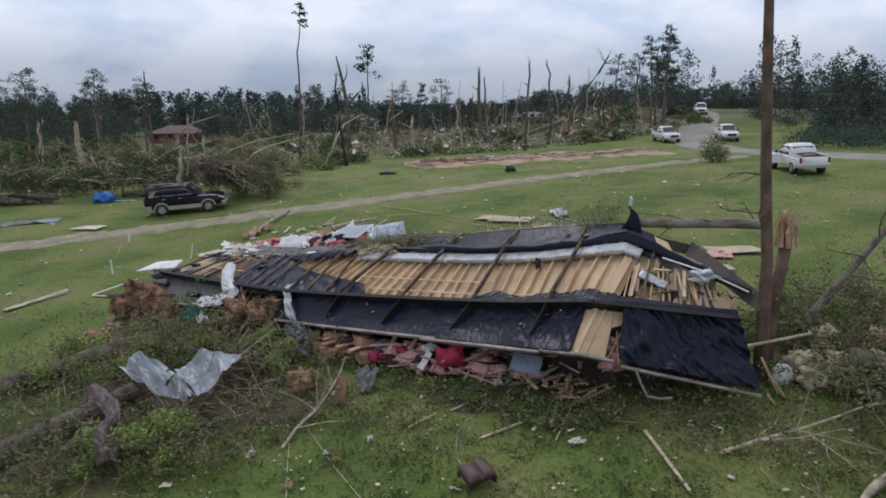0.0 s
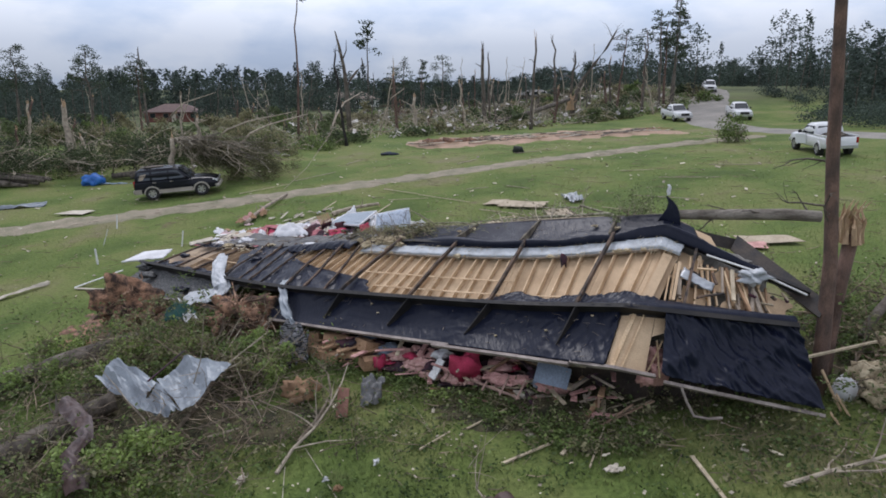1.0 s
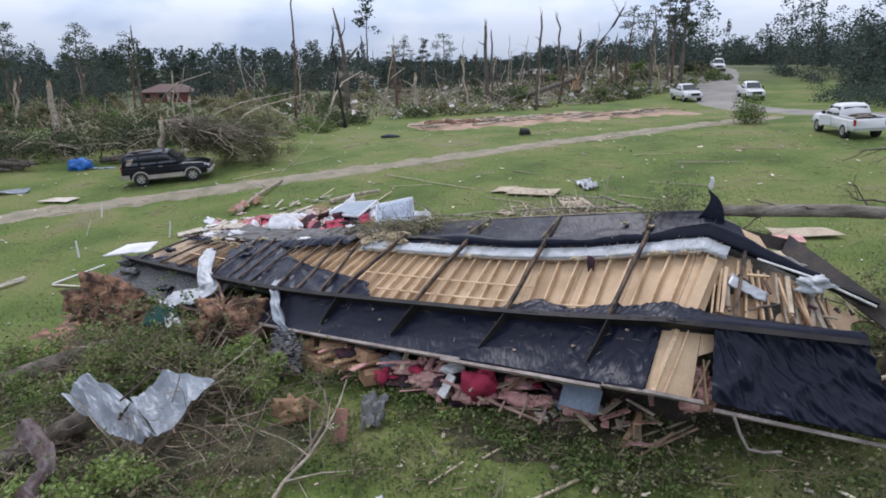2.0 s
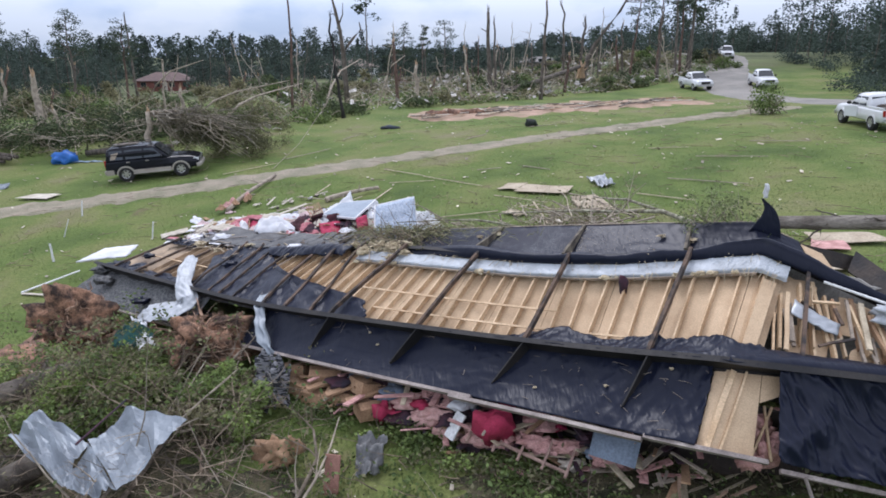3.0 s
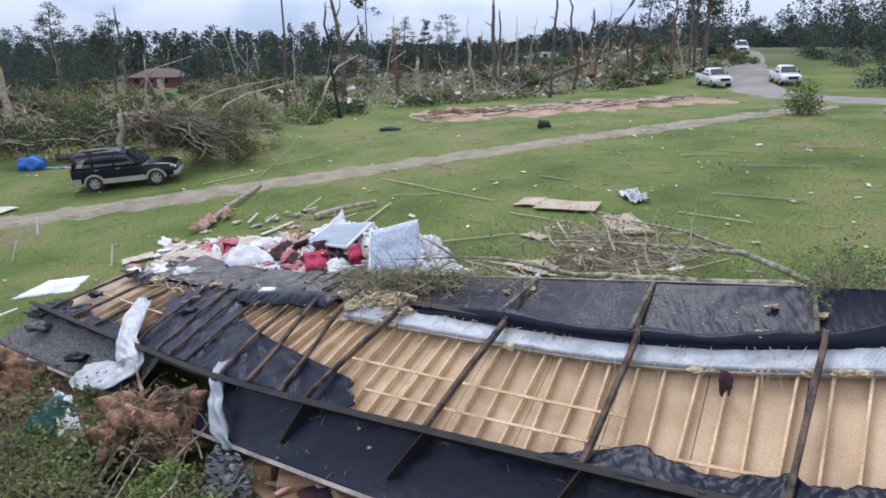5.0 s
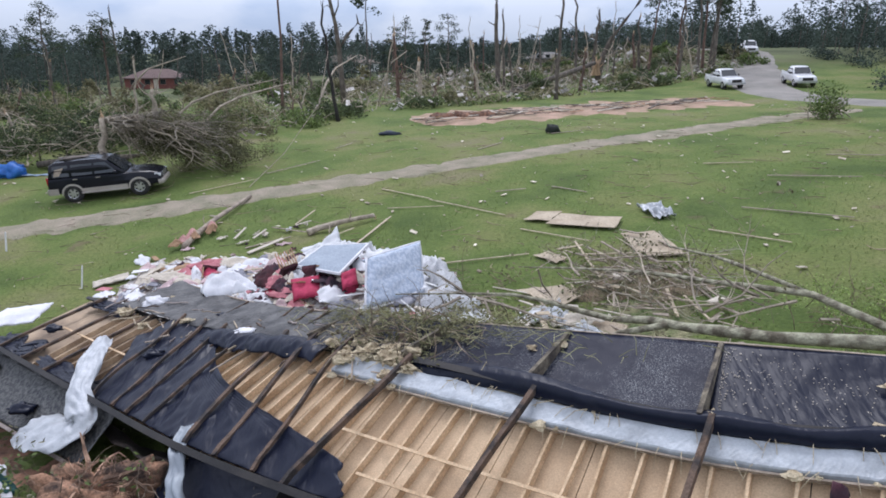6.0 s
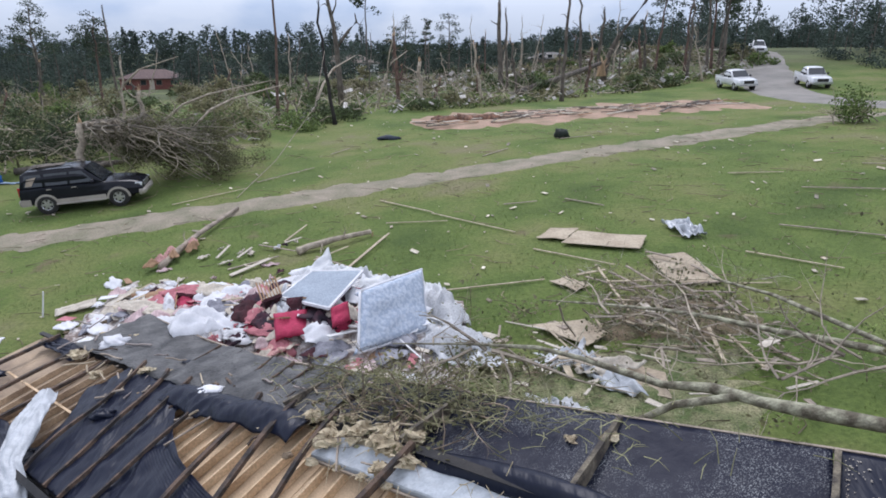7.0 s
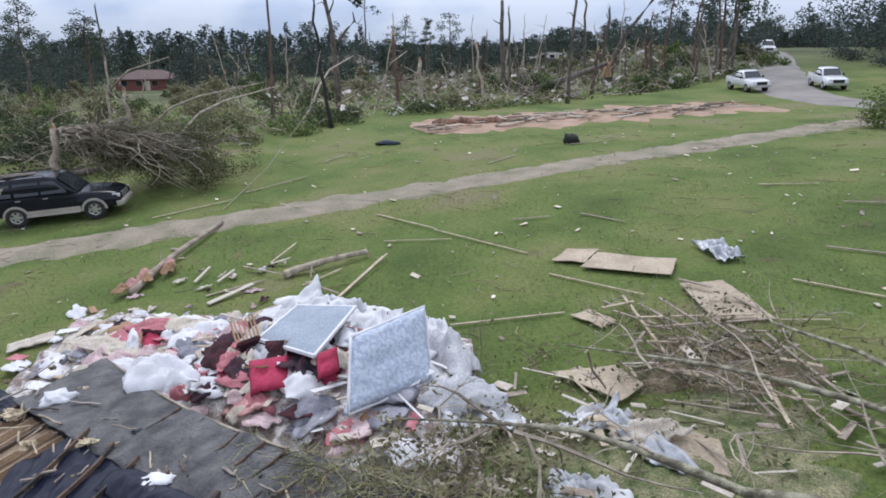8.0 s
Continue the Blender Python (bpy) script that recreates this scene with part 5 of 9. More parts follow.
def pickup(label, damaged=False):
    car = thing("pickup_truck", label, "pickup truck")
    W = 0.98
    part("body", loft([(-2.85, 0.55, 1.1, 0.92, 0.9), (-2.78, 0.45, 1.14, 0.97, 0.94), (-2.3, 0.44, 1.15, W, 0.94), (-0.8, 0.44, 1.15, W, 0.94), (0.6, 0.44, 1.16, W, 0.94), (1.0, 0.44, 1.17, W, 0.92), (1.5, 0.44, 1.16, W, 0.9), (2.3, 0.46, 1.1, 0.96, 0.86), (2.7, 0.5, 1.02, 0.92, 0.8), (2.86, 0.58, 0.92, 0.84, 0.7)]), PAINT_WHITE, car, "white painted body", True)
    part("cab", loft([(-1.0, 1.1, 1.2, 0.88, 0.8), (-0.9, 1.1, 1.78, 0.88, 0.72), (-0.5, 1.1, 1.88, 0.89, 0.72), (0.2, 1.1, 1.86, 0.89, 0.72), (0.45, 1.1, 1.78, 0.89, 0.72), (1.15, 1.12, 1.18, 0.87, 0.82)]), PAINT_WHITE, car, "white cab", True)
    part("load_bed", Mesh().box((1.65, 1.5, 0.02), pose(-1.9, 0, 1.172)), TYRE, car, "dark open load bed")
    for side in (-1, 1):
        part("bed_side", Mesh().box((1.75, 0.1, 0.1), pose(-1.92, side * 0.88, 1.2)), PAINT_WHITE, car)
        for x0, x1, t0, t1 in ((-0.86, -0.12, -0.82, -0.12), (-0.02, 0.8, -0.02, 0.36)):
            pts = [(x0, side * 0.905, 1.2), (x1, side * 0.905, 1.2), (t1, side * 0.81, 1.7), (t0, side * 0.81, 1.7)]
            part("side_window", panel(pts if side < 0 else pts[::-1], 0.02), CAR_GLASS, car, "dark window")
        part("headlight", Mesh().box((0.25, 0.3, 0.16), pose(2.72, side * 0.66, 0.92, 0, 8, -side * 14)), LAMP_GLASS, car, "clear headlight")
        part("tail_light", Mesh().box((0.08, 0.14, 0.34), pose(-2.82, side * 0.86, 0.95)), RED_LAMP, car, "red tail light")
        part("mirror", Mesh().lump((0.75, side * 1.08, 1.28), (0.09, 0.13, 0.11), 1, 0.05, 10), TYRE, car, smooth=True)
        for x in (-1.75, 1.75):
            arch(car, x, side * 0.98, 0.39, PAINT_WHITE, side)
            wheel(car, x, side * 0.9, 0.39, side)
    part("windscreen", panel([(1.12, -0.78, 1.2), (1.12, 0.78, 1.2), (0.5, 0.68, 1.78), (0.5, -0.68, 1.78)], -0.02), CAR_GLASS, car, "windscreen")
    part("rear_window", panel([(-0.97, 0.72, 1.25), (-0.97, -0.72, 1.25), (-0.92, -0.64, 1.7), (-0.92, 0.64, 1.7)], 0.02), CAR_GLASS, car)
    part("grille", Mesh().box((0.06, 1.0, 0.3), pose(2.84, 0, 0.82)), TYRE, car, "dark grille")
    part("bumper", Mesh().box((0.16, 1.8, 0.2), pose(2.84, 0, 0.55)), ALLOY, car, "bright front bumper")
    part("rear_bumper", Mesh().box((0.14, 1.75, 0.18), pose(-2.9, 0, 0.56)), ALLOY, car)
    if damaged:
        part("open_door", Mesh().box((0.8, 0.05, 0.6), pose(0.2, 1.2, 0.85, 0, 0, 28)), PAINT_WHITE, car, "door hanging open")
        part("bed_debris", Mesh().lump((-1.9, 0, 1.22), (0.7, 0.6, 0.16), 4, 0.6, 14), BARK, car, "branches heaped in the bed")
    return car


def rest(ob, x, y, turn, length, width=1.7, lift_by=0.06):
    """Stand a vehicle on the slope."""
    a = radians(turn)
    f, s = Vector((math.cos(a), math.sin(a))), Vector((-math.sin(a), math.cos(a)))
    z = lambda u, v: ground_z(x + f.x * u + s.x * v, y + f.y * u + s.y * v)
    ux = Vector((f.x * length, f.y * length, z(length / 2, 0) - z(-length / 2, 0))).normalized()
    uy = Vector((s.x * width, s.y * width, z(0, width / 2) - z(0, -width / 2))).normalized()
    uz = ux.cross(uy).normalized()
    uy = uz.cross(ux)
    ob.matrix_basis = Matrix.Translation((x, y, (z(length / 2, 0) + z(-length / 2, 0)) / 2 + lift_by)) @ Matrix((ux, uy, uz)).transposed().to_4x4()
    return ob


rest(suv(), -17.88, 46.05, 11.5, 3.05)
rest(pickup("white pickup truck parked on the grass verge"), 28.3, 85.0, -88, 3.5)
rest(pickup("battered white pickup truck with branches in its bed", True), 24.3, 45.7, 84, 3.5)
rest(pickup("white pickup truck standing on the road"), 35.5, 84.0, -100, 3.5)
rest(pickup("far white pickup truck on the rising road"), 44.5, 117, -106, 3.5)

# ---- brick house among the broken trees ----
def house(x, y, turn, length, depth, wall_h, brick, roofing, label, name="house"):
    z0 = ground_z(x, y)
    hs = thing(name, label, "house", at=pose(x, y, z0, 0, 0, turn))
    wall = Mesh()
    for a, b, lx, ly in ((0, -depth / 2, length, 0.2), (0, depth / 2, length, 0.2)):
        wall.box((lx, ly, wall_h + 0.6), pose(a, b, wall_h / 2 - 0.3))
    wall.box((depth, 0.2, wall_h + 0.6), pose(-length / 2, 0, wall_h / 2 - 0.3, 0, 0, 90)).box((depth, 0.2, wall_h + 0.6), pose(length / 2, 0, wall_h / 2 - 0.3, 0, 0, 90))
    part("wall", wall, brick, hs)
    o, r = 0.5, depth * 0.24
    L, D, z = length / 2 + o, depth / 2 + o, wall_h - 0.05
    roof = Mesh().add([(-L, -D, z), (L, -D, z), (L, D, z), (-L, D, z), (-L + D, 0, z + r), (L - D, 0, z + r), (-L, -D, z - 0.15), (L, -D, z - 0.15), (L, D, z - 0.15), (-L, D, z - 0.15)],
                      [(0, 1, 5, 4), (1, 2, 5), (2, 3, 4, 5), (3, 0, 4), (6, 7, 1, 0), (7, 8, 2, 1), (8, 9, 3, 2), (9, 6, 0, 3), (9, 8, 7, 6)])
    part("roof", roof, roofing, hs, "low hipped roof")
    for fx in (-0.36, -0.12, 0.14, 0.38):
        w = part("window", Mesh().box((1.2, 0.12, 1.1), pose(0, 0, 0)), GREY_WOOD if brick is BRICK else WHITE_PAINT, hs, "small framed window", at=pose(fx * length, -depth / 2 - 0.1, 1.5))
        part("pane", Mesh().box((1.1, 0.04, 1.0), pose(0, -0.06, 0)), WINDOW_DARK, w)
    part("door", Mesh().box((0.95, 0.1, 2.05), pose(0.02 * length, -depth / 2 - 0.11, 1.0)), CREAM, hs, "pale door")
    return hs


house(-64.8, 165, 10, 12.2, 7.5, 2.4, BRICK, ROOF, "low red brick house with a brown hipped roof")
house(-78, 268, -6, 15, 9, 2.8, WHITE_PAINT, mat("grey roof", (0.2, 0.2, 0.2), (0.15, 0.15, 0.15), rough=0.9), "pale far house behind the broken trees")
house(24, 182, 14, 9, 5.5, 1.2, GREY_WOOD, mat("pale torn roof", (0.27, 0.25, 0.235), (0.13, 0.125, 0.12), scale=0.8, rough=0.9), "damaged pale house far behind the broken trees")
house(-28, 205, 10, 16, 9, 2.6, WHITE_PAINT, mat("brown far roof", (0.2, 0.16, 0.13), (0.15, 0.12, 0.1), rough=0.9), "pale house far behind the broken trees")

# ---- trees ----
def limb(me, start, way, length, radius, rng, depth=2, crook=0.25, sides=5, tips=None, twigs=4):
    """A crooked limb with smaller limbs off it."""
    pts, radii = [Vector(start)], [radius]
    d = Vector(way).normalized()
    n = 5
    for i in range(n):
        d = (d + Vector((rng.gauss(0, crook), rng.gauss(0, crook), rng.gauss(0, crook * 0.7)))).normalized()
        pts.append(pts[-1] + d * length / n)
        radii.append(radius * (1 - 0.8 * (i + 1) / n))
    me.tube(pts, radii, sides, False)
    if tips is not None:
        tips.append(pts[-1])
        tips.append(pts[-2])
    if depth > 0:
        for _ in range(twigs):
            i = rng.randint(1, n - 1)
            side = (d + Vector((rng.gauss(0, 0.8), rng.gauss(0, 0.8), rng.gauss(0, 0.5)))).normalized()
            limb(me, pts[i], side, length * rng.uniform(0.3, 0.6), radii[i] * 0.6, rng, depth - 1, crook, max(3, sides - 1), tips, max(2, twigs - 1))
    return pts


def trunk_mesh(height, radius, rng, lean=(0, 0), top=0.5, wander=0.12, sides=9, n=8):
    """An upright, slightly crooked, tapered trunk from below the soil."""
    pts, radii = [], []
    for i in range(n + 1):
        f = i / n
        pts.append(Vector((lean[0] * f + wander * rng.gauss(0, 1) * f, lean[1] * f + wander * rng.gauss(0, 1) * f, -0.3 + (height + 0.3) * f)))
        radii.append(radius * ((1.35 if i == 0 else 1) - (1 - top) * f))
    return Mesh().tube(pts, radii, sides), pts, radii


def shards(me, centre, radius, height, rng, count=9, way=(0, 0, 1)):
    """Upright splinters round a snapped trunk."""
    for _ in range(count):
        a, r = rng.uniform(0, math.tau), radius * rng.uniform(0.3, 0.95)
        p = Vector(centre) + Vector((r * math.cos(a), r * math.sin(a), -0.15))
        h = height * rng.uniform(0.4, 1.0)
        me.tube([p, p + Vector((rng.gauss(0, 0.08), rng.gauss(0, 0.08), 0.6)) * h, p + Vector((rng.gauss(0, 0.15), rng.gauss(0, 0.15), 1)) * h], [radius * 0.3, radius * 0.2, 0.008], 4)


def snag(x, y, height, radius, seed, lean=(0, 0), limbs=3, bark=BARK, label="snapped bare tree trunk with splintered top", pale_top=True, limb_len=1.4, group="snapped trees"):
    r = random.Random(seed)
    tree = thing("snapped_tree", label, "tree", at=pose(x, y, ground_z(x, y)), group=group)
    me, pts, radii = trunk_mesh(height, radius, r, lean)
    part("trunk", me, bark, tree, smooth=True)
    top = Mesh()
    shards(top, pts[-1], radii[-1], height * 0.09 + 0.35, r, 6)
    part("splintered_top", top, SPLINTER if pale_top else bark, tree)
    for _ in range(limbs):
        i = r.randint(3, 7)
        a = r.uniform(0, math.tau)
        lm = Mesh()
        limb(lm, pts[i], (math.cos(a), math.sin(a), r.uniform(-0.2, 0.9)), limb_len * r.uniform(0.6, 1.4), radii[i] * 0.45, r, 1, 0.3, 5, None, 2)
        part("limb", lm, bark, tree)
    return tree


def pine(x, y, height, radius, seed, crown_from=0.65, spread=2.2, clumps=16, label="tall storm-thinned pine with a sparse crown", lean=(0, 0), leaf=0.34, per=42):
    r = random.Random(seed)
    tree = thing("pine_tree", label, "tree", at=pose(x, y, ground_z(x, y)), group="surviving pines")
    me, pts, radii = trunk_mesh(height, radius, r, lean, 0.25, 0.15, 8, 10)
    part("trunk", me, RED_BARK if seed % 2 else BARK, tree, smooth=True)
    crown, boughs = Mesh(), Mesh()
    for k in range(clumps):
        f = crown_from + (1 - crown_from) * (k + r.random()) / clumps
        i = min(int(f * 10), 9)
        c = pts[i].lerp(pts[i + 1], f * 10 - i)
        a, l = r.uniform(0, math.tau), spread * r.uniform(0.35, 1.0) * (1.15 - 0.7 * (f - crown_from) / (1 - crown_from))
        tip = c + Vector((math.cos(a) * l, math.sin(a) * l, l * r.uniform(-0.1, 0.5)))
        boughs.tube([c, c.lerp(tip, 0.5) + Vector((0, 0, 0.12 * l)), tip], [0.05, 0.035, 0.012], 4, False)
        crown.leaves(tip, (0.75 * spread / 2.2, 0.75 * spread / 2.2, 0.4 * spread / 2.2), int(per * r.uniform(0.4, 1.2)), r, leaf)
    tagged(part("bough", boughs, BARK, tree), kind="stuff")
    part("crown", crown, PINE_LEAF, tree, "dark green needles")
    return tree


# named snapped trees, nearest to farthest
snag(-9.8, 67.8, 8.6, 0.16, 11, (-1.1, 0), 0, mat("blackened wood", (0.03, 0.026, 0.024), (0.02, 0.018, 0.017), rough=0.9), "thin blackened leaning pole at the lawn's edge", False)
forked = thing("forked_tree", "tall forked bare tree with broken limbs", "tree", at=pose(-11.9, 84, ground_z(-11.9, 84)), group="snapped trees")
z0 = ground_z(-11.9, 84)
part("trunk", Mesh().tube([(0.2, 0, -0.3), (0.1, 0, 2.5), (-0.05, 0, 5.6), (-0.3, 0.1, 8.0), (-0.75, 0.1, 10.2), (-1.2, 0.1, 14.2 - z0)], [0.34, 0.28, 0.25, 0.2, 0.17, 0.06], 9), BARK, forked, smooth=True)
part("limb", Mesh().tube([(-0.05, 0, 5.6), (0.55, 0.1, 6.6), (1.2, 0.1, 7.4), (2.0, 0.1, 8.2), (1.85, 0.1, 9.0)], [0.17, 0.16, 0.14, 0.11, 0.05], 7), BARK, forked, smooth=True)
part("limb", Mesh().tube([(2.0, 0.1, 8.2), (2.3, 0.1, 7.9), (2.75, 0.2, 8.6)], [0.08, 0.06, 0.03], 6), BARK, forked, smooth=True)
part("limb", Mesh().tube([(-0.45, 0.1, 8.7), (0.05, 0.1, 9.8), (0.1, 0.1, 11.0)], [0.1, 0.07, 0.03], 6), BARK, forked, smooth=True)
part("limb", Mesh().tube([(-0.6, 0.1, 9.4), (-1.0, 0.1, 9.9), (-1.5, 0.2, 9.7)], [0.06, 0.05, 0.02], 5), BARK, forked, smooth=True)
snag(5.6, 99, 10.2, 0.36, 13, (-0.5, 0), 1, BARK, "dark split trunk standing like a post", False, 1.0)
snag(6.4, 99, 9.0, 0.2, 14, (-0.4, 0), 0, BARK, "dark split trunk standing like a post", False)
snag(-31.5, 58, 5.4, 0.36, 15, (-0.2, 0), 2, PALE_BARK, "pale torn trunk with a splintered top")
snag(9.8, 80, 10.0, 0.2, 16, (0.3, 0), 3, BARK, "bare broken pine trunk")
snag(18.0, 113, 11.5, 0.24, 17, (-0.5, 0), 5, BARK, "bare broken trunk with stub limbs", False, 1.6)
snag(20.5, 114, 9.0, 0.3, 18, (0.6, 0), 8, BARK, "dark broken trunk with clawing limbs", False, 1.8)
snag(-55, 127, 13.5, 0.24, 19, (-0.6, 0), 3, BARK, "tall bare snag with a tuft at the top", False, 1.4)
snag(2.6, 86, 5.6, 0.18, 20, (-1.0, 0), 0, PALE_BARK, "pale leaning barkless trunk")
snag(-6.2, 88, 6.8, 0.24, 21, (-0.4, 0), 5, RED_BARK, "torn trunk with reddish raw wood", True, 2.2)
snag(-3.6, 80, 4.2, 0.3, 22, (0, 0), 2, PALE_BARK, "torn trunk with reddish raw wood", True)
snag(27.5, 97, 9.0, 0.2, 24, (0.2, 0), 3, BARK, "bare broken pine trunk", False)
snag(-25.3, 65.5, 5.5, 0.13, 25, (0.5, 0), 1, PALE_BARK, "thin pale bent snag", False)
snag(-18.95, 47.85, 3.55, 0.27, 26, (0.05, 0), 0, PALE_BARK, "snapped trunk behind the black suv")
rs = random.Random(77)
EDGE_X = [-120, -60, -29, -19, -14.5, -12, -9, -5, 0, 11.6, 27, 60]
EDGE_Y = [52, 50, 52, 53, 58, 66, 70, 73, 75, 81, 93, 118]


def edge_y(x):
    return float(np.interp(x, EDGE_X, EDGE_Y))


def past_edge(rnd, x0, x1, deep, power=1.4):
    """A place in the scrub; the clearing before the brick house stays free."""
    x = rnd.uniform(x0, x1)
    y = edge_y(x) + 1 + deep * rnd.random() ** power
    if y > 84 and abs(x + 0.42 * (y - 4)) < 7:
        y = 80
    return x, y


for i in range(70):
    x, y = past_edge(rs, -75, 30, 70, 1.0)
    h = rs.choice((1.8, 2.5, 3.2, 4, 5, 6.5)) * rs.uniform(0.7, 1.2)
    snag(x, y, h, rs.uniform(0.1, 0.24), 100 + i, (rs.gauss(0, 0.6), rs.gauss(0, 0.3)), rs.randint(0, 3), rs.choice((BARK, BARK, PALE_BARK, RED_BARK)), "snapped bare tree trunk with splintered top", True, 1.3)
pine(-16.5, 77, 17.2, 0.16, 31, 0.86, 1.1, 9, "very tall thin pine stripped of its branches", (0.6, 0), 0.3, 26)
for i, (x, h, c, w) in enumerate(((-9.1, 11.2, 0.3, 2.8), (-5.1, 10.6, 0.45, 1.8), (-0.5, 11.6, 0.35, 3.0), (-11.5, 9.6, 0.3, 2.2))):
    pine(x, 150, h, 0.2, 80 + i, c, w, 22, "dark pine standing on the skyline", (0.2, 0), 0.26, 70)
pine(-21, 190, 22.5, 0.3, 32, 0.66, 3.6, 18, leaf=0.7, per=30)
for i, (x, y, h) in enumerate(((30.5, 99, 13.5), (31.8, 101, 12), (32.4, 99, 14.5), (29.2, 103, 11), (33.4, 103, 13), (26.0, 105, 11.5))):
    pine(x, y, h, 0.22, 40 + i, 0.45 if i in (2, 4) else 0.7, 2.0, 20 if i in (2, 4) else 8, "tall storm-thinned pine beside the road", (0.3 * (i - 2), 0), 0.24, 90)
for i, (x, y, h) in enumerate(((-62, 100, 12), (-70, 104, 13.5), (-50, 98, 11.5), (-78, 110, 12), (-88, 105, 13), (-46, 104, 10.5), (-98, 112, 14))):
    pine(x, y, h, 0.2, 60 + i, 0.5, 2.6, 26, "thin battered roadside tree with ragged foliage", (rs.gauss(0, 0.5), 0), 0.2, 110)

# the tree bent over at half its height, and the trunk felled beside it
bent = thing("bent_tree", "broken tree with its top bent far over to one side", "tree", at=pose(0, 0, 0))
rb = random.Random(5)
bm = Mesh().tube([(18.6, 102, 2.5), (18.8, 102, 4.5), (19.3, 102, 7), (20.2, 102, 9), (21.8, 102, 11.2), (23.3, 102, 13.2), (24.6, 102, 15.6)], [0.42, 0.4, 0.34, 0.27, 0.22, 0.17, 0.1], 8)
part("trunk", bm, BARK, bent, smooth=True)
bm = Mesh()
for w in ((0.1, 0, 1), (0.7, 0, 0.7), (1, 0, 0.2), (0.5, 0.3, 0.8)):
    limb(bm, (24.0, 102, 14.4), w, 2.6, 0.07, rb, 1, 0.2)
part("limb", bm, BARK, bent)
bm = Mesh()
shards(bm, (18.4, 101.9, 4.6), 0.7, 2.6, rb, 14)
part("splintered_top", bm, SPLINTER, bent, "reddish torn wood")
felled = thing("felled_tree", "dark felled trunk leaning on a stump", "tree trunk", at=pose(0, 0, 0))
part("trunk", Mesh().tube([(18.0, 101, 6.0), (13, 96, 4.7), (6.5, 89, 3.2)], [0.28, 0.34, 0.38], 8), BARK, felled, smooth=True)
# arched saplings and slanting thin trunks
for i, (p, q, b) in enumerate((((-34, 80), (-27, 82), 5.5), ((-12.2, 69), (-9.6, 80), 5.0), ((-24, 66), (-15, 70), 3.4), ((-20, 62), (-13.5, 68), 3.2), ((-8, 82), (-5, 84), 5.2))):
    a, c = on(*p, -0.2), on(*q, b)
    m = a.lerp(c, 0.5) + Vector((0, 0, b * 0.32))
    tagged(part("arched_trunk", Mesh().tube([a, a.lerp(m, 0.6) + Vector((0, 0, 0.5)), m, m.lerp(c, 0.6), c], [0.12, 0.1, 0.08, 0.06, 0.03], 6), PALE_BARK, smooth=True), "thin bent trunk bowed over the scrub", "tree trunk", "bowed trunks")

# ---- storm-torn scrub past the lawn, far woods ----
leafage, dead, sticks, green = Mesh(), Mesh(), Mesh(), Mesh()
for i in range(800):
    x, y = past_edge(rs, -100, 42, 90, 1.4)
    big = rs.uniform(0.5, 1.3)
    (leafage, dead, dead, green)[rs.randint(0, 3)].leaves(on(x, y, 0.25), (big * 1.4, big * 1.1, 0.45), int(80 * big), rs, 0.14 + 0.0028 * (y - 40))
for i in range(150):
    x, y = past_edge(rs, -95, 40, 85, 1.2)
    r, h = rs.uniform(1.2, 3.2), rs.uniform(0.9, 2.6) * (1.25 if x < -14 else 0.9)
    t = (leafage, leafage, dead, dead, green)[rs.randint(0, 4)]
    for k in range(9):
        a, q = rs.uniform(0, math.tau), r * rs.random() ** 0.6
        t.leaves(on(x + q * math.cos(a), y + q * math.sin(a), h * (1 - 0.8 * (q / r) ** 2) * rs.uniform(0.5, 1)), (0.8, 0.75, 0.5), 90, rs, 0.15 + 0.0026 * (y - 40))
for i in range(2100):
    x, y = past_edge(rs, -90, 40, 75, 1.3)
    a = rs.uniform(0, math.tau)
    limb(sticks, on(x, y, rs.uniform(0, 0.8)), (math.cos(a), math.sin(a), rs.uniform(0.0, 1.1)), rs.uniform(1.0, 3.4), rs.uniform(0.025, 0.075), rs, 1 if i % 2 else 0, 0.22, 4, None, 2)
tagged(part("scrub_foliage", leafage, mat("mixed scrub leaves", (0.1, 0.13, 0.052), (0.058, 0.08, 0.038), scale=0.15, rough=0.8, bump=0, spread=0.6, thin=0.35)), "torn green scrub past the lawn", "scrub", kind="stuff")
tagged(part("scrub_withered", dead, DRY_LEAF), "withered broken foliage past the lawn", "scrub", kind="stuff")
tagged(part("scrub_bright", green, LEAF), "fresh green undergrowth past the lawn", "scrub", kind="stuff")
tagged(part("scrub_branches", sticks, PALE_BARK), "tangle of torn pale branches past the lawn", "branches", kind="stuff")

# high heap along the edge, left of the drive
heap_leaf, heap_stick = Mesh(), Mesh()
for i in range(330):
    x = rs.uniform(-60, -20.5)
    f = rs.random()
    y = edge_y(x) + 0.3 + 9 * f
    h = (1.0 + 3.5 * math.sin(math.pi * min(f * 1.4 + 0.12, 1))) * rs.uniform(0.45, 1.0)
    heap_leaf.leaves(on(x, y, h * 0.7), (1.0, 0.9, 0.8), 190, rs, 0.15)
    if i % 1 == 0:
        a = rs.uniform(0, math.tau)
        limb(heap_stick, on(x, y - 0.6, h * 0.6), (math.cos(a), math.sin(a) - 0.3, rs.uniform(-0.3, 0.8)), rs.uniform(1.2, 3.2), rs.uniform(0.03, 0.08), rs, 1, 0.25, 4, None, 3)
tagged(part("fallen_foliage", heap_leaf, mat("heaped dark foliage", (0.075, 0.1, 0.04), (0.045, 0.062, 0.03), scale=0.4, rough=0.8, bump=0, spread=0.6, thin=0.35)), "heap of felled dark green tree crowns", "felled trees", kind="stuff")
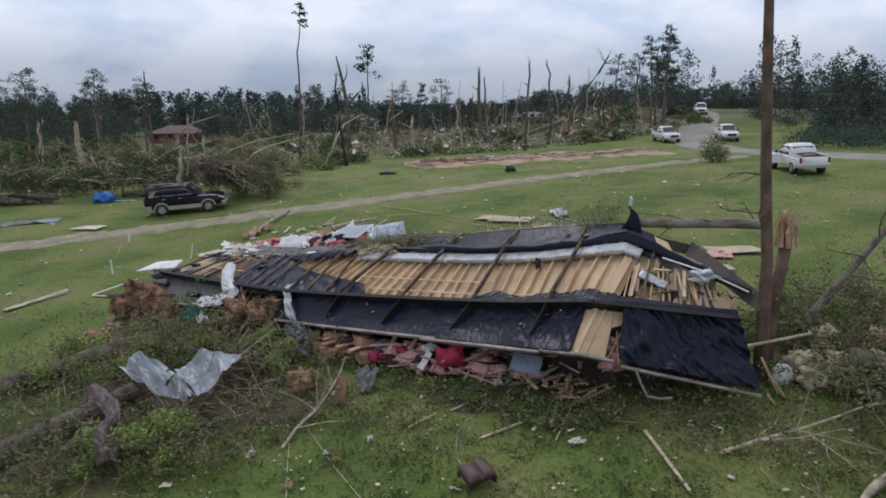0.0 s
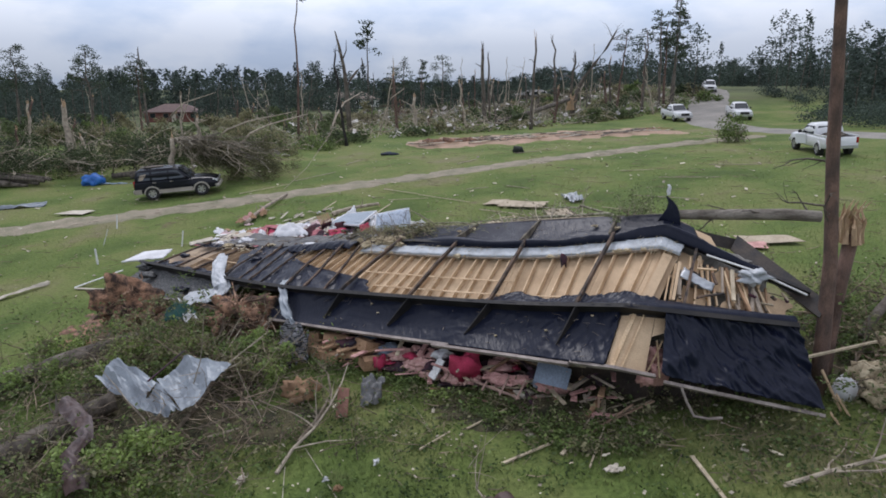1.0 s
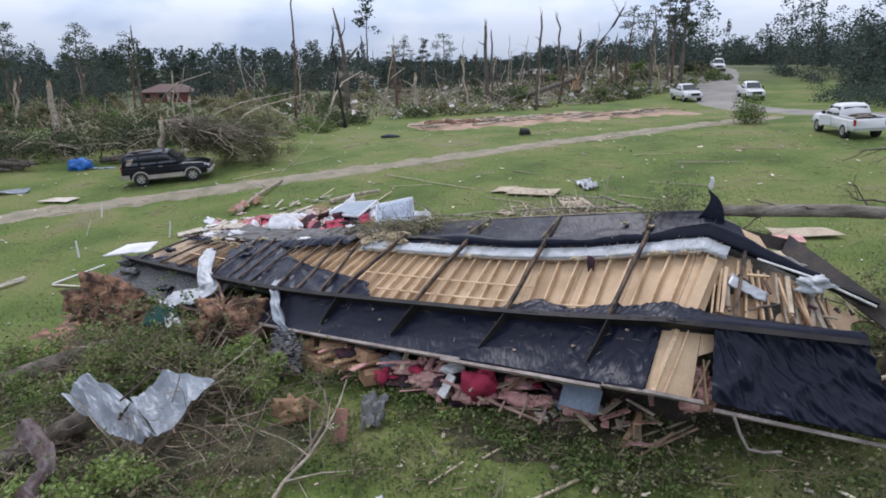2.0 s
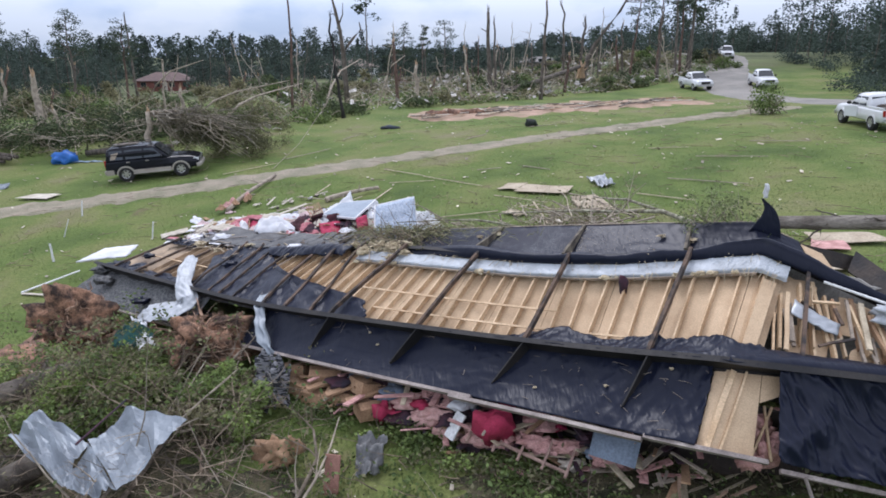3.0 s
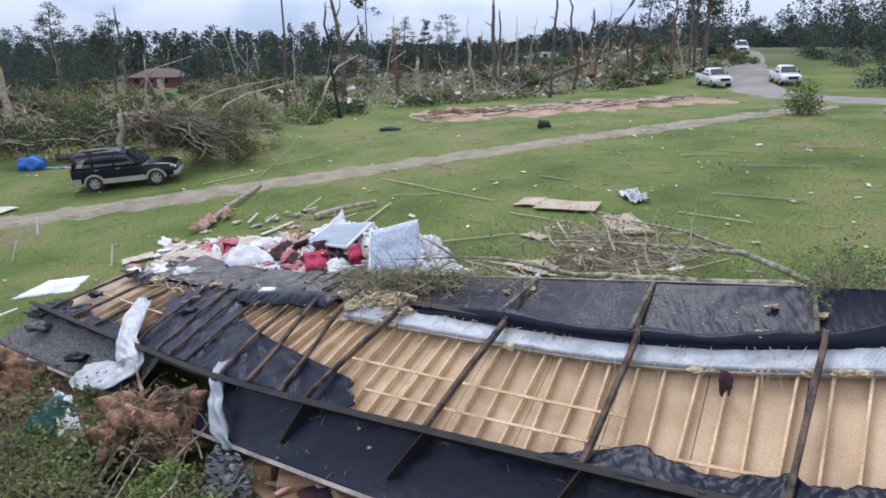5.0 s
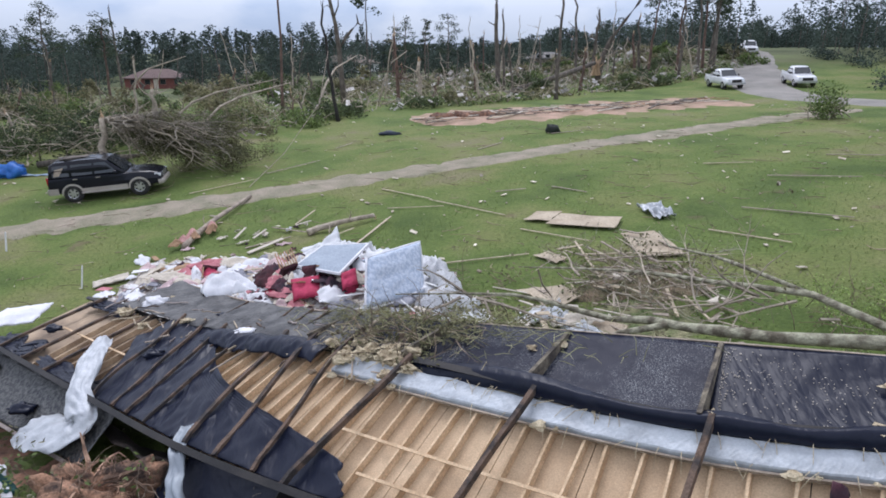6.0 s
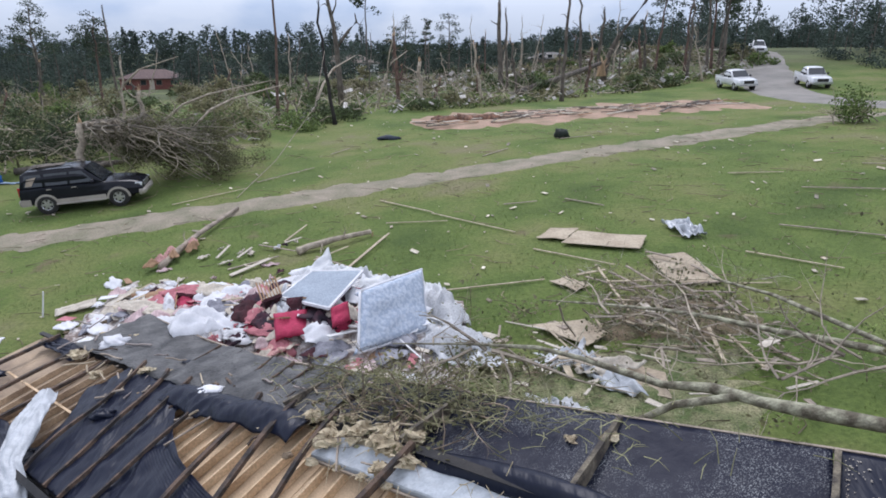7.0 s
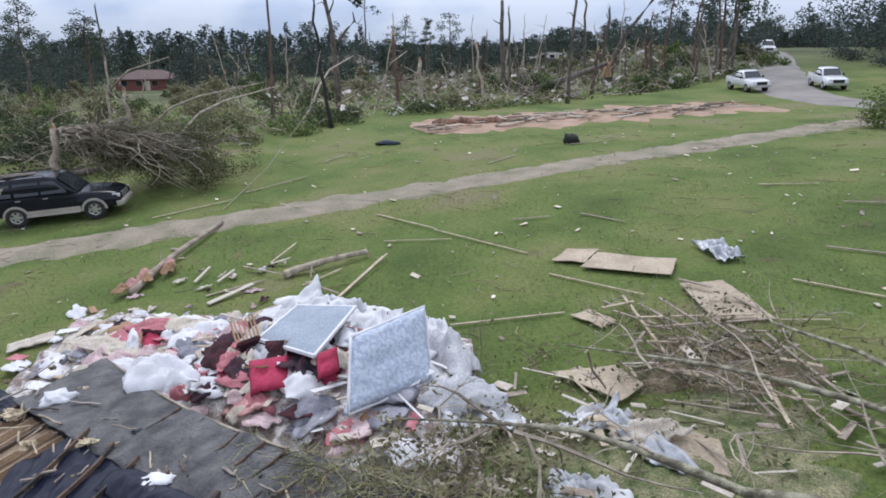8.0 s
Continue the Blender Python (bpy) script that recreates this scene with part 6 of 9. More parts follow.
tagged(part("fallen_branches", heap_stick, PALE_BARK), "torn branches sticking out of the felled crowns", "branches", kind="stuff")
for i in range(16):
    x = rs.uniform(-44, -29.5) if i % 4 else rs.uniform(-24.5, -22)
    y = edge_y(x) + rs.uniform(-0.3, 1.2)
    a = rs.uniform(-0.5, 0.5)
    l = rs.uniform(2, 5)
    d = Vector((math.cos(a), math.sin(a), rs.uniform(-0.05, 0.12))) * l / 2
    c = on(x, y, rs.uniform(0.15, 0.6))
    tagged(part("felled_log", Mesh().tube([c - d, c + Vector((0, 0, 0.06)), c + d], [0.2, 0.18, 0.13], 8), BARK, smooth=True), "felled grey log at the edge of the lawn", "log", "logs at the edge")

# withered crown of the tree snapped behind the suv
crown_leaf, crown_stick = Mesh(), Mesh()
rc = random.Random(9)
HINGE = on(-18.9, 47.95, 3.45)
part_limbs = []
for i in range(30):
    # limbs sweep from the break, out along the top, and bow down to the grass
    f = (i + rc.random()) / 30
    end = on(-17.6 + 6.2 * rc.random() ** 0.7, 48.2 + 5.2 * f, rc.uniform(0.2, 2.6))
    span = end - HINGE
    pts, sway = [], rc.gauss(0, 0.5)
    for k in range(9):
        u = k / 8
        p = HINGE + span * u
        p.z = HINGE.z + (end.z - HINGE.z) * u ** rc.uniform(1.6, 2.6) + 0.3 * math.sin(math.pi * u) * rc.uniform(-0.3, 1.0)
        p.y += sway * math.sin(math.pi * u)
        pts.append(p + Vector((rc.gauss(0, 0.16), rc.gauss(0, 0.2), rc.gauss(0, 0.12))) * min(1, u * 3))
    r = rc.uniform(0.025, 0.07)
    crown_stick.tube(pts, [r * (1 - 0.8 * k / 8) for k in range(9)], 5, False)
    part_limbs.append(pts)
    for k in (2, 3, 4, 5, 6, 7):
        a = rc.uniform(-2.2, 1.6)
        limb(crown_stick, pts[k], (math.cos(a), math.sin(a) - 0.3, rc.uniform(-0.7, 0.5)), rc.uniform(0.6, 2.0), r * rc.uniform(0.3, 0.7), rc, 1, 0.32, 4, None, 3)
for i in range(185):
    pts = rc.choice(part_limbs)
    k = rc.randint(3, 8)
    p = pts[k] + Vector((rc.gauss(0.15, 0.35), rc.uniform(0.05, 1.1), -rc.uniform(-0.15, 1.5)))
    p.z = max(p.z, ground_z(p.x, p.y) + 0.15)
    crown_leaf.leaves(p, (0.65, 0.6, 0.42), 200, rc, 0.085)
bare_limb = Mesh()
for i in range(30):
    end = on(-17.9 + 5.6 * rc.random(), 48.0 + 1.3 * rc.random(), rc.uniform(0.15, 2.2))
    pts, r = [], rc.uniform(0.035, 0.08)
    for k in range(9):
        u = k / 8
        p = HINGE.lerp(end, u)
        p.z = HINGE.z + (end.z - HINGE.z) * u ** 1.9 + 0.25 * math.sin(math.pi * u) * rc.uniform(-0.4, 1.0)
        pts.append(p + Vector((rc.gauss(0, 0.12), rc.gauss(-0.15, 0.15), rc.gauss(0, 0.12))) * min(1, u * 3))
    bare_limb.tube(pts, [r * (1 - 0.75 * k / 8) for k in range(9)], 6, False)
    for k in (3, 5, 6):
        limb(bare_limb, pts[k], (rc.gauss(0.6, 0.4), rc.gauss(-0.2, 0.3), rc.uniform(-0.7, 0.4)), rc.uniform(0.5, 1.4), r * 0.45, rc, 1, 0.3, 4, None, 2)
fallen = thing("fallen_treetop", "withered fallen tree crown behind the black suv", "fallen tree", at=pose(0, 0, 0))
part("foliage", crown_leaf, mat("withered oak leaves", (0.13, 0.125, 0.06), (0.07, 0.072, 0.036), scale=0.8, rough=0.85, bump=0, spread=0.6, thin=0.35), fallen)
tagged(part("tangle", crown_stick, mat("greyed crown limbs", (0.27, 0.235, 0.185), (0.13, 0.112, 0.09), scale=4, rough=0.9, bump=0.4, spread=0.4), fallen, "bare tangled branches"), kind="stuff")

tagged(part("stripped_tangle", bare_limb, mat("stripped pale limbs", (0.4, 0.34, 0.26), (0.2, 0.165, 0.125), scale=4, rough=0.9, bump=0.4, spread=0.3), fallen, "stripped pale limbs"), kind="stuff")

# far woods
woods, trunks = Mesh(), Mesh()
rw = random.Random(21)


def far_tree(x, y, h, wide, count, leaf=0.6, low=0.12):
    """A woodland tree: stem, and a ragged crown of clumps of leaves."""
    z = ground_z(x, y)
    trunks.tube([(x, y, z - 0.2), (x + rw.gauss(0, 0.2), y, z + h * 0.5), (x, y, z + h * 0.85)], [0.08, 0.07, 0.03], 4, False)
    conifer = rw.random() < 0.2
    for k in range(12):
        f = (k + 0.5) / 12
        r = wide * ((1.1 - f) if conifer else math.sin(math.pi * (0.2 + 0.72 * f)) ** 0.6)
        c = (x + rw.gauss(0, 0.38) * r, y + rw.gauss(0, 0.35) * r, z + h * (low + (0.97 - low) * f))
        woods.leaves(c, (r * 0.8 * rw.uniform(0.7, 1.2), r * 0.7, h * 0.09), count // 12, rw, leaf)


def wood_height(x):
    return 13.5 if x < -25 else (8.2 if x < 0 else 6.8)


keep = rw.getstate()
for i in range(150):
    x = -190 + 330 * (i + rw.random()) / 150
    y = 256 + 16 * rw.random()
    top = float(np.interp(x, [-165, -140, -106, -65, -39, 0, 45, 90], [9.5, 10.2, 14.6, 15.2, 10.8, 9.4, 10, 11]))
    far_tree(x, y, max(2.5, top - ground_z(x, y)) * rw.uniform(0.85, 1.05), 4.2, 240, 1.1, 0.0)
rw.setstate(keep)
for i in range(190):
    x = -185 + 375 * (i + rw.random()) / 190
    far_tree(x, 205 + 40 * rw.random() + 0.05 * abs(x), wood_height(x) * rw.uniform(0.75, 1.15), rw.uniform(2.6, 4.6), 840, 0.52, 0.03)
for i in range(220):
    x, y = -150 + 310 * (i + rw.random()) / 220, 150 + 45 * rw.random()
    if y < 176 and abs(x + 0.42 * (y - 4)) < 8:
        continue
    far_tree(x, y, rw.uniform(3.0, 8), rw.uniform(2.2, 4.0), 500, 0.4, 0.0)
for i in range(80):
    x, y = rw.uniform(-120, -50), 108 + 50 * rw.random()
    if abs(x + 0.42 * (y - 4)) < 9:
        continue
    far_tree(x, y, rw.uniform(4.5, 10), rw.uniform(1.8, 3.2), 700, 0.3, 0.04)
for i in range(130):
    x, y = rw.uniform(46, 125), rw.uniform(58, 165)
    if x < 58 and y > 92:
        x += 15
    far_tree(x, y, rw.uniform(5.5, 11), rw.uniform(2.2, 3.6), 480, 0.4, 0.03)
for x, y, h in ((38.5, 108, 11), (39.5, 113, 10), (53, 104, 12.5), (54, 110, 12), (56, 118, 13), (37, 120, 9), (36, 130, 10), (58, 100, 11), (40, 128, 9), (44, 140, 10), (49, 148, 9)):
    far_tree(x, y, h, 2.6, 480, 0.4)
for i in range(34):
    x, y = rw.uniform(-60, 34), rw.uniform(88, 165)
    snag(x, y, rw.uniform(3.5, 10), rw.uniform(0.07, 0.14), 300 + i, (rw.gauss(0, 1.0), 0), rw.randint(2, 6), rw.choice((BARK, PALE_BARK)), "bare standing snag among the broken trees", False, 1.6, "bare snags")
tagged(part("woodland_crowns", woods, FAR_LEAF), "dark line of woodland on the horizon", "woods", kind="stuff")
tagged(part("woodland_trunks", trunks, BARK), "trunks of the far woodland", "woods", kind="stuff")
# green bush by the road end of the drive, and storm heap over the road
bush = thing("roadside_bush", "dark green bush with snapped twigs beside the drive", "bush", at=pose(0, 0, 0))
part("foliage", Mesh().leaves(on(22.0, 54.3, 1.1), (1.2, 1.1, 1.2), 900, rw, 0.16).leaves(on(22.2, 54.3, 0.6), (1.4, 1.2, 0.7), 500, rw, 0.16), LEAF, bush)
bm = Mesh()
for k in range(9):
    limb(bm, on(22 + rw.gauss(0, 0.6), 54.2, 0), (rw.gauss(0, 0.5), rw.gauss(0, 0.5), 1), 2.2, 0.035, rw, 1)
tagged(part("twig_tangle", bm, PALE_BARK, bush), kind="stuff")
over = Mesh()
for k in range(230):
    x, y = rw.uniform(40, 70), rw.uniform(58, 112)
    if x < 50 and y > 85:
        continue
    over.leaves(on(x, y, rw.uniform(0.2, 1.5)), (1.5, 1.4, 0.8), 150, rw, 0.24)
for k in range(150):
    x = rw.uniform(37, 60)
    over.leaves(on(x, 62 - 0.9 * (x - 40) + rw.uniform(-2, 9), rw.uniform(0.3, 1.8)), (1.3, 1.2, 0.8), 140, rw, 0.15)
tagged(part("verge_foliage", over, FAR_LEAF), "felled dark foliage beyond the road", "felled trees", kind="stuff")

# ---- near trees by the home's broken end ----
GREY_BARK = mat("greyish branch bark", (0.36, 0.35, 0.25), (0.115, 0.1, 0.07), scale=5, detail=9, rough=0.95, bump=0.8, bump_scale=18, spread=0.15)
rn = random.Random(14)
t1 = thing("standing_trunk", "reddish bare pine trunk standing beside the wreck", "tree", at=Matrix.Translation(on(8.3, 16.35)))
me = Mesh().tube([(0.05, 0, -0.3), (0, 0, 1.2), (-0.06, 0.05, 3.2), (-0.3, 0.1, 5.5), (-0.55, 0.1, 8.5), (-0.8, 0.2, 12.5)], [0.2, 0.17, 0.145, 0.135, 0.12, 0.09], 12)
part("trunk", me, RED_BARK, t1, smooth=True)
for h, w in ((4.4, (-1, 0.2, 0.3)), (4.0, (-0.8, -0.3, 0.5)), (5.3, (-0.9, 0.3, 0.2))):
    me = Mesh()
    limb(me, (-0.2, 0.05, h), w, 1.5, 0.03, rn, 2, 0.3, 4, None, 3)
    part("dead_branch", me, BARK, t1)
t2 = thing("splintered_trunk", "snapped trunk with long raw splinters beside the wreck", "tree", at=Matrix.Translation(on(8.85, 16.9)))
part("trunk", Mesh().tube([(-0.25, -0.2, -0.3), (-0.15, -0.1, 1.0), (0, 0, 2.4), (0.1, 0, 3.55)], [0.2, 0.17, 0.15, 0.155], 12), RED_BARK, t2, smooth=True)
me = Mesh()
shards(me, (0.1, 0, 3.5), 0.26, 1.0, rn, 30)
tagged(part("splintered_top", me, SPLINTER, t2, "long raw orange splinters"), kind="stuff")
HUNG_BARK = mat("weathered pale bark", (0.28, 0.25, 0.21), (0.13, 0.11, 0.09), scale=4, rough=0.95, bump=0.9, bump_scale=16, stretch=(0.3, 1, 1))
hung = thing("hung_log", "fallen grey trunk resting on the wreck's corner", "log", at=pose(0, 0, 0))
part("trunk", Mesh().tube([(9.45, 19.1, 4.56), (8.6, 19.2, 4.6), (7.2, 19.3, 4.58), (5.7, 19.4, 4.56)], [0.15, 0.16, 0.15, 0.13], 10), HUNG_BARK, hung, smooth=True)
for x in (9.2, 8.0, 7.3, 6.8):
    me = Mesh()
    limb(me, (x, 19.2, 4.6), (rn.gauss(0, 0.5), 0.2, rn.choice((-0.6, 0.8, 1.0))), 0.8, 0.03, rn, 1)
    part("stub", me, BARK, hung)
tip_leaf, tip_twig = Mesh(), Mesh()
rh = random.Random(77)
for k in range(24):
    c = Vector((rh.uniform(4.4, 5.75), 19.6 + 0.3 * rh.random(), 4.35))
    w = Vector((rh.gauss(-0.2, 0.6), rh.gauss(0.1, 0.3), 1)).normalized()
    ends = []
    limb(tip_twig, c, w, rh.uniform(0.5, 1.0), 0.012, rh, 1, 0.3, 4, ends, 3)
    for p in ends:
        tip_leaf.leaves(p, (0.13, 0.11, 0.1), 8, rh, 0.055)
part("foliage", tip_leaf, mat("limp sage leaves", (0.24, 0.28, 0.13), (0.12, 0.155, 0.06), scale=3, rough=0.75, bump=0, spread=0.5, thin=0.4), hung, "limp green leaves")
tagged(part("twig_tangle", tip_twig, PALE_BARK, hung), kind="stuff")
low = thing("fallen_tree", "fallen pale tree with bare branches behind the wreck", "fallen tree", at=pose(0, 0, 0))
part("trunk", Mesh().tube([(6.6, 21.3, 2.3), (6.35, 21.6, 2.9), (5.95, 21.9, 3.45), (5.2, 22.0, 3.68), (3.75, 22.35, 3.62), (3.2, 22.85, 3.5), (2.83, 23.35, 3.35), (2.45, 24.0, 3.2), (1.85, 24.3, 3.1), (1.4, 24.8, 3.05), (0.85, 25.15, 3.1), (0.2, 25.55, 3.1), (-0.9, 25.9, 3.0), (-2.2, 26.25, 2.85)], [0.105, 0.12, 0.1, 0.115, 0.088, 0.1, 0.076, 0.08, 0.056, 0.056, 0.04, 0.036, 0.022, 0.012], 10), GREY_BARK, low, smooth=True)
part("fork", Mesh().tube([(5.95, 21.95, 3.5), (5.7, 22.3, 3.66), (5.42, 22.65, 3.75), (5.1, 23.8, 3.75), (4.6, 24.9, 3.5), (4.2, 25.7, 3.3), (3.6, 26.9, 3.05), (3.0, 27.9, 2.8), (1.9, 29.0, 2.5), (0.9, 30.0, 2.2)], [0.07, 0.068, 0.064, 0.06, 0.055, 0.05, 0.044, 0.036, 0.025, 0.012], 8), GREY_BARK, low, smooth=True)
part("fork", Mesh().tube([(5.1, 23.8, 3.75), (4.6, 25.6, 3.7), (4.9, 27.4, 3.3), (4.5, 29.2, 3.0), (4.8, 31.0, 2.9)], [0.042, 0.04, 0.034, 0.024, 0.01], 8), GREY_BARK, low, smooth=True)
part("fork", Mesh().tube([(2.7, 23.6, 3.3), (1.9, 23.9, 3.0), (1.3, 24.0, 2.6), (0.9, 24.2, 2.0), (0.5, 24.6, 1.2)], [0.06, 0.056, 0.05, 0.045, 0.04], 8), GREY_BARK, low, smooth=True)
me, tips = Mesh(), []
for k in range(26):
    f = rn.random()
    c = Vector((6.0, 22.6, 3.7)).lerp(Vector((-1.5, 26.2, 2.85)), f) if k % 2 else Vector((5.1, 23.8, 3.6)).lerp(Vector((1.0, 29.8, 2.2)), f)
    limb(me, c, (rn.gauss(-0.2, 0.8), 0.7 + rn.gauss(0, 0.5), rn.uniform(-0.6, 0.25)), rn.uniform(1.0, 3.0), rn.uniform(0.015, 0.04), rn, 1, 0.22, 4, tips, 4)
for k in range(9):
    c = Vector((6, 26.2, 2.0)).lerp(Vector((3, 30.2, 2.0)), rn.random())
    limb(me, c, (rn.gauss(0, 0.8), rn.gauss(0, 0.8), rn.uniform(-0.3, 0.5)), rn.uniform(1.0, 2.4), rn.uniform(0.015, 0.03), rn, 1, 0.22, 4, tips, 3)
tagged(part("tangle", me, PALE_BARK, low, "bare twisted branches"), kind="stuff")
me = Mesh()
for p in tips[::3]:
    if rn.random() < 0.5:
        me.leaves(p, (0.3, 0.3, 0.2), 10, rn, 0.08)
part("leaves", me, DRY_LEAF, low, "few withered leaves")
lean = thing("leaning_limb", "grey limb leaning up from the debris", "branch", at=pose(0, 0, 0))
part("trunk", Mesh().tube([on(9.9, 17.4, 0.7), (10.3, 17.7, 2.3), (11.3, 18.2, 3.1), (13.2, 19.2, 4.6), (15, 20, 5.8)], [0.13, 0.12, 0.11, 0.09, 0.06], 9), BARK, lean, smooth=True)
me = Mesh()
for k in range(7):
    limb(me, Vector((10.3, 17.7, 2.3)).lerp(Vector((13, 19, 4.5)), rn.random()), (rn.gauss(0, 0.6), -0.3, rn.gauss(0.1, 0.5)), 1.6, 0.03, rn, 1)
tagged(part("tangle", me, BARK, lean), kind="stuff")

# ---- spilled household heap behind the home ----
rp = random.Random(33)


def cloth(name, corners, material, label, category, fold=0.12, seed=1.0, n=22, thick=0.012, group=""):
    """A crumpled sheet hung between four corners, in order."""
    a, b, c, d = (Vector(p) for p in corners)

    def f(u, v):
        p = a.lerp(b, u).lerp(d.lerp(c, u), v)
        q = Vector((u * 4, v * 4, seed))
        ragged = 0.08 * noise.noise(Vector((u * 3, v * 3, seed + 2)))
        return p + Vector((ragged, ragged, fold * (noise.noise(q) + 0.4 * noise.noise(q * 2.1) + 0.12 * noise.noise(q * 4))))
    return tagged(part(name, Mesh().sheet(f, n, n, thick), material, smooth=True), label, category, group)


QUILT = mat("quilted pale blue ticking", (0.37, 0.43, 0.53), (0.5, 0.55, 0.63), scale=12, detail=1, rough=0.9, bump=0.5, bump_scale=9, contrast=0.1, fine=30, fine_amount=0.12)
TL, TR, BL, BR = Vector((-3.23, 29.44, 2.60)), Vector((-1.92, 30.95, 2.60)), Vector((-3.18, 28.44, 1.58)), Vector((-1.77, 29.96, 1.43))


def slab(tl, tr, br, bl, thick, n=10, soft=0.03):
    """A padded slab with rounded edges."""
    nr = (bl - tl).cross(tr - tl).normalized()
    if nr.z < 0:
        nr = -nr

    def f(u, v):
        p = tl.lerp(tr, u).lerp(bl.lerp(br, u), v)
        edge = min(u, 1 - u, v, 1 - v)
        return p + nr * (thick * (1 - 0.5 * max(0, 1 - edge * 12) ** 2) + soft * noise.noise(Vector((u * 5, v * 5, 1))))
    def g(u, v):
        return f(u, 1 - v)
    return Mesh().sheet(g, n, n, thick)


def heap_z(x, y):
    """Height of the rubbish mound."""
    v = (y - 32.2 + 0.34 * (x + 8)) / 5.6 + 0.5
    h = (1.0 * math.exp(-((x + 4.4) / 3.0) ** 2) + 0.3 * math.exp(-((x + 8.6) / 2.4) ** 2) + 0.14) * max(0.0, math.sin(math.pi * min(max(v, 0), 1))) ** 0.7
    return ground_z(x, y) + h - 0.08


def rumple(name, centre, rx, ry, material, label, category, seed, swell=0.14, turn=0.0, group="", n=18, tilt=(0.0, 0.0)):
    """A round-edged cloth lying in soft folds, its rim sunk on what is below."""
    ca, sa = math.cos(turn), math.sin(turn)

    def f(u, v):
        a, b = 2 * u - 1, 2 * v - 1
        x, y = a * math.sqrt(1 - b * b / 2), b * math.sqrt(1 - a * a / 2)
        r = math.hypot(x, y)
        k = 1 + 0.55 * noise.noise(Vector((x * 1.3, y * 1.3, seed))) * r
        folds = 1 - 2 * abs(noise.noise(Vector((x * 1.1, y * 2.6, seed + 4))))
        fine = 1 - 2 * abs(noise.noise(Vector((x * 3.3, y * 4.4, seed + 9))))
        z = swell * (0.9 * (1 - r * r) + 0.65 * folds * (1 - 0.4 * r) + 0.25 * fine) - 0.45 * swell
        X, Y = x * k * rx, y * k * ry
        return X * ca - Y * sa, X * sa + Y * ca, z + X * tilt[0] + Y * tilt[1]
    return tagged(part(name, Mesh().sheet(f, n, n, 0.012), material, smooth=True, at=Matrix.Translation(centre)), label, category, group)


def soft_slab(name, tl, tr, br, bl, thick, material, label, category, group=""):
    return tagged(part(name, slab(Vector(tl), Vector(tr), Vector(br), Vector(bl), thick, 10, 0.05), material, smooth=True), label, category, group)


matt = thing("mattress", "pale blue quilted mattress leaning on the debris heap", "mattress", at=pose(0, 0, 0))
part("padding", slab(TL, TR, BR, BL, 0.22, 16, 0.05), QUILT, matt, smooth=True)
nrm = (BL - TL).cross(TR - TL).normalized()
nrm = nrm if nrm.z > 0 else -nrm
rim = [p + nrm * 0.1 for p in (TL, TR, BR, BL, TL)]
part("piping", Mesh().tube([p.lerp(q, k / 6) for p, q in zip(rim, rim[1:]) for k in range(6)] + [rim[-1]], [0.035] * 25, 6), WHITE_CLOTH, matt, "pale edge piping", True)
a, b, c, d = Vector((-5.31, 30.75, 1.98)), Vector((-4.82, 32.3, 2.1)), Vector((-3.37, 31.53, 2.38)), Vector((-3.93, 29.69, 2.11))
fp = thing("framed_panel", "slate blue padded panel with a white frame on the heap", "panel", at=pose(0, 0, 0))
part("padding", slab(b, c, d, a, 0.08, 8, 0.01), SLATE, fp)
for p, q in ((a, b), (b, c), (c, d), (d, a)):
    part("frame_bar", Mesh().box(((q - p).length + 0.03, 0.06, 0.07), frame_of((p + q) / 2 + Vector((0, 0, 0.015)), q - p)), WHITE_CLOTH, fp, "white edge frame")
SHEET = mat("translucent pale sheet", (0.68, 0.69, 0.7), (0.54, 0.55, 0.57), scale=2, rough=0.5, bump=0.2, thin=0.3)
ROSE = mat("faded rose cloth", (0.5, 0.2, 0.22), (0.4, 0.14, 0.16), rough=0.9, bump=0.4)
MAROON = mat("dark maroon cloth", (0.07, 0.018, 0.025), (0.035, 0.012, 0.016), rough=0.95, bump=0.4, spread=0.3)
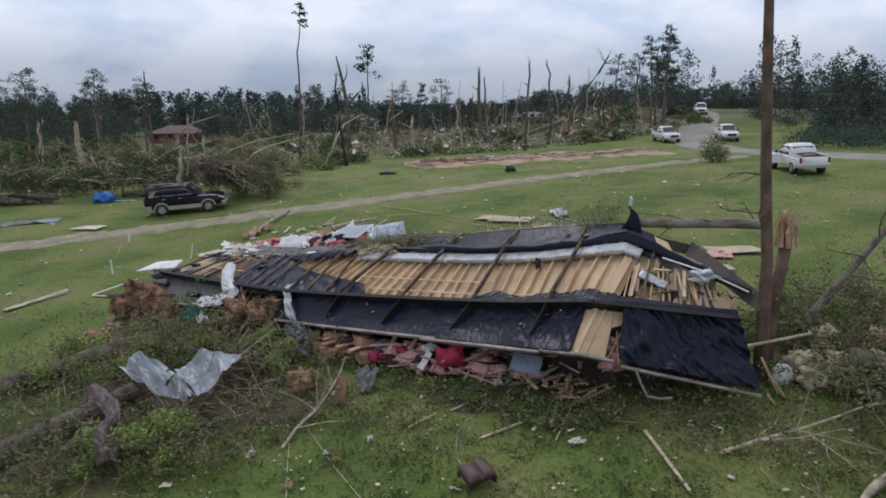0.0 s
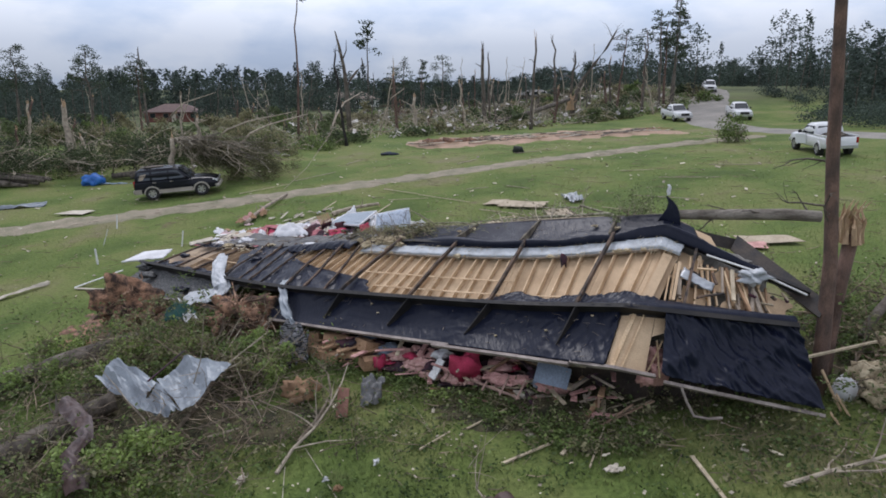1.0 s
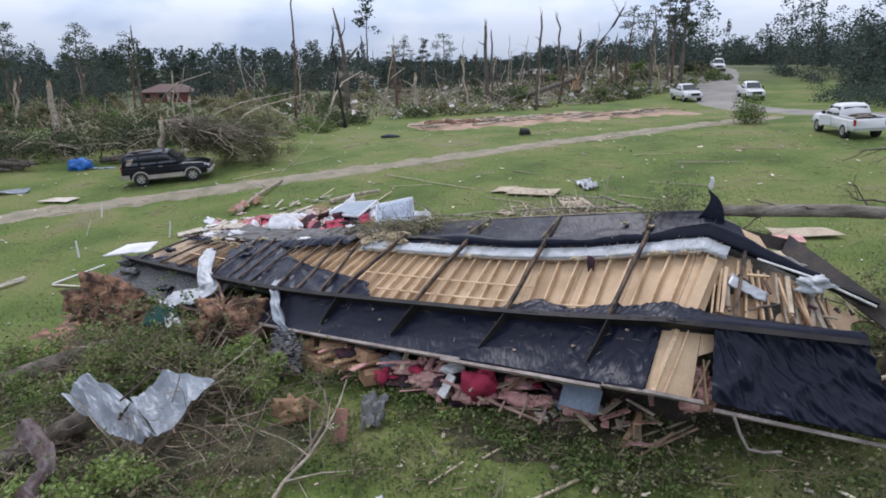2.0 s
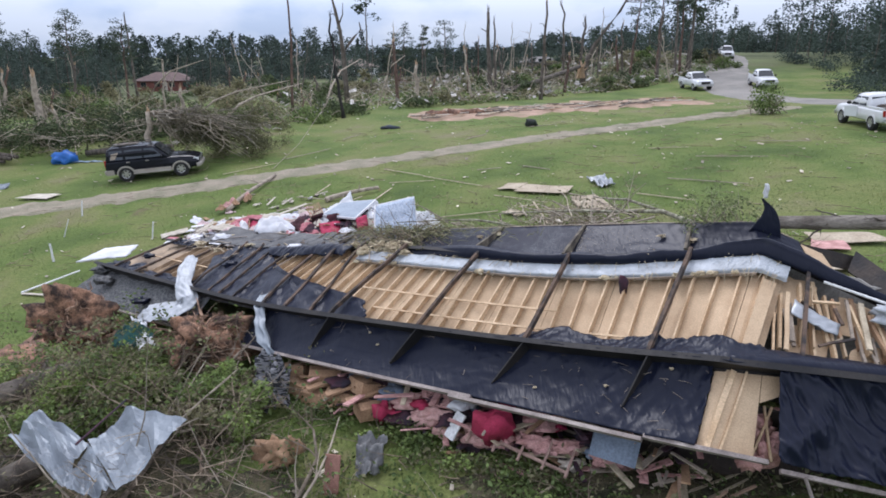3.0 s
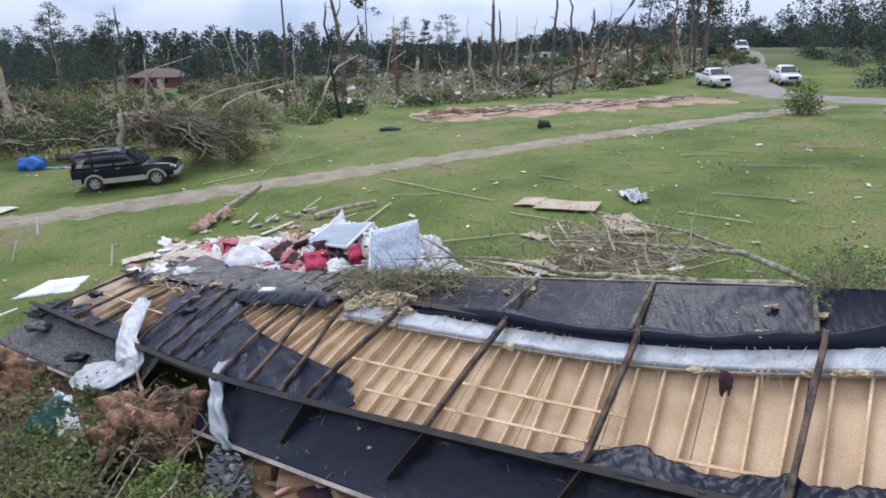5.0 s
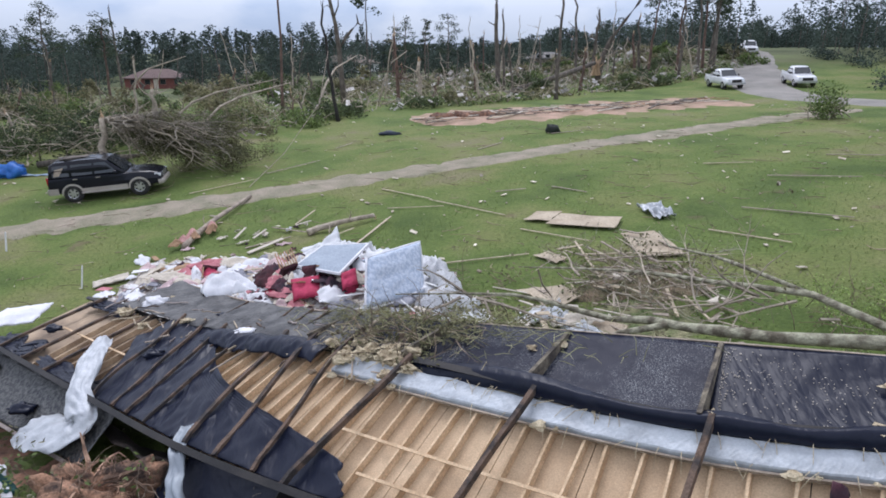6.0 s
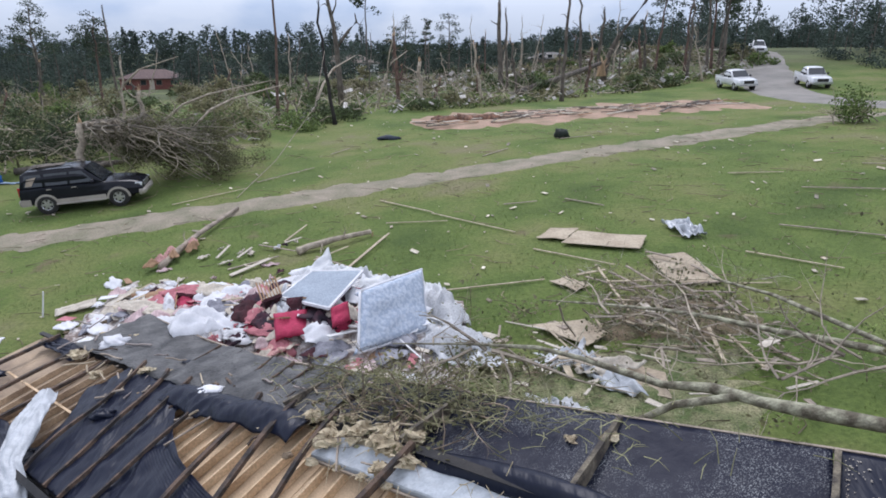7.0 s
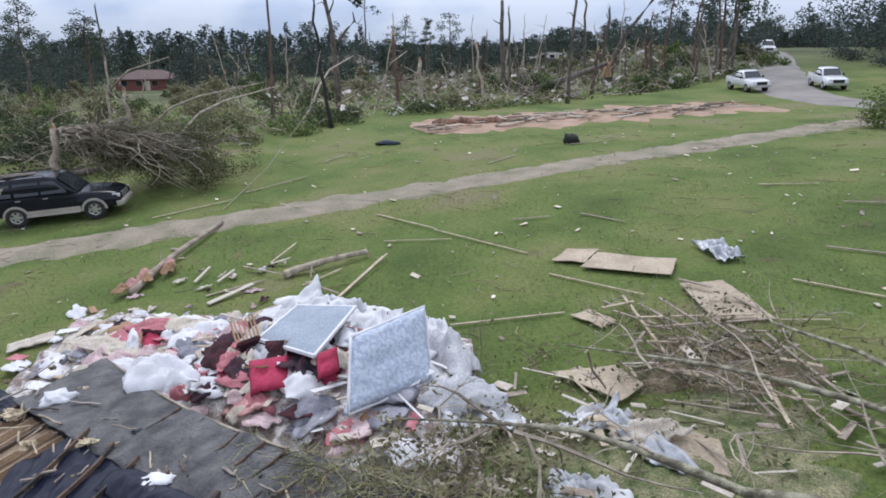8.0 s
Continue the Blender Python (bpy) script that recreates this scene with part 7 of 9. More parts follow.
for x, y, z, rx, ry, swell, twist, m_, label in (
        (-3.12, 32.62, 1.55, 0.41, 0.86, 0.2, 0.4, WHITE_CLOTH, "rumpled white bedsheet between panel and mattress"),
        (-2.86, 31.66, 1.75, 0.36, 0.67, 0.25, 0.4, WHITE_CLOTH, "rumpled white bedsheet behind the mattress"),
        (-4.88, 34.71, 1.21, 1.08, 0.48, 0.2, -0.2, WHITE_CLOTH, "rumpled white bedsheet on the heap"),
        (-6.85, 29.4, 1.85, 0.72, 0.5, 0.42, 0.2, WHITE_CLOTH, "bright white bundle of sheets slumped over the wreck's edge"),
        (-6.12, 30.08, 1.29, 0.58, 0.35, 0.14, -0.3, WHITE_CLOTH, "white sheet trailing over the wreck's edge"),
        (-1.35, 30.98, 1.52, 0.53, 0.90, 0.5, 0.5, SHEET, "pale grey sheet slumped beside the mattress"),
        (-1.10, 29.34, 1.47, 0.71, 0.61, 0.35, 0.3, SHEET, "pale torn sheet among branches"),
        (-8.48, 33.14, 1.21, 0.82, 0.49, 0.2, 0.1, ROSE, "faded rose cloth on the heap"),
        (-8.39, 32.54, 1.16, 0.28, 0.39, 0.18, 0.4, RED, "crimson cloth by a tipped chair"),
        (-5.40, 29.92, 1.47, 0.63, 0.29, 0.15, -0.4, ROSE, "faded rose cloth on the heap"),
        (-6.17, 30.96, 1.54, 0.44, 0.55, 0.26, 0.3, MAROON, "dark maroon coat on the heap"),
        (-5.57, 30.28, 1.55, 0.33, 0.46, 0.22, 0.8, DARK_CLOTH, "dark clothing on the heap"),
        (-4.20, 29.96, 1.77, 0.24, 0.39, 0.2, 0.2, DARK_CLOTH, "dark clothing on the heap"),
        (-7.28, 32.07, 1.37, 0.47, 0.61, 0.18, 0.6, WHITE_CLOTH, "rumpled white sheet on the heap"),
        (-3.44, 33.93, 1.21, 0.84, 0.60, 0.2, -0.5, WHITE_CLOTH, "white sheet draped behind the panel"),
        (-3.53, 30.99, 1.93, 0.33, 0.60, 0.16, 0.5, WHITE_CLOTH, "white sheet draped between panel and mattress"),
        (-5.61, 34.71, 1.02, 0.94, 0.41, 0.16, 0.3, WHITE_CLOTH, "white sheet trailing off the back of the heap"),
        (-9.38, 32.66, 1.01, 0.97, 0.43, 0.14, -0.3, CREAM, "torn cream sheet spilling off the heap"),
        (-7.50, 32.93, 1.39, 0.84, 0.37, 0.14, -0.3, CREAM, "torn cream sheet spilling off the heap")):
    rumple("crumpled_cloth", (x, y, z), rx, ry, m_, label, "cloth", x * 3.1 + y, swell, twist)
FILM = mat("white plastic film", (0.78, 0.79, 0.8), (0.62, 0.63, 0.65), scale=1.6, rough=0.45, bump=0.35, bump_scale=5, spread=0.08, fine_amount=0.05, thin=0.25)
for k, (corners, fold, words) in enumerate((
        ([(-2.0, 32.6, 1.75), (-1.45, 32.4, 1.75), (-0.9, 30.7, 1.25), (-1.75, 30.5, 1.5)], 0.22, "white film slumped beside the mattress"),
        ([(-1.9, 30.5, 1.55), (-0.95, 30.6, 1.3), (0.3, 28.6, 1.3), (-1.5, 28.6, 1.2)], 0.26, "white film spread over branches and debris"),
        ([(-6.0, 33.5, 1.15), (-4.75, 34.3, 1.95), (-4.2, 33.3, 1.75), (-5.5, 32.0, 1.65)], 0.3, "white film heaped behind the panel"),
        ([(-4.6, 33.8, 1.8), (-3.5, 33.6, 1.7), (-3.0, 32.3, 1.85), (-4.1, 32.9, 1.85)], 0.3, "white film heaped behind the panel"),
        ([(-3.5, 32.6, 1.9), (-2.4, 32.4, 1.95), (-2.6, 31.0, 2.0), (-3.6, 30.8, 1.9)], 0.24, "white film between panel and mattress"),
        ([(-5.6, 32.2, 1.75), (-4.9, 32.8, 2.0), (-5.0, 31.7, 2.0), (-5.75, 30.9, 1.8)], 0.2, "white film tucked under the panel"),
        ([(-5.5, 30.8, 1.85), (-4.7, 30.4, 1.95), (-4.4, 29.7, 1.75), (-5.2, 29.9, 1.6)], 0.2, "white film tucked under the panel"),
        ([(-10.4, 34.4, 0.7), (-9.0, 34.0, 0.95), (-9.2, 32.6, 0.95), (-10.6, 33.1, 0.75)], 0.2, "torn white film spread on the grass by the heap"),
        ([(-8.2, 34.3, 0.95), (-6.6, 34.0, 1.2), (-6.9, 32.6, 1.35), (-8.2, 33.0, 1.15)], 0.22, "torn white film spread over the heap"))):
    cloth("plastic_film", corners, FILM, words, "plastic film", fold, 3.7 * k + 1, 26, 0.008, "white films")
soft_slab("red_cushion", (-5.30, 30.03, 1.82), (-4.53, 30.14, 1.89), (-4.42, 29.37, 1.58), (-5.08, 29.26, 1.53), 0.12, RED, "crimson padded chair seat tipped on the heap", "cushion")
soft_slab("red_cushion", (-3.93, 29.81, 2.06), (-3.53, 29.97, 2.16), (-3.42, 29.54, 1.84), (-3.80, 29.33, 1.79), 0.12, RED, "crimson cushion wedged by the mattress", "cushion")
cloth("foil_sheet", [(1.37, 28.75, 1.36), (1.95, 29.0, 1.42), (2.6, 27.0, 1.4), (1.92, 27.4, 1.32)], PALE_FOIL, "creased pale foil among branches", "foil sheet", 0.16, 27)


def chair(x, y, z, turn, tip):
    ch = thing("dining_chair", "overturned maroon padded chair with a slatted back", "chair", at=pose(x, y, z, tip, 15, turn), group="tipped chairs")
    part("seat", slab(Vector((-0.25, 0.25, 0)), Vector((0.25, 0.25, 0)), Vector((0.25, -0.25, 0)), Vector((-0.25, -0.25, 0)), 0.08, 6), MAROON, ch, "maroon padded seat")
    for sx in (-0.23, 0.23):
        part("back_post", Mesh().box((0.6, 0.04, 0.04), pose(sx, 0.25, 0.3, 0, 90)), CARTON, ch)
        part("leg", Mesh().box((0.42, 0.04, 0.04), pose(sx, -0.22, -0.22, 0, 90)), CARTON, ch)
    for k in range(5):
        part("slat", Mesh().box((0.55, 0.025, 0.03), pose(-0.16 + 0.08 * k, 0.25, 0.3, 0, 90)), CARTON, ch)
    return ch


chair(-8.45, 32.7, 1.2, 20, -50)
chair(-5.45, 30.7, 1.85, 200, 60)
chair(-4.85, 30.3, 1.9, 150, -70)
BLUSH = mat("pale pink bedding", (0.62, 0.48, 0.48), (0.48, 0.35, 0.35), scale=2, rough=0.95, bump=0.3, spread=0.15)
GREY_CLOTH = mat("grey clothing", (0.3, 0.3, 0.33), (0.17, 0.17, 0.2), rough=0.95, bump=0.4, spread=0.3)
pale = ((WHITE_CLOTH, "rumpled white clothing", "clothing"),) * 5 + ((CREAM, "torn cream cloth", "cloth"),) * 4 + ((GREY_CLOTH, "grey clothing", "clothing"),) * 3 + ((BLUSH, "pale pink bedding", "bedding"),) * 3 + ((CARTON, "flattened brown carton", "carton"),) + ((ROSE, "faded rose cloth", "cloth"),)
mixed = ((WHITE_CLOTH, "rumpled white clothing", "clothing"),) * 3 + ((BLUSH, "pale pink bedding", "bedding"),) * 3 + ((CREAM, "torn cream cloth", "cloth"),) * 3 + ((ROSE, "faded rose cloth", "cloth"),) + ((DARK_CLOTH, "dark clothing", "clothing"),) * 2 + ((MAROON, "dark maroon clothing", "clothing"),) + ((RED, "crimson clothing", "clothing"), (SLATE, "slate blue cloth", "clothing"), (GREY_CLOTH, "grey clothing", "clothing"), (PINK, "wad of pink insulation", "insulation"))
for i in range(150):
    x = -11.2 + 9.4 * rp.random() ** 0.85
    y = 32.2 - 0.34 * (x + 8) + rp.uniform(-2.3, 1.9) * (1 if x > -8 else 0.8)
    if x < -2.2:
        y = max(y, line("far", min(max((x + 10) * 0.24, 0), 2.3)).y + 0.3)
    if -5.6 < x < -3.0 and y > 30.6:
        y -= 1.2
    k = rp.choice(mixed if -6.4 < x < -3.2 else pale)
    r = rp.uniform(0.16, 0.46)
    rumple("clothing", (x, y, heap_z(x, y) + 0.05), r * 1.25, r, k[0], k[1] + " on the heap", k[2], i * 1.7, rp.uniform(0.1, 0.26), rp.uniform(0, 3.1), "things on the heap", 12, (rp.uniform(-0.3, 0.3), rp.uniform(-0.35, 0.2)))
for i in range(120):
    x = -12.2 + 10.6 * rp.random()
    y = 32.2 - 0.34 * (x + 8) + rp.uniform(-2.3, 2.4)
    if -5.6 < x < -3.0 and y > 30.4:
        continue
    a, l = rp.uniform(0, 6.3), rp.uniform(0.25, 1.3)
    w = rp.uniform(0.05, 0.4) if l < 0.8 else rp.uniform(0.04, 0.16)
    if x < -6 and rp.random() < 0.65:
        r = rp.uniform(0.1, 0.28)
        rumple("torn_paper", (x, y, heap_z(x, y) + 0.08), r * 1.4, r, rp.choice((CREAM, WHITE_CLOTH, WHITE_CLOTH)), "crumpled pale paper on the heap", "paper", i * 1.3, 0.1, a, "papers on the heap", 10, (rp.uniform(-0.4, 0.4), rp.uniform(-0.4, 0.3)))
        continue
    c = Vector((x, y, heap_z(x, y) + rp.uniform(0.06, 0.2)))
    dv = Vector((math.cos(a), math.sin(a), rp.uniform(-0.2, 0.25))) * l / 2
    lumber(c - dv, c + dv, w, 0.018, rp.choice((CREAM, CREAM, WHITE_PAINT, WHITE_PAINT, WHITE_PAINT, LUMBER, CARTON, ROSE)), "broken_board", "broken pale board on the heap", "board", "heap boards")
for i in range(46):
    x = rp.uniform(-5.4, -2.6)
    y = line("far", min((x + 10) * 0.24, 2.3)).y + rp.uniform(0.35, 1.5)
    y = min(y, 29.6)
    z = heap_z(x, y) + rp.uniform(0.1, 0.22)
    r = rp.uniform(0.12, 0.3)
    if i % 3:
        k = rp.choice(((WHITE_CLOTH, "rumpled white clothing"), (WHITE_CLOTH, "rumpled white clothing"), (CREAM, "torn cream cloth"), (ROSE, "faded rose cloth"), (GREY_CLOTH, "grey clothing")))
        rumple("clothing", (x, y, z), r * 1.3, r, k[0], k[1] + " spilling off the heap", "clothing", i * 2.1, 0.12, rp.uniform(0, 3.1), "things on the heap", 12, (rp.uniform(-0.3, 0.3), rp.uniform(0.0, 0.5)))
    else:
        a, l = rp.uniform(0, 6.3), rp.uniform(0.3, 0.8)
        dv = Vector((math.cos(a), math.sin(a), rp.uniform(-0.2, 0.2))) * l / 2
        lumber(Vector((x, y, z)) - dv, Vector((x, y, z)) + dv, rp.uniform(0.1, 0.3), 0.015, rp.choice((WHITE_PAINT, CREAM, ROSE)), "broken_board", "broken pale board on the heap", "board", "heap boards")
mound = Mesh()
for j in range(31):
    for i in range(91):
        x = -11.6 + 10.8 * i / 90
        y = 32.2 - 0.34 * (x + 8) + 5.6 * (j / 30 - 0.5)
        mound.v.append((x, y, heap_z(x, y) + 0.16 * noise.noise(Vector((x * 2.6, y * 2.6, 0))) + 0.08 * noise.noise(Vector((x * 7, y * 7, 3)))))
mound.f = [(j * 91 + i, j * 91 + i + 1, (j + 1) * 91 + i + 1, (j + 1) * 91 + i) for j in range(30) for i in range(90)]
tagged(part("debris_mound", mound, mat("shredded pale rubbish", (0.66, 0.63, 0.6), (0.24, 0.19, 0.165), scale=4.5, detail=8, rough=0.95, bump=1.0, bump_scale=10, contrast=0.2, fine=30, fine_amount=0.4)), "mound of shredded household debris", "debris", kind="stuff")
rumple("black_bag", on(-9.85, 34.1, 0.15), 0.55, 0.28, DARK_CLOTH, "black plastic bag on the grass", "bag", 41, 0.3, 0.4)
soft_slab("white_sheet", on(-12.9, 34.0, 0.12), on(-11.9, 34.5, 0.16), on(-11.7, 34.1, 0.1), on(-12.7, 33.6, 0.08), 0.03, CREAM, "pale board on the grass by the heap", "board")

rs = random.Random(91)
for i in range(46):
    x = rs.uniform(-9.5, -2.4)
    y = 31.8 - 0.34 * (x + 8) + rs.uniform(-1.5, 2.0)
    a, l = rs.uniform(0, 6.3), rs.uniform(0.3, 1.1)
    c, dv = Vector((x, y, heap_z(x, y) + 0.16)), Vector((math.cos(a), math.sin(a), rs.uniform(-0.15, 0.35))) * l / 2
    lumber(c - dv, c + dv, rs.uniform(0.025, 0.09), 0.015, rs.choice((CREAM, WHITE_PAINT, WHITE_PAINT, LUMBER, ROSE)), "splinter", "pale splintered slat on the heap", "slat", "heap splinters")

# ---- boards, sheets and logs on the lawn ----
def sheet_board(corners, label="warped tan plywood sheet on the grass", material=None, thick=0.02):
    pts = [on(*p, 0.06) for p in corners]
    a, b, c, d = pts

    def f(u, v):
        return a.lerp(b, u).lerp(d.lerp(c, u), v) + Vector((0.03 * noise.noise(Vector((u * 6, v * 6, a.x))), 0.03 * noise.noise(Vector((v * 5, a.x, 1))), 0.06 + 0.05 * noise.noise(Vector((u * 1.6, v * 1.6, a.x)))))
    return tagged(part("plywood_sheet", Mesh().sheet(f, 10, 8, thick), material or CARDBOARD, smooth=False), label, "plywood", "sheets on the lawn")


CARDBOARD = mat("weathered tan sheet", (0.43, 0.36, 0.265), (0.32, 0.26, 0.185), scale=1.2, rough=0.9, bump=0.2, spread=0.1)
sheet_board(((2.4, 35.9), (4.6, 34.8), (5.1, 35.9), (3.1, 36.9)))
sheet_board(((1.7, 36.6), (2.6, 36.2), (3.2, 37.2), (2.3, 37.4)))
sheet_board(((4.6, 34.2), (4.7, 32.1), (6.0, 32.0), (5.7, 34.2)))
sheet_board(((0.76, 30.5), (2.1, 30.55), (2.45, 29.7), (1.9, 29.25)))
sheet_board(((1.97, 28.9), (3.2, 27.9), (3.05, 27.0), (2.4, 27.5)))
sheet_board(((1.6, 33.0), (2.2, 32.2), (2.6, 32.5), (2.1, 33.2)))
sheet_board(((-24.3, 42.2), (-22.2, 41.6), (-21.8, 42.4), (-23.4, 42.9)), "pale board lying on the grass", CREAM)
sheet_board(((10.6, 26.2), (11.6, 25.8), (11.8, 26.6), (11.0, 27.0)), "curled pinkish board on the grass", PINK)
sheet_board(((11.0, 27.6), (12.8, 27.0), (13.1, 26.1), (11.0, 26.6)))
sheet_board(((9.6, 25.6), (11.0, 25.0), (11.1, 24.3), (9.5, 24.6)))
cloth("foil_scrap", [on(5.9, 37.1, 0.15), on(6.6, 36.7, 0.25), on(6.9, 35.6, 0.15), on(6.2, 35.5, 0.1)], FOIL, "crumpled silver foil on the grass", "foil sheet", 0.25, 51)
for p, q, w in (((-4.0, 42.9), (-1.8, 40.6), 0.11), ((-1.8, 40.5), (1.1, 37.4), 0.09), ((-3.5, 39.7), (-1.2, 39.3), 0.07), ((-1.3, 33.1), (1.5, 33.2), 0.09), ((1.5, 35.7), (3.6, 33.8), 0.09), ((7.4, 34.0), (9.2, 32.2), 0.1), ((6.0, 31.95), (7.1, 31.7), 0.08), ((5.3, 31.4), (5.7, 28.4), 0.12), ((0.7, 50.5), (2.2, 52.2), 0.12), ((5.4, 54.4), (7.4, 54.8), 0.15), ((9.3, 36.0), (12.0, 33.9), 0.12), ((-10.6, 48.0), (-8.2, 50.4), 0.12), ((-13.6, 44.8), (-10.8, 46.8), 0.1), ((-7.9, 54.0), (-7.0, 55.5), 0.12), ((3.4, 41.0), (4.6, 39.6), 0.12), ((1.0, 40.9), (2.3, 40.9), 0.12), ((12.0, 40.0), (15.0, 38.6), 0.12), ((10.5, 43.0), (12.5, 42.4), 0.1), ((16, 43), (18.6, 41.6), 0.12), ((-5.6, 36.4), (-4.6, 37.4), 0.1), ((-4.7, 34.5), (-3.4, 38.2), 0.09), ((-7.6, 34.0), (-5.4, 35.6), 0.16), ((-8.4, 36.2), (-6.9, 37.0), 0.14)):
    lumber(on(*p, 0.07), on(*q, 0.09), w * 0.62, 0.03, LUMBER if w < 0.12 else GREY_WOOD, label="length of pale lumber lying on the lawn", group="lumber on the lawn")
STUD = mat("pinkish stud wood", (0.34, 0.23, 0.16), (0.22, 0.145, 0.1), rough=0.85, bump=0.2, spread=0.2)
for p, q, w in (((0.2, 16.3), (1.2, 16.9), 0.05), ((0.9, 14.9), (2.5, 15.6), 0.07), ((2.2, 15.0), (3.2, 16.3), 0.09), ((4.8, 14.5), (5.05, 12.2), 0.09), ((2.7, 14.5), (3.3, 15.8), 0.04), ((3.0, 16.3), (4.9, 16.9), 0.06), ((2.9, 15.9), (4.6, 16.6), 0.05), ((-0.9, 15.7), (-0.2, 16.2), 0.04)):
    lumber(on(*p, 0.06), on(*q, 0.1), w, 0.04, LUMBER, label="splintered length of lumber in front of the wreck", group="lumber before the wreck")
for p, q in (((3.26, 16.31, 0.87), (3.21, 16.02, 0.4)), ((2.81, 15.59, 0.23), (3.98, 16.04, 0.79)), ((3.22, 15.91, 0.34), (4.48, 16.1, 0.85))):
    lumber(p, q, 0.06, 0.045, STUD, label="broken brown stud lying before the wreck", group="broken studs")
lumber((7.3, 15.77, 1.98), (9.7, 16.6, 2.1), 0.07, 0.06, LUMBER, label="pale rail jutting from the wreck's broken end")


def log(p, q, r0, r1, material, label, seed, bend=0.15, name="log"):
    r = random.Random(seed)
    p, q = Vector(p), Vector(q)
    lg = thing(name, label, "log", at=pose(0, 0, 0))
    pts = [p.lerp(q, i / 6) + Vector((r.gauss(0, bend * 0.3), r.gauss(0, bend * 0.3), bend * math.sin(i / 6 * math.pi) * 0.5)) for i in range(7)]
    fine = [pts[min(k // 5, 5)].lerp(pts[min(k // 5, 5) + 1], k / 5 - min(k // 5, 5)) for k in range(31)]
    stem = Mesh().tube(fine, [r0 + (r1 - r0) * k / 30 for k in range(31)], 18)
    axis_dir = (q - p).normalized()
    for k, v in enumerate(stem.v):
        v = Vector(v)
        along = (v - p).dot(axis_dir)
        out = v - p - axis_dir * along
        if out.length > 0.02:
            knob = noise.noise(Vector((along * 1.6, seed, 0)) + out * 2.2) * 0.22 + (0.5 - abs(noise.noise(Vector((along * 2.2, 3, seed)) + out * 9))) * 0.2
            stem.v[k] = tuple(v + out.normalized() * r0 * knob)
    part("trunk", stem, material, lg, smooth=True)
    for i in (2, 4):
        me = Mesh()
        limb(me, pts[i], (r.gauss(0, 1), r.gauss(0, 1), 0.5), 0.9, r1 * 0.35, r, 1)
        part("stub", me, material, lg)
    end = Mesh()
    shards(end, q, r1 * 0.7, 0.2, r, 5)
    part("broken_end", end, SPLINTER, lg)
    return lg


log(on(-10.9, 36.7, 0.14), on(-10.15, 43.2, 0.16), 0.11, 0.07, GREY_WOOD, "long grey log lying across the lawn", 1)
for k in range(6):
    rumple("pink_scrap", on(-10.8 + rp.gauss(0, 0.15) + 0.05 * k, 36.8 + 0.38 * k, 0.22), 0.34, 0.16, PINK if k % 2 else CARTON, "torn pink wool and lath along a log", "insulation", k * 3.1, 0.2, 1.3 + rp.gauss(0, 0.3), "pink scraps on the lawn", 16)
log(on(-6.4, 37.2, 0.14), on(-3.9, 38.5, 0.16), 0.13, 0.07, PALE_BARK, "pale log among lumber on the lawn", 2)
log(on(-14.9, 19.4, 0.3), on(-9.6, 22.9, 0.45), 0.3, 0.24, BARK, "thick grey felled trunk in the brush", 3)
log(on(-12.2, 15.4, 0.3), on(-9.3, 18.6, 0.42), 0.3, 0.25, BARK, "thick pale felled trunk in the brush", 4)
log(on(11.3, 15.2, 0.3), on(10.3, 15.8, 0.6), 0.3, 0.26, BARK, "short grey log beside the wreck's end", 5)
log(on(10.6, 12.6, 0.2), on(8.0, 11.4, 0.1), 0.12, 0.08, PALE_BARK, "curved pale log on the grass", 6)

for p, q, w in (((2.98, 33.5), (3.15, 30.6), 0.1), ((3.3, 33.2), (4.6, 30.3), 0.13), ((3.7, 33.0), (5.0, 29.9), 0.1), ((5.3, 30.9), (5.75, 28.3), 0.1), ((3.0, 32.2), (5.6, 32.1), 0.09), ((3.2, 31.5), (5.9, 31.6), 0.1), ((2.7, 31.0), (4.2, 31.1), 0.08), ((3.4, 29.6), (5.2, 28.6), 0.08), ((4.6, 29.4), (4.4, 27.9), 0.12), ((5.0, 29.2), (5.1, 27.7), 0.1), ((2.6, 29.0), (4.2, 28.2), 0.07)):
    lumber(on(*p, rp.uniform(0.1, 0.4)), on(*q, rp.uniform(0.1, 0.35)), w * 0.75, 0.03, rp.choice((LUMBER, GREY_WOOD, GREY_WOOD)), label="splintered lumber heaped on the lawn", group="heaped lumber")
for i in range(34):
    c = on(rp.gauss(4.2, 1.0), rp.gauss(30.4, 1.2), rp.uniform(0.06, 0.35))
    a, l = rp.gauss(2.2, 0.7), rp.uniform(0.2, 1.2)
    dv = Vector((math.cos(a), math.sin(a), rp.uniform(-0.12, 0.2))) * l / 2
    lumber(c - dv, c + dv, rp.uniform(0.03, 0.14), 0.03, rp.choice((LUMBER, GREY_WOOD, GREY_WOOD, GREY_WOOD, BARK)), label="splintered lumber heaped on the lawn", group="heaped lumber")

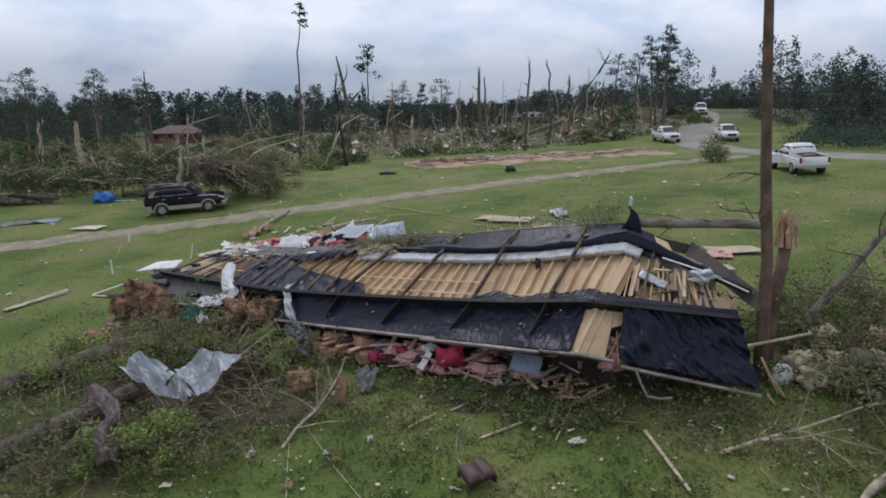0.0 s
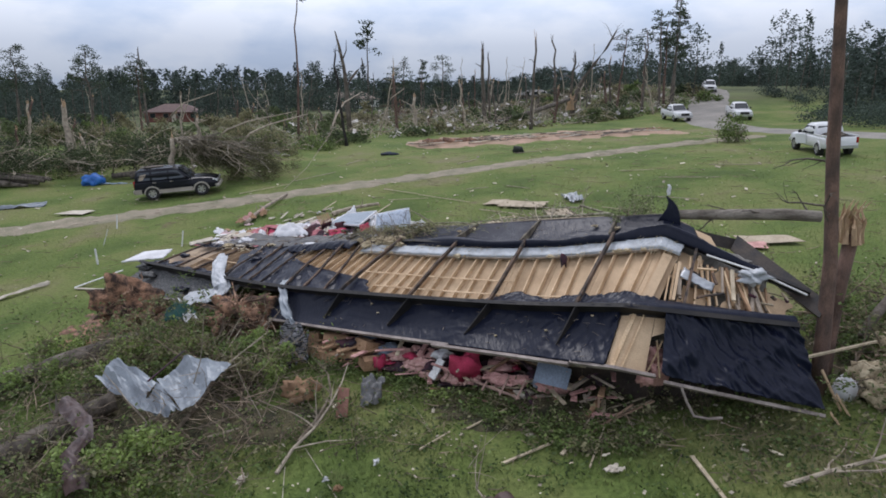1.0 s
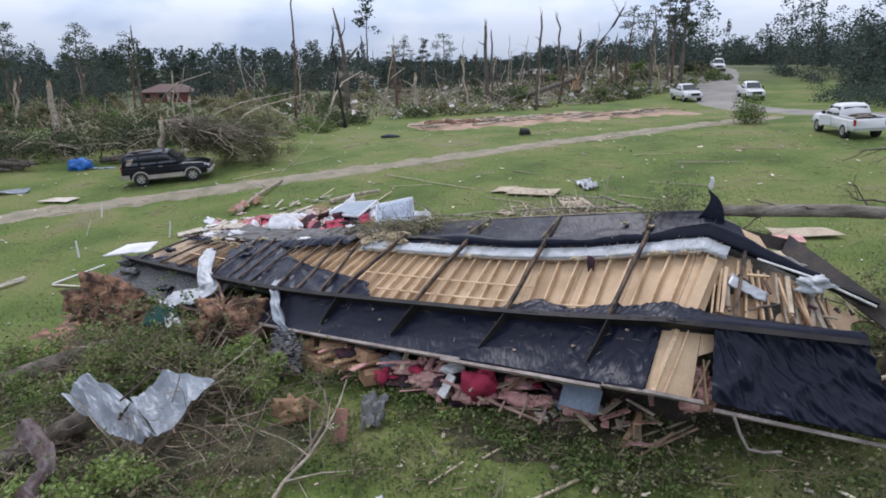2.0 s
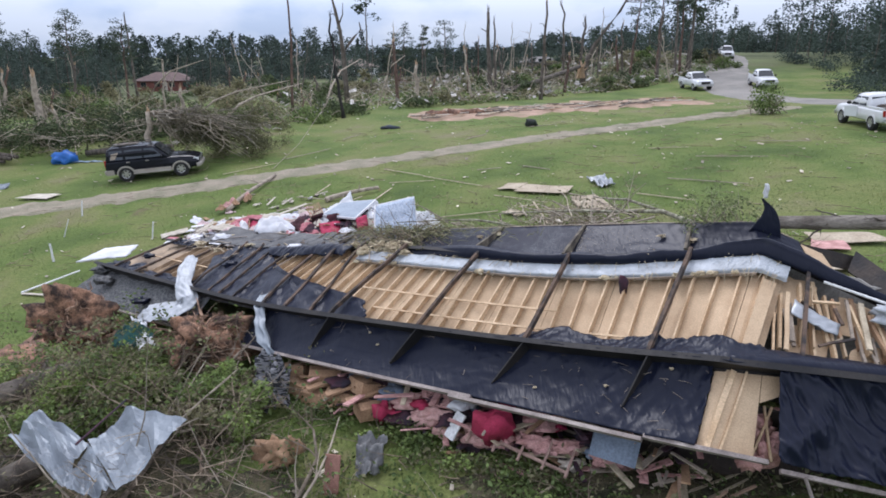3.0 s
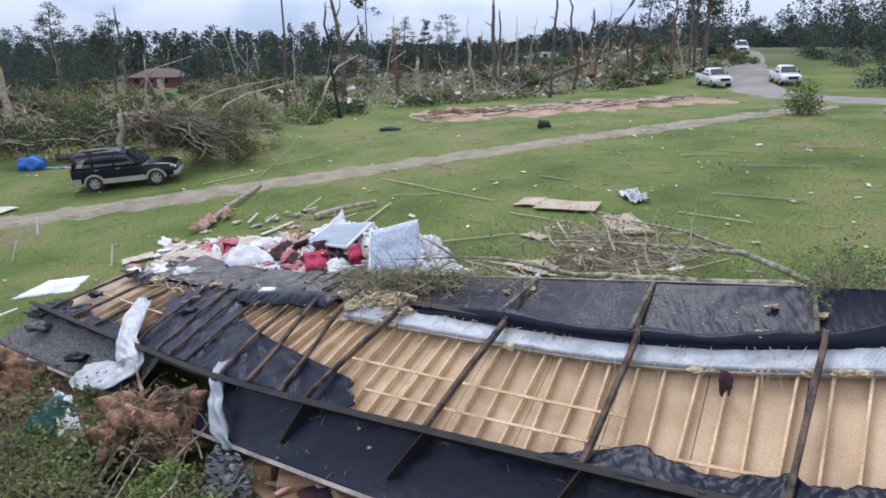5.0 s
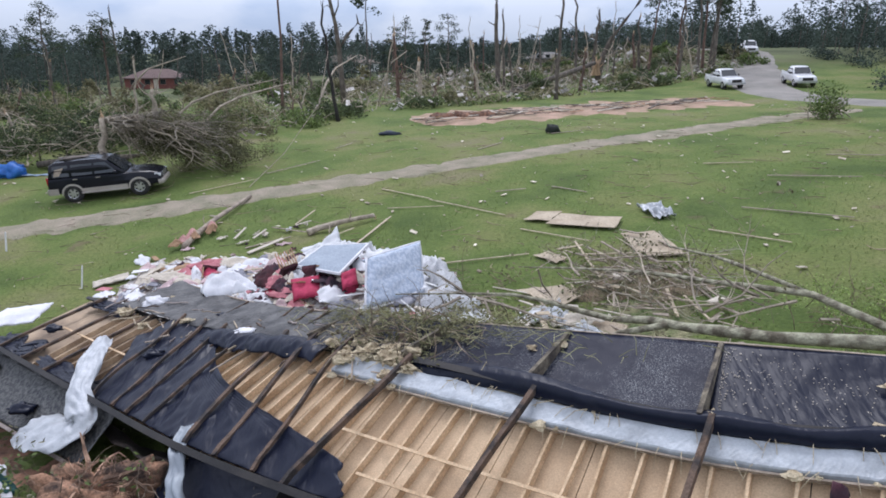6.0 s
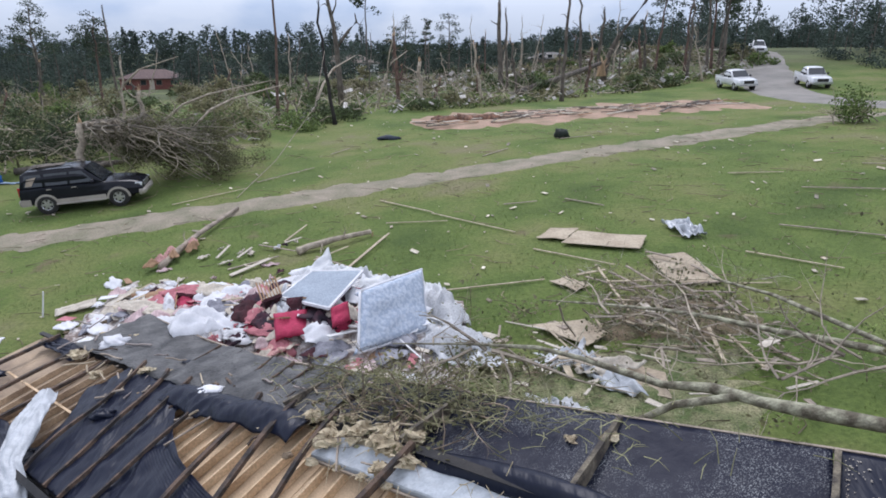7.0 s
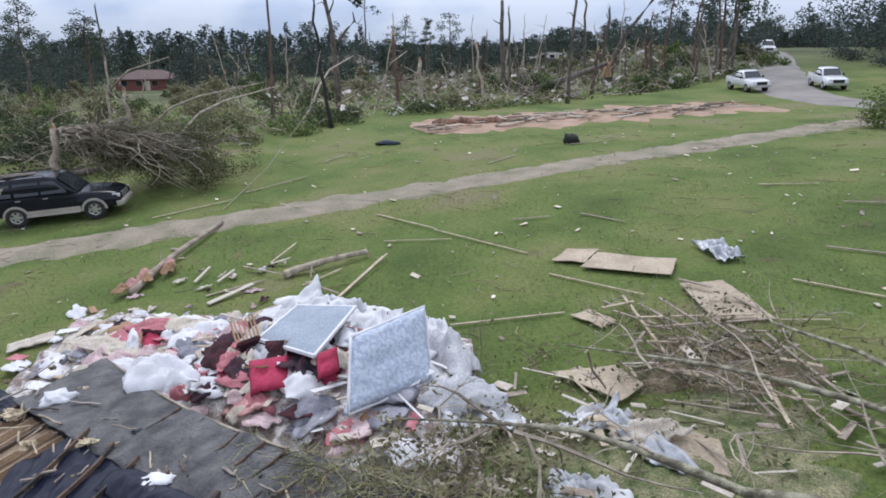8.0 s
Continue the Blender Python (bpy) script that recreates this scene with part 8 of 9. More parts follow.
# boards and scraps strewn behind the heap
for p, q, w, m_ in (((-8.12, 35.57), (-7.1, 36.54), 0.2, CREAM), ((-7.91, 38.29), (-6.35, 37.06), 0.07, GREY_WOOD), ((-8.36, 37.15), (-8.03, 37.8), 0.1, CREAM), ((-7.03, 38.42), (-6.51, 39.89), 0.07, LUMBER), ((-4.47, 34.98), (-3.25, 38.09), 0.08, LUMBER), ((-4.39, 35.51), (-5.51, 36.35), 0.07, GREY_WOOD), ((-7.0, 38.31), (-6.41, 38.44), 0.12, CREAM), ((-9.11, 37.29), (-8.95, 38.23), 0.1, CREAM)):
    lumber(on(*p, 0.1), on(*q, 0.2), w, 0.03, m_, "strewn_board", "broken board strewn on the grass by the heap", "board", "boards by the heap")
for i in range(26):
    x, y, r, a = rp.uniform(-11.5, -6.5), rp.uniform(33.8, 38.5), rp.uniform(0.06, 0.26), rp.uniform(0, 6.3)
    ring4 = [on(x + r * k * math.cos(a + t), y + r * k * math.sin(a + t), rp.uniform(0.07, 0.16)) for t, k in ((0, 1.5), (1.4, 0.6), (3.0, 1.2), (4.6, 0.5))]
    cloth("torn_scrap", ring4, (CREAM, FILM, BLUSH, CREAM, DARK_CLOTH)[i % 5], "torn scrap strewn on the grass by the heap", "scrap", 0.08, i * 1.9, 8, 0.008, "scraps by the heap")

# pale boards, paper and branches behind the home's middle
for i in range(46):
    x, y = rp.uniform(-1.6, 6.0), rp.uniform(26.2, 30.5)
    a, l = rp.uniform(0, 6.3), rp.uniform(0.2, 1.0)
    dv = Vector((math.cos(a), math.sin(a), rp.uniform(-0.12, 0.15))) * l / 2
    c = on(x, y, rp.uniform(0.1, 0.4))
    lumber(c - dv, c + dv, rp.uniform(0.05, 0.3) if l < 0.7 else 0.06, 0.02, rp.choice((CREAM, CREAM, GREY_WOOD, LUMBER, PALE_BARK)), "broken_board", "pale broken board among fallen branches", "board", "boards among branches")
for i in range(9):
    x, y, a, r = rp.uniform(-1.4, 2.4), rp.uniform(26.6, 29.2), rp.uniform(0, 6.3), rp.uniform(0.3, 0.6)
    ring4 = [on(x + r * k * math.cos(a + t), y + r * k * math.sin(a + t), rp.uniform(0.08, 0.35)) for t, k in ((0, 1.2), (1.4, 0.7), (3.0, 1.3), (4.6, 0.6))]
    cloth("torn_sheet", ring4, (PALE_FOIL, FILM, CREAM)[i % 3], "torn pale sheeting among fallen branches", "sheeting", 0.16, i * 2.3, 14, 0.008, "torn sheeting")

# straw and dead grass blown over the wreck's far edge
rs = random.Random(91)
straw = Mesh()
for k in range(900):
    s, q = rs.gauss(2.15, 0.28), rs.gauss(2.85, 0.28)
    if q < 2.98:
        p = deck(s, q, 0.06 + 0.1 * rs.random())
    else:
        p = deck(s, 2.98, 0.0) + (deck(s, 2.98) - deck(s, 2.7)) * ((q - 2.98) * 3.4) - Vector((0, 0, rs.uniform(0.0, 0.35)))
    a, l = rs.uniform(0, math.tau), rs.uniform(0.12, 0.4)
    w = Vector((math.cos(a), math.sin(a), rs.uniform(-0.1, 0.7))) * l
    straw.tube([p, p + w * 0.55 + Vector((0, 0, 0.06 * l)), p + w + Vector((rs.gauss(0, 0.04), rs.gauss(0, 0.04), -0.1 * l))], [0.006, 0.005, 0.002], 3, False)
tagged(part("straw_drift", straw, mat("olive dead grass", (0.3, 0.29, 0.15), (0.15, 0.15, 0.07), scale=2, rough=0.95, bump=0, spread=0.5)), "drift of dead grass and straw over the wreck's far edge", "straw", kind="stuff")

# ---- felled tree and brush before the home's left half ----
rl = random.Random(58)
ROOT_CLAY = mat("crumbled red clay and roots", (0.35, 0.2, 0.125), (0.05, 0.034, 0.027), scale=3.2, detail=10, rough=1.0, bump=1.0, bump_scale=7, fine=26, fine_amount=0.5, contrast=0.22)
for cx, cy, cz, sx, label in ((-11.6, 24.6, 0.4, 0.86, "upturned root plate caked with red clay"), (-6.9, 22.3, 0.75, 0.86, "upturned root plate caked with red clay")):
    root = thing("root_plate", label, "root plate", at=pose(cx, cy, cz, 0, 0, 20))
    me = Mesh()
    me.lump((0, 0, 0), (0.95 * sx, 0.5 * sx, 0.72 * sx), cx, 0.75, 48).lump((0.45 * sx, -0.3 * sx, -0.35 * sx), (0.6 * sx, 0.45 * sx, 0.36 * sx), cx + 3, 0.8, 32).lump((-0.6 * sx, -0.1 * sx, -0.3 * sx), (0.45 * sx, 0.4 * sx, 0.4 * sx), cx + 5, 0.8, 28)
    part("clay", me, ROOT_CLAY, root, "clods of red clay", True)
    me = Mesh()
    for k in range(150):
        a, e = rl.uniform(0, math.tau), rl.uniform(-0.7, 1.1)
        w = Vector((math.cos(a) * math.cos(e), math.sin(a) * math.cos(e) - 0.2, math.sin(e)))
        limb(me, w * 0.6 * sx, w + Vector((0.5, -0.2, -0.1)), rl.uniform(0.25, 0.6) * (1.7 if k % 15 == 0 else 1), rl.uniform(0.005, 0.018) * (3.4 if k % 15 == 0 else 1), rl, 1, 0.4, 5, None, 3)
    tagged(part("root_tangle", me, mat("clay stained roots", (0.4, 0.26, 0.175), (0.13, 0.08, 0.056), rough=0.95, bump=0.4, spread=0.7), root, "torn roots"), kind="stuff")
tagged(part("bare_soil", Mesh().sheet(lambda u, v: (lambda a, r: on(-11.6 + 2.9 * r * math.cos(a) * (1 + 0.35 * noise.noise(Vector((math.cos(a) * 2, math.sin(a) * 2, 5)))), 24.3 + 2.2 * r * math.sin(a) * (1 + 0.35 * noise.noise(Vector((math.cos(a) * 2, math.sin(a) * 2, 9)))), 0.12 - 0.16 * r + 0.07 * noise.noise(Vector((r * math.cos(a) * 5, r * math.sin(a) * 5, 2)))))(u * math.tau, v), 48, 10, 0.02), CLAY), "bare patch of torn brown soil round a root plate", "soil", kind="structure")
# litter whose dark tone also paints the shade between leaves and twigs
SHADE_LITTER = mat("leaf litter and twigs darkened for shade", (0.1, 0.085, 0.045), (0.03, 0.032, 0.016), scale=2.2, detail=9, rough=1.0, bump=1.0, bump_scale=9, fine=24, fine_amount=0.6, contrast=0.3)


def litter_patch(cx, cy, rx, ry, seed, material=SHADE_LITTER, label="torn leaf litter with painted shade on the ground round the wreck"):
    """A ground patch of torn leaves and twigs, or of painted shade, thinning out at a ragged rim."""
    def f(u, v):
        a, r = u * math.tau, v
        k = 1 + 0.5 * noise.noise(Vector((math.cos(a) * 1.6, math.sin(a) * 1.6, seed))) + 0.25 * noise.noise(Vector((math.cos(a) * 6, math.sin(a) * 6, seed)))
        x, y = cx + rx * r * k * math.cos(a), cy + ry * r * k * math.sin(a)
        return on(x, y, 0.1 - 0.14 * r ** 3 + 0.09 * noise.noise(Vector((x * 2, y * 2, seed))) * (1.1 - r))
    tagged(part("leaf_litter", Mesh().sheet(f, 80, 14, 0.01), material, smooth=True), label, "leaf litter", kind="structure")


litter_patch(-8.4, 20.4, 3.4, 2.9, 3)
litter_patch(-10.6, 16.9, 2.6, 1.7, 7)
litter_patch(-6.0, 17.4, 2.2, 1.3, 9)
litter_patch(11.2, 17.2, 2.8, 2.6, 5)
# dark patch laid in as the shade below the home's near edge
litter_patch(3.2, 16.9, 4.4, 0.9, 11)
litter_patch(2.2, 27.6, 3.6, 1.9, 13, mat("straw and splinters", (0.25, 0.235, 0.13), (0.09, 0.12, 0.04), scale=2.6, detail=9, rough=1.0, bump=1.0, bump_scale=12, fine=30, fine_amount=0.6, contrast=0.3), "pale straw and splinters strewn behind the wreck")
litter_patch(4.3, 30.4, 1.9, 1.3, 17, mat("brown pine litter", (0.2, 0.15, 0.095), (0.075, 0.075, 0.035), scale=2.4, detail=9, rough=1.0, bump=1.0, bump_scale=12, fine=30, fine_amount=0.6, contrast=0.3), "brown bark and pine litter under the heaped lumber")
brush_leaf, brush_dry, brush_stick, brush_dark = Mesh(), Mesh(), Mesh(), Mesh()
for i in range(9):
    x, y, a = rl.uniform(-12, -4.8), rl.uniform(16.5, 23.5), rl.uniform(0, math.tau)
    me = Mesh()
    limb(me, on(x, y, rl.uniform(0.1, 0.6)), (math.cos(a), math.sin(a), rl.uniform(0.05, 0.5)), rl.uniform(1.4, 2.8), rl.uniform(0.018, 0.035), rl, 2, 0.2, 5, None, 5)
    tagged(part("broken_branch", me, rl.choice((PALE_BARK, BARK, PALE_BARK))), "bare broken branch caught in the brush", "branch", "branches in the brush")


def brush(x0, x1, y0, y1, n, h, leaf_n, thin=0.03, length=2.2, seed=0):
    """A tangle of twigs and leaves on the ground."""
    for _ in range(n):
        x, y = rl.uniform(x0, x1), rl.uniform(y0, y1)
        a = rl.uniform(0, math.tau)
        tips = []
        limb(brush_stick, on(x, y, rl.uniform(0, h)), (math.cos(a), math.sin(a), rl.uniform(-0.15, 0.7)), length * rl.uniform(0.5, 1.4), thin * rl.uniform(0.4, 1.3), rl, 1, 0.26, 4, tips, 3)
        for p in tips:
            if rl.random() < 0.5 and not (-9.6 < p.x < -5.4 and 16.7 < p.y < 19.0):
                (brush_dry if y > 24 and rl.random() < 0.8 else brush_dark if rl.random() < 0.6 else brush_dry).leaves(p, (0.34, 0.34, 0.22), int(leaf_n * 1.7), rl, 0.095)


brush(-10.8, -5.0, 17.6, 23.6, 120, 0.6, 5, 0.017, 1.6)
brush(-8.0, -5.0, 17.5, 22.0, 16, 0.7, 3, 0.032, 2.4)
brush(-10.6, -8.0, 20.0, 22.3, 40, 0.8, 14, 0.022)
brush(-14.5, -8.0, 14.0, 19.8, 150, 0.5, 6, 0.017, 1.7)
brush(-15.0, -9.5, 18.5, 23.0, 60, 0.5, 7, 0.018, 1.7)
brush(-9.6, -5.2, 14.6, 16.8, 70, 0.35, 6, 0.014, 1.3)
brush(-7.0, -3.6, 15.6, 20.0, 70, 0.35, 3, 0.016, 1.6)
for x0, x1, y0, y1, n in ((-10.3, -7.6, 19.6, 22.6, 130), (-6.8, -4.8, 19.0, 21.2, 24), (-9.6, -6.8, 14.8, 16.6, 26), (-13.5, -11, 19.8, 23, 26)):
    for _ in range(n):
        x, y = rl.uniform(x0, x1), rl.uniform(y0, y1)
        (brush_leaf if rl.random() < 0.75 else brush_dry).leaves(on(x, y, rl.uniform(0.1, 0.9)), (rl.uniform(0.25, 0.55), rl.uniform(0.25, 0.55), rl.uniform(0.14, 0.34)), 150, rl, 0.11)
# torn leaves and twigs along the foot of the rubble
for k in range(130):
    f = under(rl.uniform(1.75, 4.3), rl.uniform(-0.1, 0.75), 0)
    a = rl.uniform(0, math.tau)
    (brush_dark, brush_dark, brush_dry, brush_leaf)[k % 4].leaves(f + Vector((0, 0, rl.uniform(0.04, 0.3))), (rl.uniform(0.2, 0.4), rl.uniform(0.2, 0.35), 0.14), 60, rl, 0.085)
    if k % 2:
        limb(brush_stick, f, (math.cos(a), math.sin(a), rl.uniform(0.0, 0.6)), rl.uniform(0.5, 1.2), rl.uniform(0.008, 0.018), rl, 1, 0.26, 4, None, 2)
brush(-4.8, 4.5, 15.6, 17.6, 60, 0.12, 3, 0.014, 1.0)
brush(-0.5, 7.0, 14.9, 16.8, 60, 0.08, 4, 0.013, 0.8)
brush(4.5, 9.0, 13.2, 15.2, 40, 0.12, 3, 0.012, 1.0)
brush(9.3, 15.0, 14.5, 20.5, 190, 0.7, 12, 0.03, 1.8)
for _ in range(46):
    x, y = rl.gauss(8.6, 0.9), rl.gauss(26.6, 0.8)
    brush_leaf.leaves(on(x, y, rl.uniform(0.15, 1.0)), (0.4, 0.35, 0.25), 46, rl, 0.07)
    limb(brush_stick, on(x, y, 0.1), (rl.gauss(0, 0.6), rl.gauss(0, 0.6), 1), 1.2, 0.012, rl, 1, 0.26, 4, None, 2)
brush(7.0, 14.0, 9.5, 14.5, 90, 0.2, 6, 0.016, 1.5)
brush(10.0, 15.0, 9.5, 14.5, 110, 0.4, 8, 0.018, 1.6)
brush(-2.5, 7.0, 26.0, 31.5, 60, 0.25, 3, 0.012, 1.2)
brush(2.4, 6.2, 28.6, 32.0, 70, 0.35, 2, 0.012, 1.1)
brush(-2.4, 0.4, 25.2, 27.8, 60, 0.9, 8, 0.014, 0.9)
for i in range(40):
    c = deck(rl.uniform(1.9, 2.35), rl.uniform(1.9, 2.9), 0.1)
    brush_dry.leaves(c, (0.3, 0.3, 0.12), 26, rl, 0.07)
    limb(brush_stick, c, (rl.gauss(0, 1), rl.gauss(0, 1), 0.3), 0.9, 0.012, rl, 1, 0.3, 3, None, 3)
for _ in range(70):
    x, y = rl.uniform(9.8, 14.0), rl.uniform(14.2, 20.0)
    (brush_dark if rl.random() < 0.8 else brush_dry).leaves(on(x, y, rl.uniform(0.1, 0.7)), (rl.uniform(0.3, 0.6), rl.uniform(0.3, 0.6), rl.uniform(0.15, 0.3)), 150, rl, 0.09)
tagged(part("brush_leaves", brush_leaf, mat("fresh torn leaves", (0.26, 0.34, 0.1), (0.17, 0.235, 0.07), scale=0.7, rough=0.7, bump=0, spread=0.5, thin=0.4)), "green leaves torn down around the wreck", "foliage", kind="stuff")
tagged(part("brush_dark_leaves", brush_dark, LEAF), "dull green leaves torn down around the wreck", "foliage", kind="stuff")
tagged(part("brush_withered", brush_dry, DRY_LEAF), "withered leaves around the wreck", "foliage", kind="stuff")
tagged(part("brush_twigs", brush_stick, mat("brown twigs", (0.27, 0.205, 0.145), (0.07, 0.053, 0.04), scale=3, rough=0.9, bump=0.3, spread=0.5)), "tangled broken twigs around the wreck", "branches", kind="stuff")
for i, (p, q, r) in enumerate(((on(-4.1, 15.4, 0.05), on(-3.2, 18.8, 0.5), 0.05), (on(-8.6, 16.6, 0.1), on(-4.4, 19.6, 1.1), 0.06), (on(-7.9, 16.2, 0.1), on(-5.4, 20.0, 1.5), 0.05), (on(-6.2, 17.0, 0.1), on(-2.8, 17.3, 0.25), 0.045), (on(6.2, 13.4, 0.05), on(10.2, 13.9, 0.35), 0.05), (on(8.2, 13.7, 0.1), on(8.4, 12.2, 0.1), 0.035), (on(-8.9, 17.0, 0.2), on(-12.3, 18.6, 0.5), 0.05), (on(0.6, 13.6, 0.05), on(-1.2, 16.6, 0.05), 0.025), (on(5.6, 30.2, 0.2), on(6.4, 33.2, 0.5), 0.025))):
    me = Mesh()
    limb(me, p, q - p, (q - p).length, r, rl, 1, 0.1, 6, None, 5)
    tagged(part("broken_branch", me, PALE_BARK), "long bare broken branch lying on the grass", "branch", "broken branches")


for pts, r in (([(-7.22, 16.93, -0.72), (-6.93, 18.74, -0.41), (-6.78, 20.03, -0.11), (-6.17, 20.88, 0.39), (-5.77, 21.37, 0.8)], 0.06), ([(-3.83, 16.5, -0.41), (-3.49, 17.35, -0.22), (-3.29, 18.11, 0.04), (-3.44, 18.62, 0.37)], 0.05), ([(-6.67, 17.44, -0.61), (-5.57, 17.78, -0.36), (-4.97, 18.27, -0.12)], 0.035)):
    me = Mesh().tube(pts, [r * (1 - 0.6 * k / len(pts)) for k in range(len(pts))], 7)
    for p in pts[1:]:
        limb(me, p, (rl.gauss(0, 0.7), rl.gauss(0, 0.7), rl.uniform(0.1, 0.9)), rl.uniform(0.6, 1.6), r * 0.4, rl, 1, 0.25, 5, None, 3)
    tagged(part("dead_branch", me, mat("brown grey branch bark", (0.25, 0.205, 0.155), (0.12, 0.095, 0.07), scale=5, rough=0.95, bump=0.6)), "long dead branch lying through the brush", "branch", "dead branches")


dead_twig = Mesh()
for k in range(130):
    a = rl.uniform(0, math.tau)
    limb(dead_twig, on(rl.uniform(-11.5, -4.4), rl.uniform(15.3, 22.4), rl.uniform(0.1, 0.9)), (math.cos(a), math.sin(a), rl.uniform(-0.1, 0.8)), rl.uniform(0.7, 1.9), rl.uniform(0.008, 0.02), rl, 2, 0.24, 4, None, 3)
tagged(part("dead_twigs", dead_twig, mat("bare dead twigs", (0.36, 0.285, 0.205), (0.15, 0.115, 0.085), scale=4, rough=0.95, bump=0.3, spread=0.5)), "bare dead twigs tangled over the brush", "branches", kind="stuff")
lichen = Mesh()
for k in range(46):
    a = rl.uniform(0, math.tau)
    limb(lichen, on(rl.gauss(4.0, 1.2), rl.gauss(31.2, 1.6), 0.1), (math.cos(a), math.sin(a), rl.uniform(0.0, 0.9)), rl.uniform(0.7, 1.8), rl.uniform(0.008, 0.018), rl, 2, 0.28, 4, None, 4)
tagged(part("lichened_twigs", lichen, mat("lichened grey twigs", (0.42, 0.42, 0.31), (0.22, 0.2, 0.15), scale=5, rough=0.95, bump=0.3, spread=0.4)), "lichened grey twigs tangled over the heaped lumber", "branches", kind="stuff")


def wing(tl, tr, br, bl, sag):
    tl, tr, br, bl = (Vector(p) for p in (tl, tr, br, bl))
    return lambda u, v: tl.lerp(tr, u).lerp(bl.lerp(br, u), v) + Vector((0, 0, 0.04 - sag * math.sin(math.pi * u) * math.sin(math.pi * v) + 0.17 * (0.5 - 2 * abs(noise.noise(Vector((u * 2.2 + v * 1.3, v * 1.2 - u * 1.4, sag * 5))))) + 0.05 * (0.5 - 2 * abs(noise.noise(Vector((u * 5 - v * 3, v * 4 + u * 2, sag * 3)))))))


tin = thing("tin_sheet", "dented grey metal roofing sheet folded in the brush", "metal sheet", at=pose(0, 0, 0.14))
part("wing", Mesh().sheet(wing((-9.53, 18.3, 0.2), (-9.07, 18.7, 0.6), (-7.85, 18.15, 0.2), (-7.9, 17.2, -0.1), -0.1), 14, 12, 0.006), TIN, tin)
part("wing", Mesh().sheet(wing((-7.85, 18.15, 0.2), (-7.3, 18.75, 0.66), (-5.93, 18.4, 0.5), (-6.75, 16.95, 0.02), 0.12), 14, 12, 0.006), TIN, tin)
part("wing", Mesh().sheet(wing((-7.9, 17.2, -0.1), (-7.85, 18.15, 0.2), (-6.75, 16.95, 0.02), (-7.3, 16.85, -0.12), 0.05), 14, 12, 0.006), TIN, tin)
lumber((-7.95, 17.9, 0.5), (-7.3, 18.8, 0.98), 0.05, 0.03, DARK_CLOTH, "trim_strip", "dark bent trim strip on the metal sheet", "trim strip", "trim strips")
tagged(part("flashing", drape_along([on(-9.9, 17.5, 1.15), on(-9.5, 17.0, 1.2), on(-8.95, 16.5, 1.1), on(-8.6, 16.0, 1.0), on(-8.75, 15.5, 0.9), on(-8.4, 15.1, 0.75), on(-8.15, 14.6, 0.55)], [0.3, 0.42, 0.46, 0.36, 0.4, 0.5, 0.42], 5, 0.9), BROWN_TIN, smooth=True), "twisted brown metal flashing in the brush", "metal strip")
rumple("teal_cloth", on(-9.0, 22.7, 1.08), 0.5, 0.38, TEAL, "dark teal cloth caught in the brush", "cloth", 61, 0.3, 0.4, "", 18, (0.1, 0.45))
cloth("white_rag", [(-9.2, 23.2, 1.0), (-8.8, 23.1, 0.9), (-8.2, 22.3, 0.4), (-8.6, 22.2, 0.4)], WHITE_CLOTH, "white rag caught in the brush", "cloth", 0.2, 63)
cloth("striped_cloth", [(-5.3, 21.2, 0.75), (-4.4, 20.8, 0.8), (-4.3, 20.0, 0.1), (-5.2, 20.3, 0.1)], mat("striped dark cloth", (0.02, 0.022, 0.028), (0.2, 0.2, 0.21), scale=5, detail=1, rough=0.9, bump=0.4, stretch=(1, 1, 5), contrast=0.06), "dark striped cloth hanging from the wreck", "cloth", 0.55, 65, 30)
tagged(part("brick_panel", Mesh().box((0.85, 0.3, 0.05), pose(0, 0, 0)), mat("brown red board", (0.33, 0.17, 0.13), (0.24, 0.12, 0.09), rough=0.85), at=frame_of(on(-2.9, 17.5, 0.3), (0.05, 0.25, 0.7))), "small reddish board leaning in the brush", "board")
def lobed(u, v):
    """A square cushion, puffed, with a seam across its middle."""
    x, y = 2 * u - 1, 2 * v - 1
    puff = ((1 - abs(x) ** 4) * (1 - abs(y) ** 4)) ** 0.5
    return x * (0.34 + 0.05 * puff), y * (0.3 + 0.05 * puff), 0.2 * puff - 0.09 * math.exp(-(x / 0.09) ** 2) * puff + 0.012 * noise.noise(Vector((x * 4, y * 4, 3)))


tagged(part("brown_cushion", Mesh().sheet(lobed, 28, 20, 0.16), mat("dark brown leather", (0.075, 0.042, 0.036), (0.05, 0.028, 0.024), rough=0.6, bump=0.2), smooth=True, at=Matrix.Translation(on(0.75, 13.3, 0.24)) @ pose(0, 0, 0, 6, -8, 24)), "dark brown seamed cushion lying on the grass", "cushion")
for x, y, z, r in ((9.35, 15.7, 0.3, 0.36), (9.75, 15.9, 0.35, 0.3), (10.3, 16.2, 0.4, 0.26), (9.9, 15.3, 0.2, 0.2), (11.1, 16.0, 0.4, 0.3)):
    wad("yellow_wad", on(x, y, z), (r * 1.2, r, r * 0.75), YELLOW_WOOL, "wad of yellow insulation by the broken end", "insulation", x, 0.5, 22, "yellow wads")
for p, q, w in (((8.0, 15.2, 1.0), (8.5, 15.0, 0.35), 0.2), ((8.25, 15.5, 1.3), (8.75, 15.2, 0.45), 0.14), ((8.1, 15.9, 1.7), (8.6, 15.4, 0.5), 0.1), ((8.5, 15.9, 0.9), (9.6, 15.5, 0.5), 0.12), ((8.8, 16.2, 0.6), (10.2, 16.5, 0.9), 0.1)):
    lumber(p, q, w, 0.03, PLY, label="torn tan board at the wreck's broken end", group="boards at the broken end")
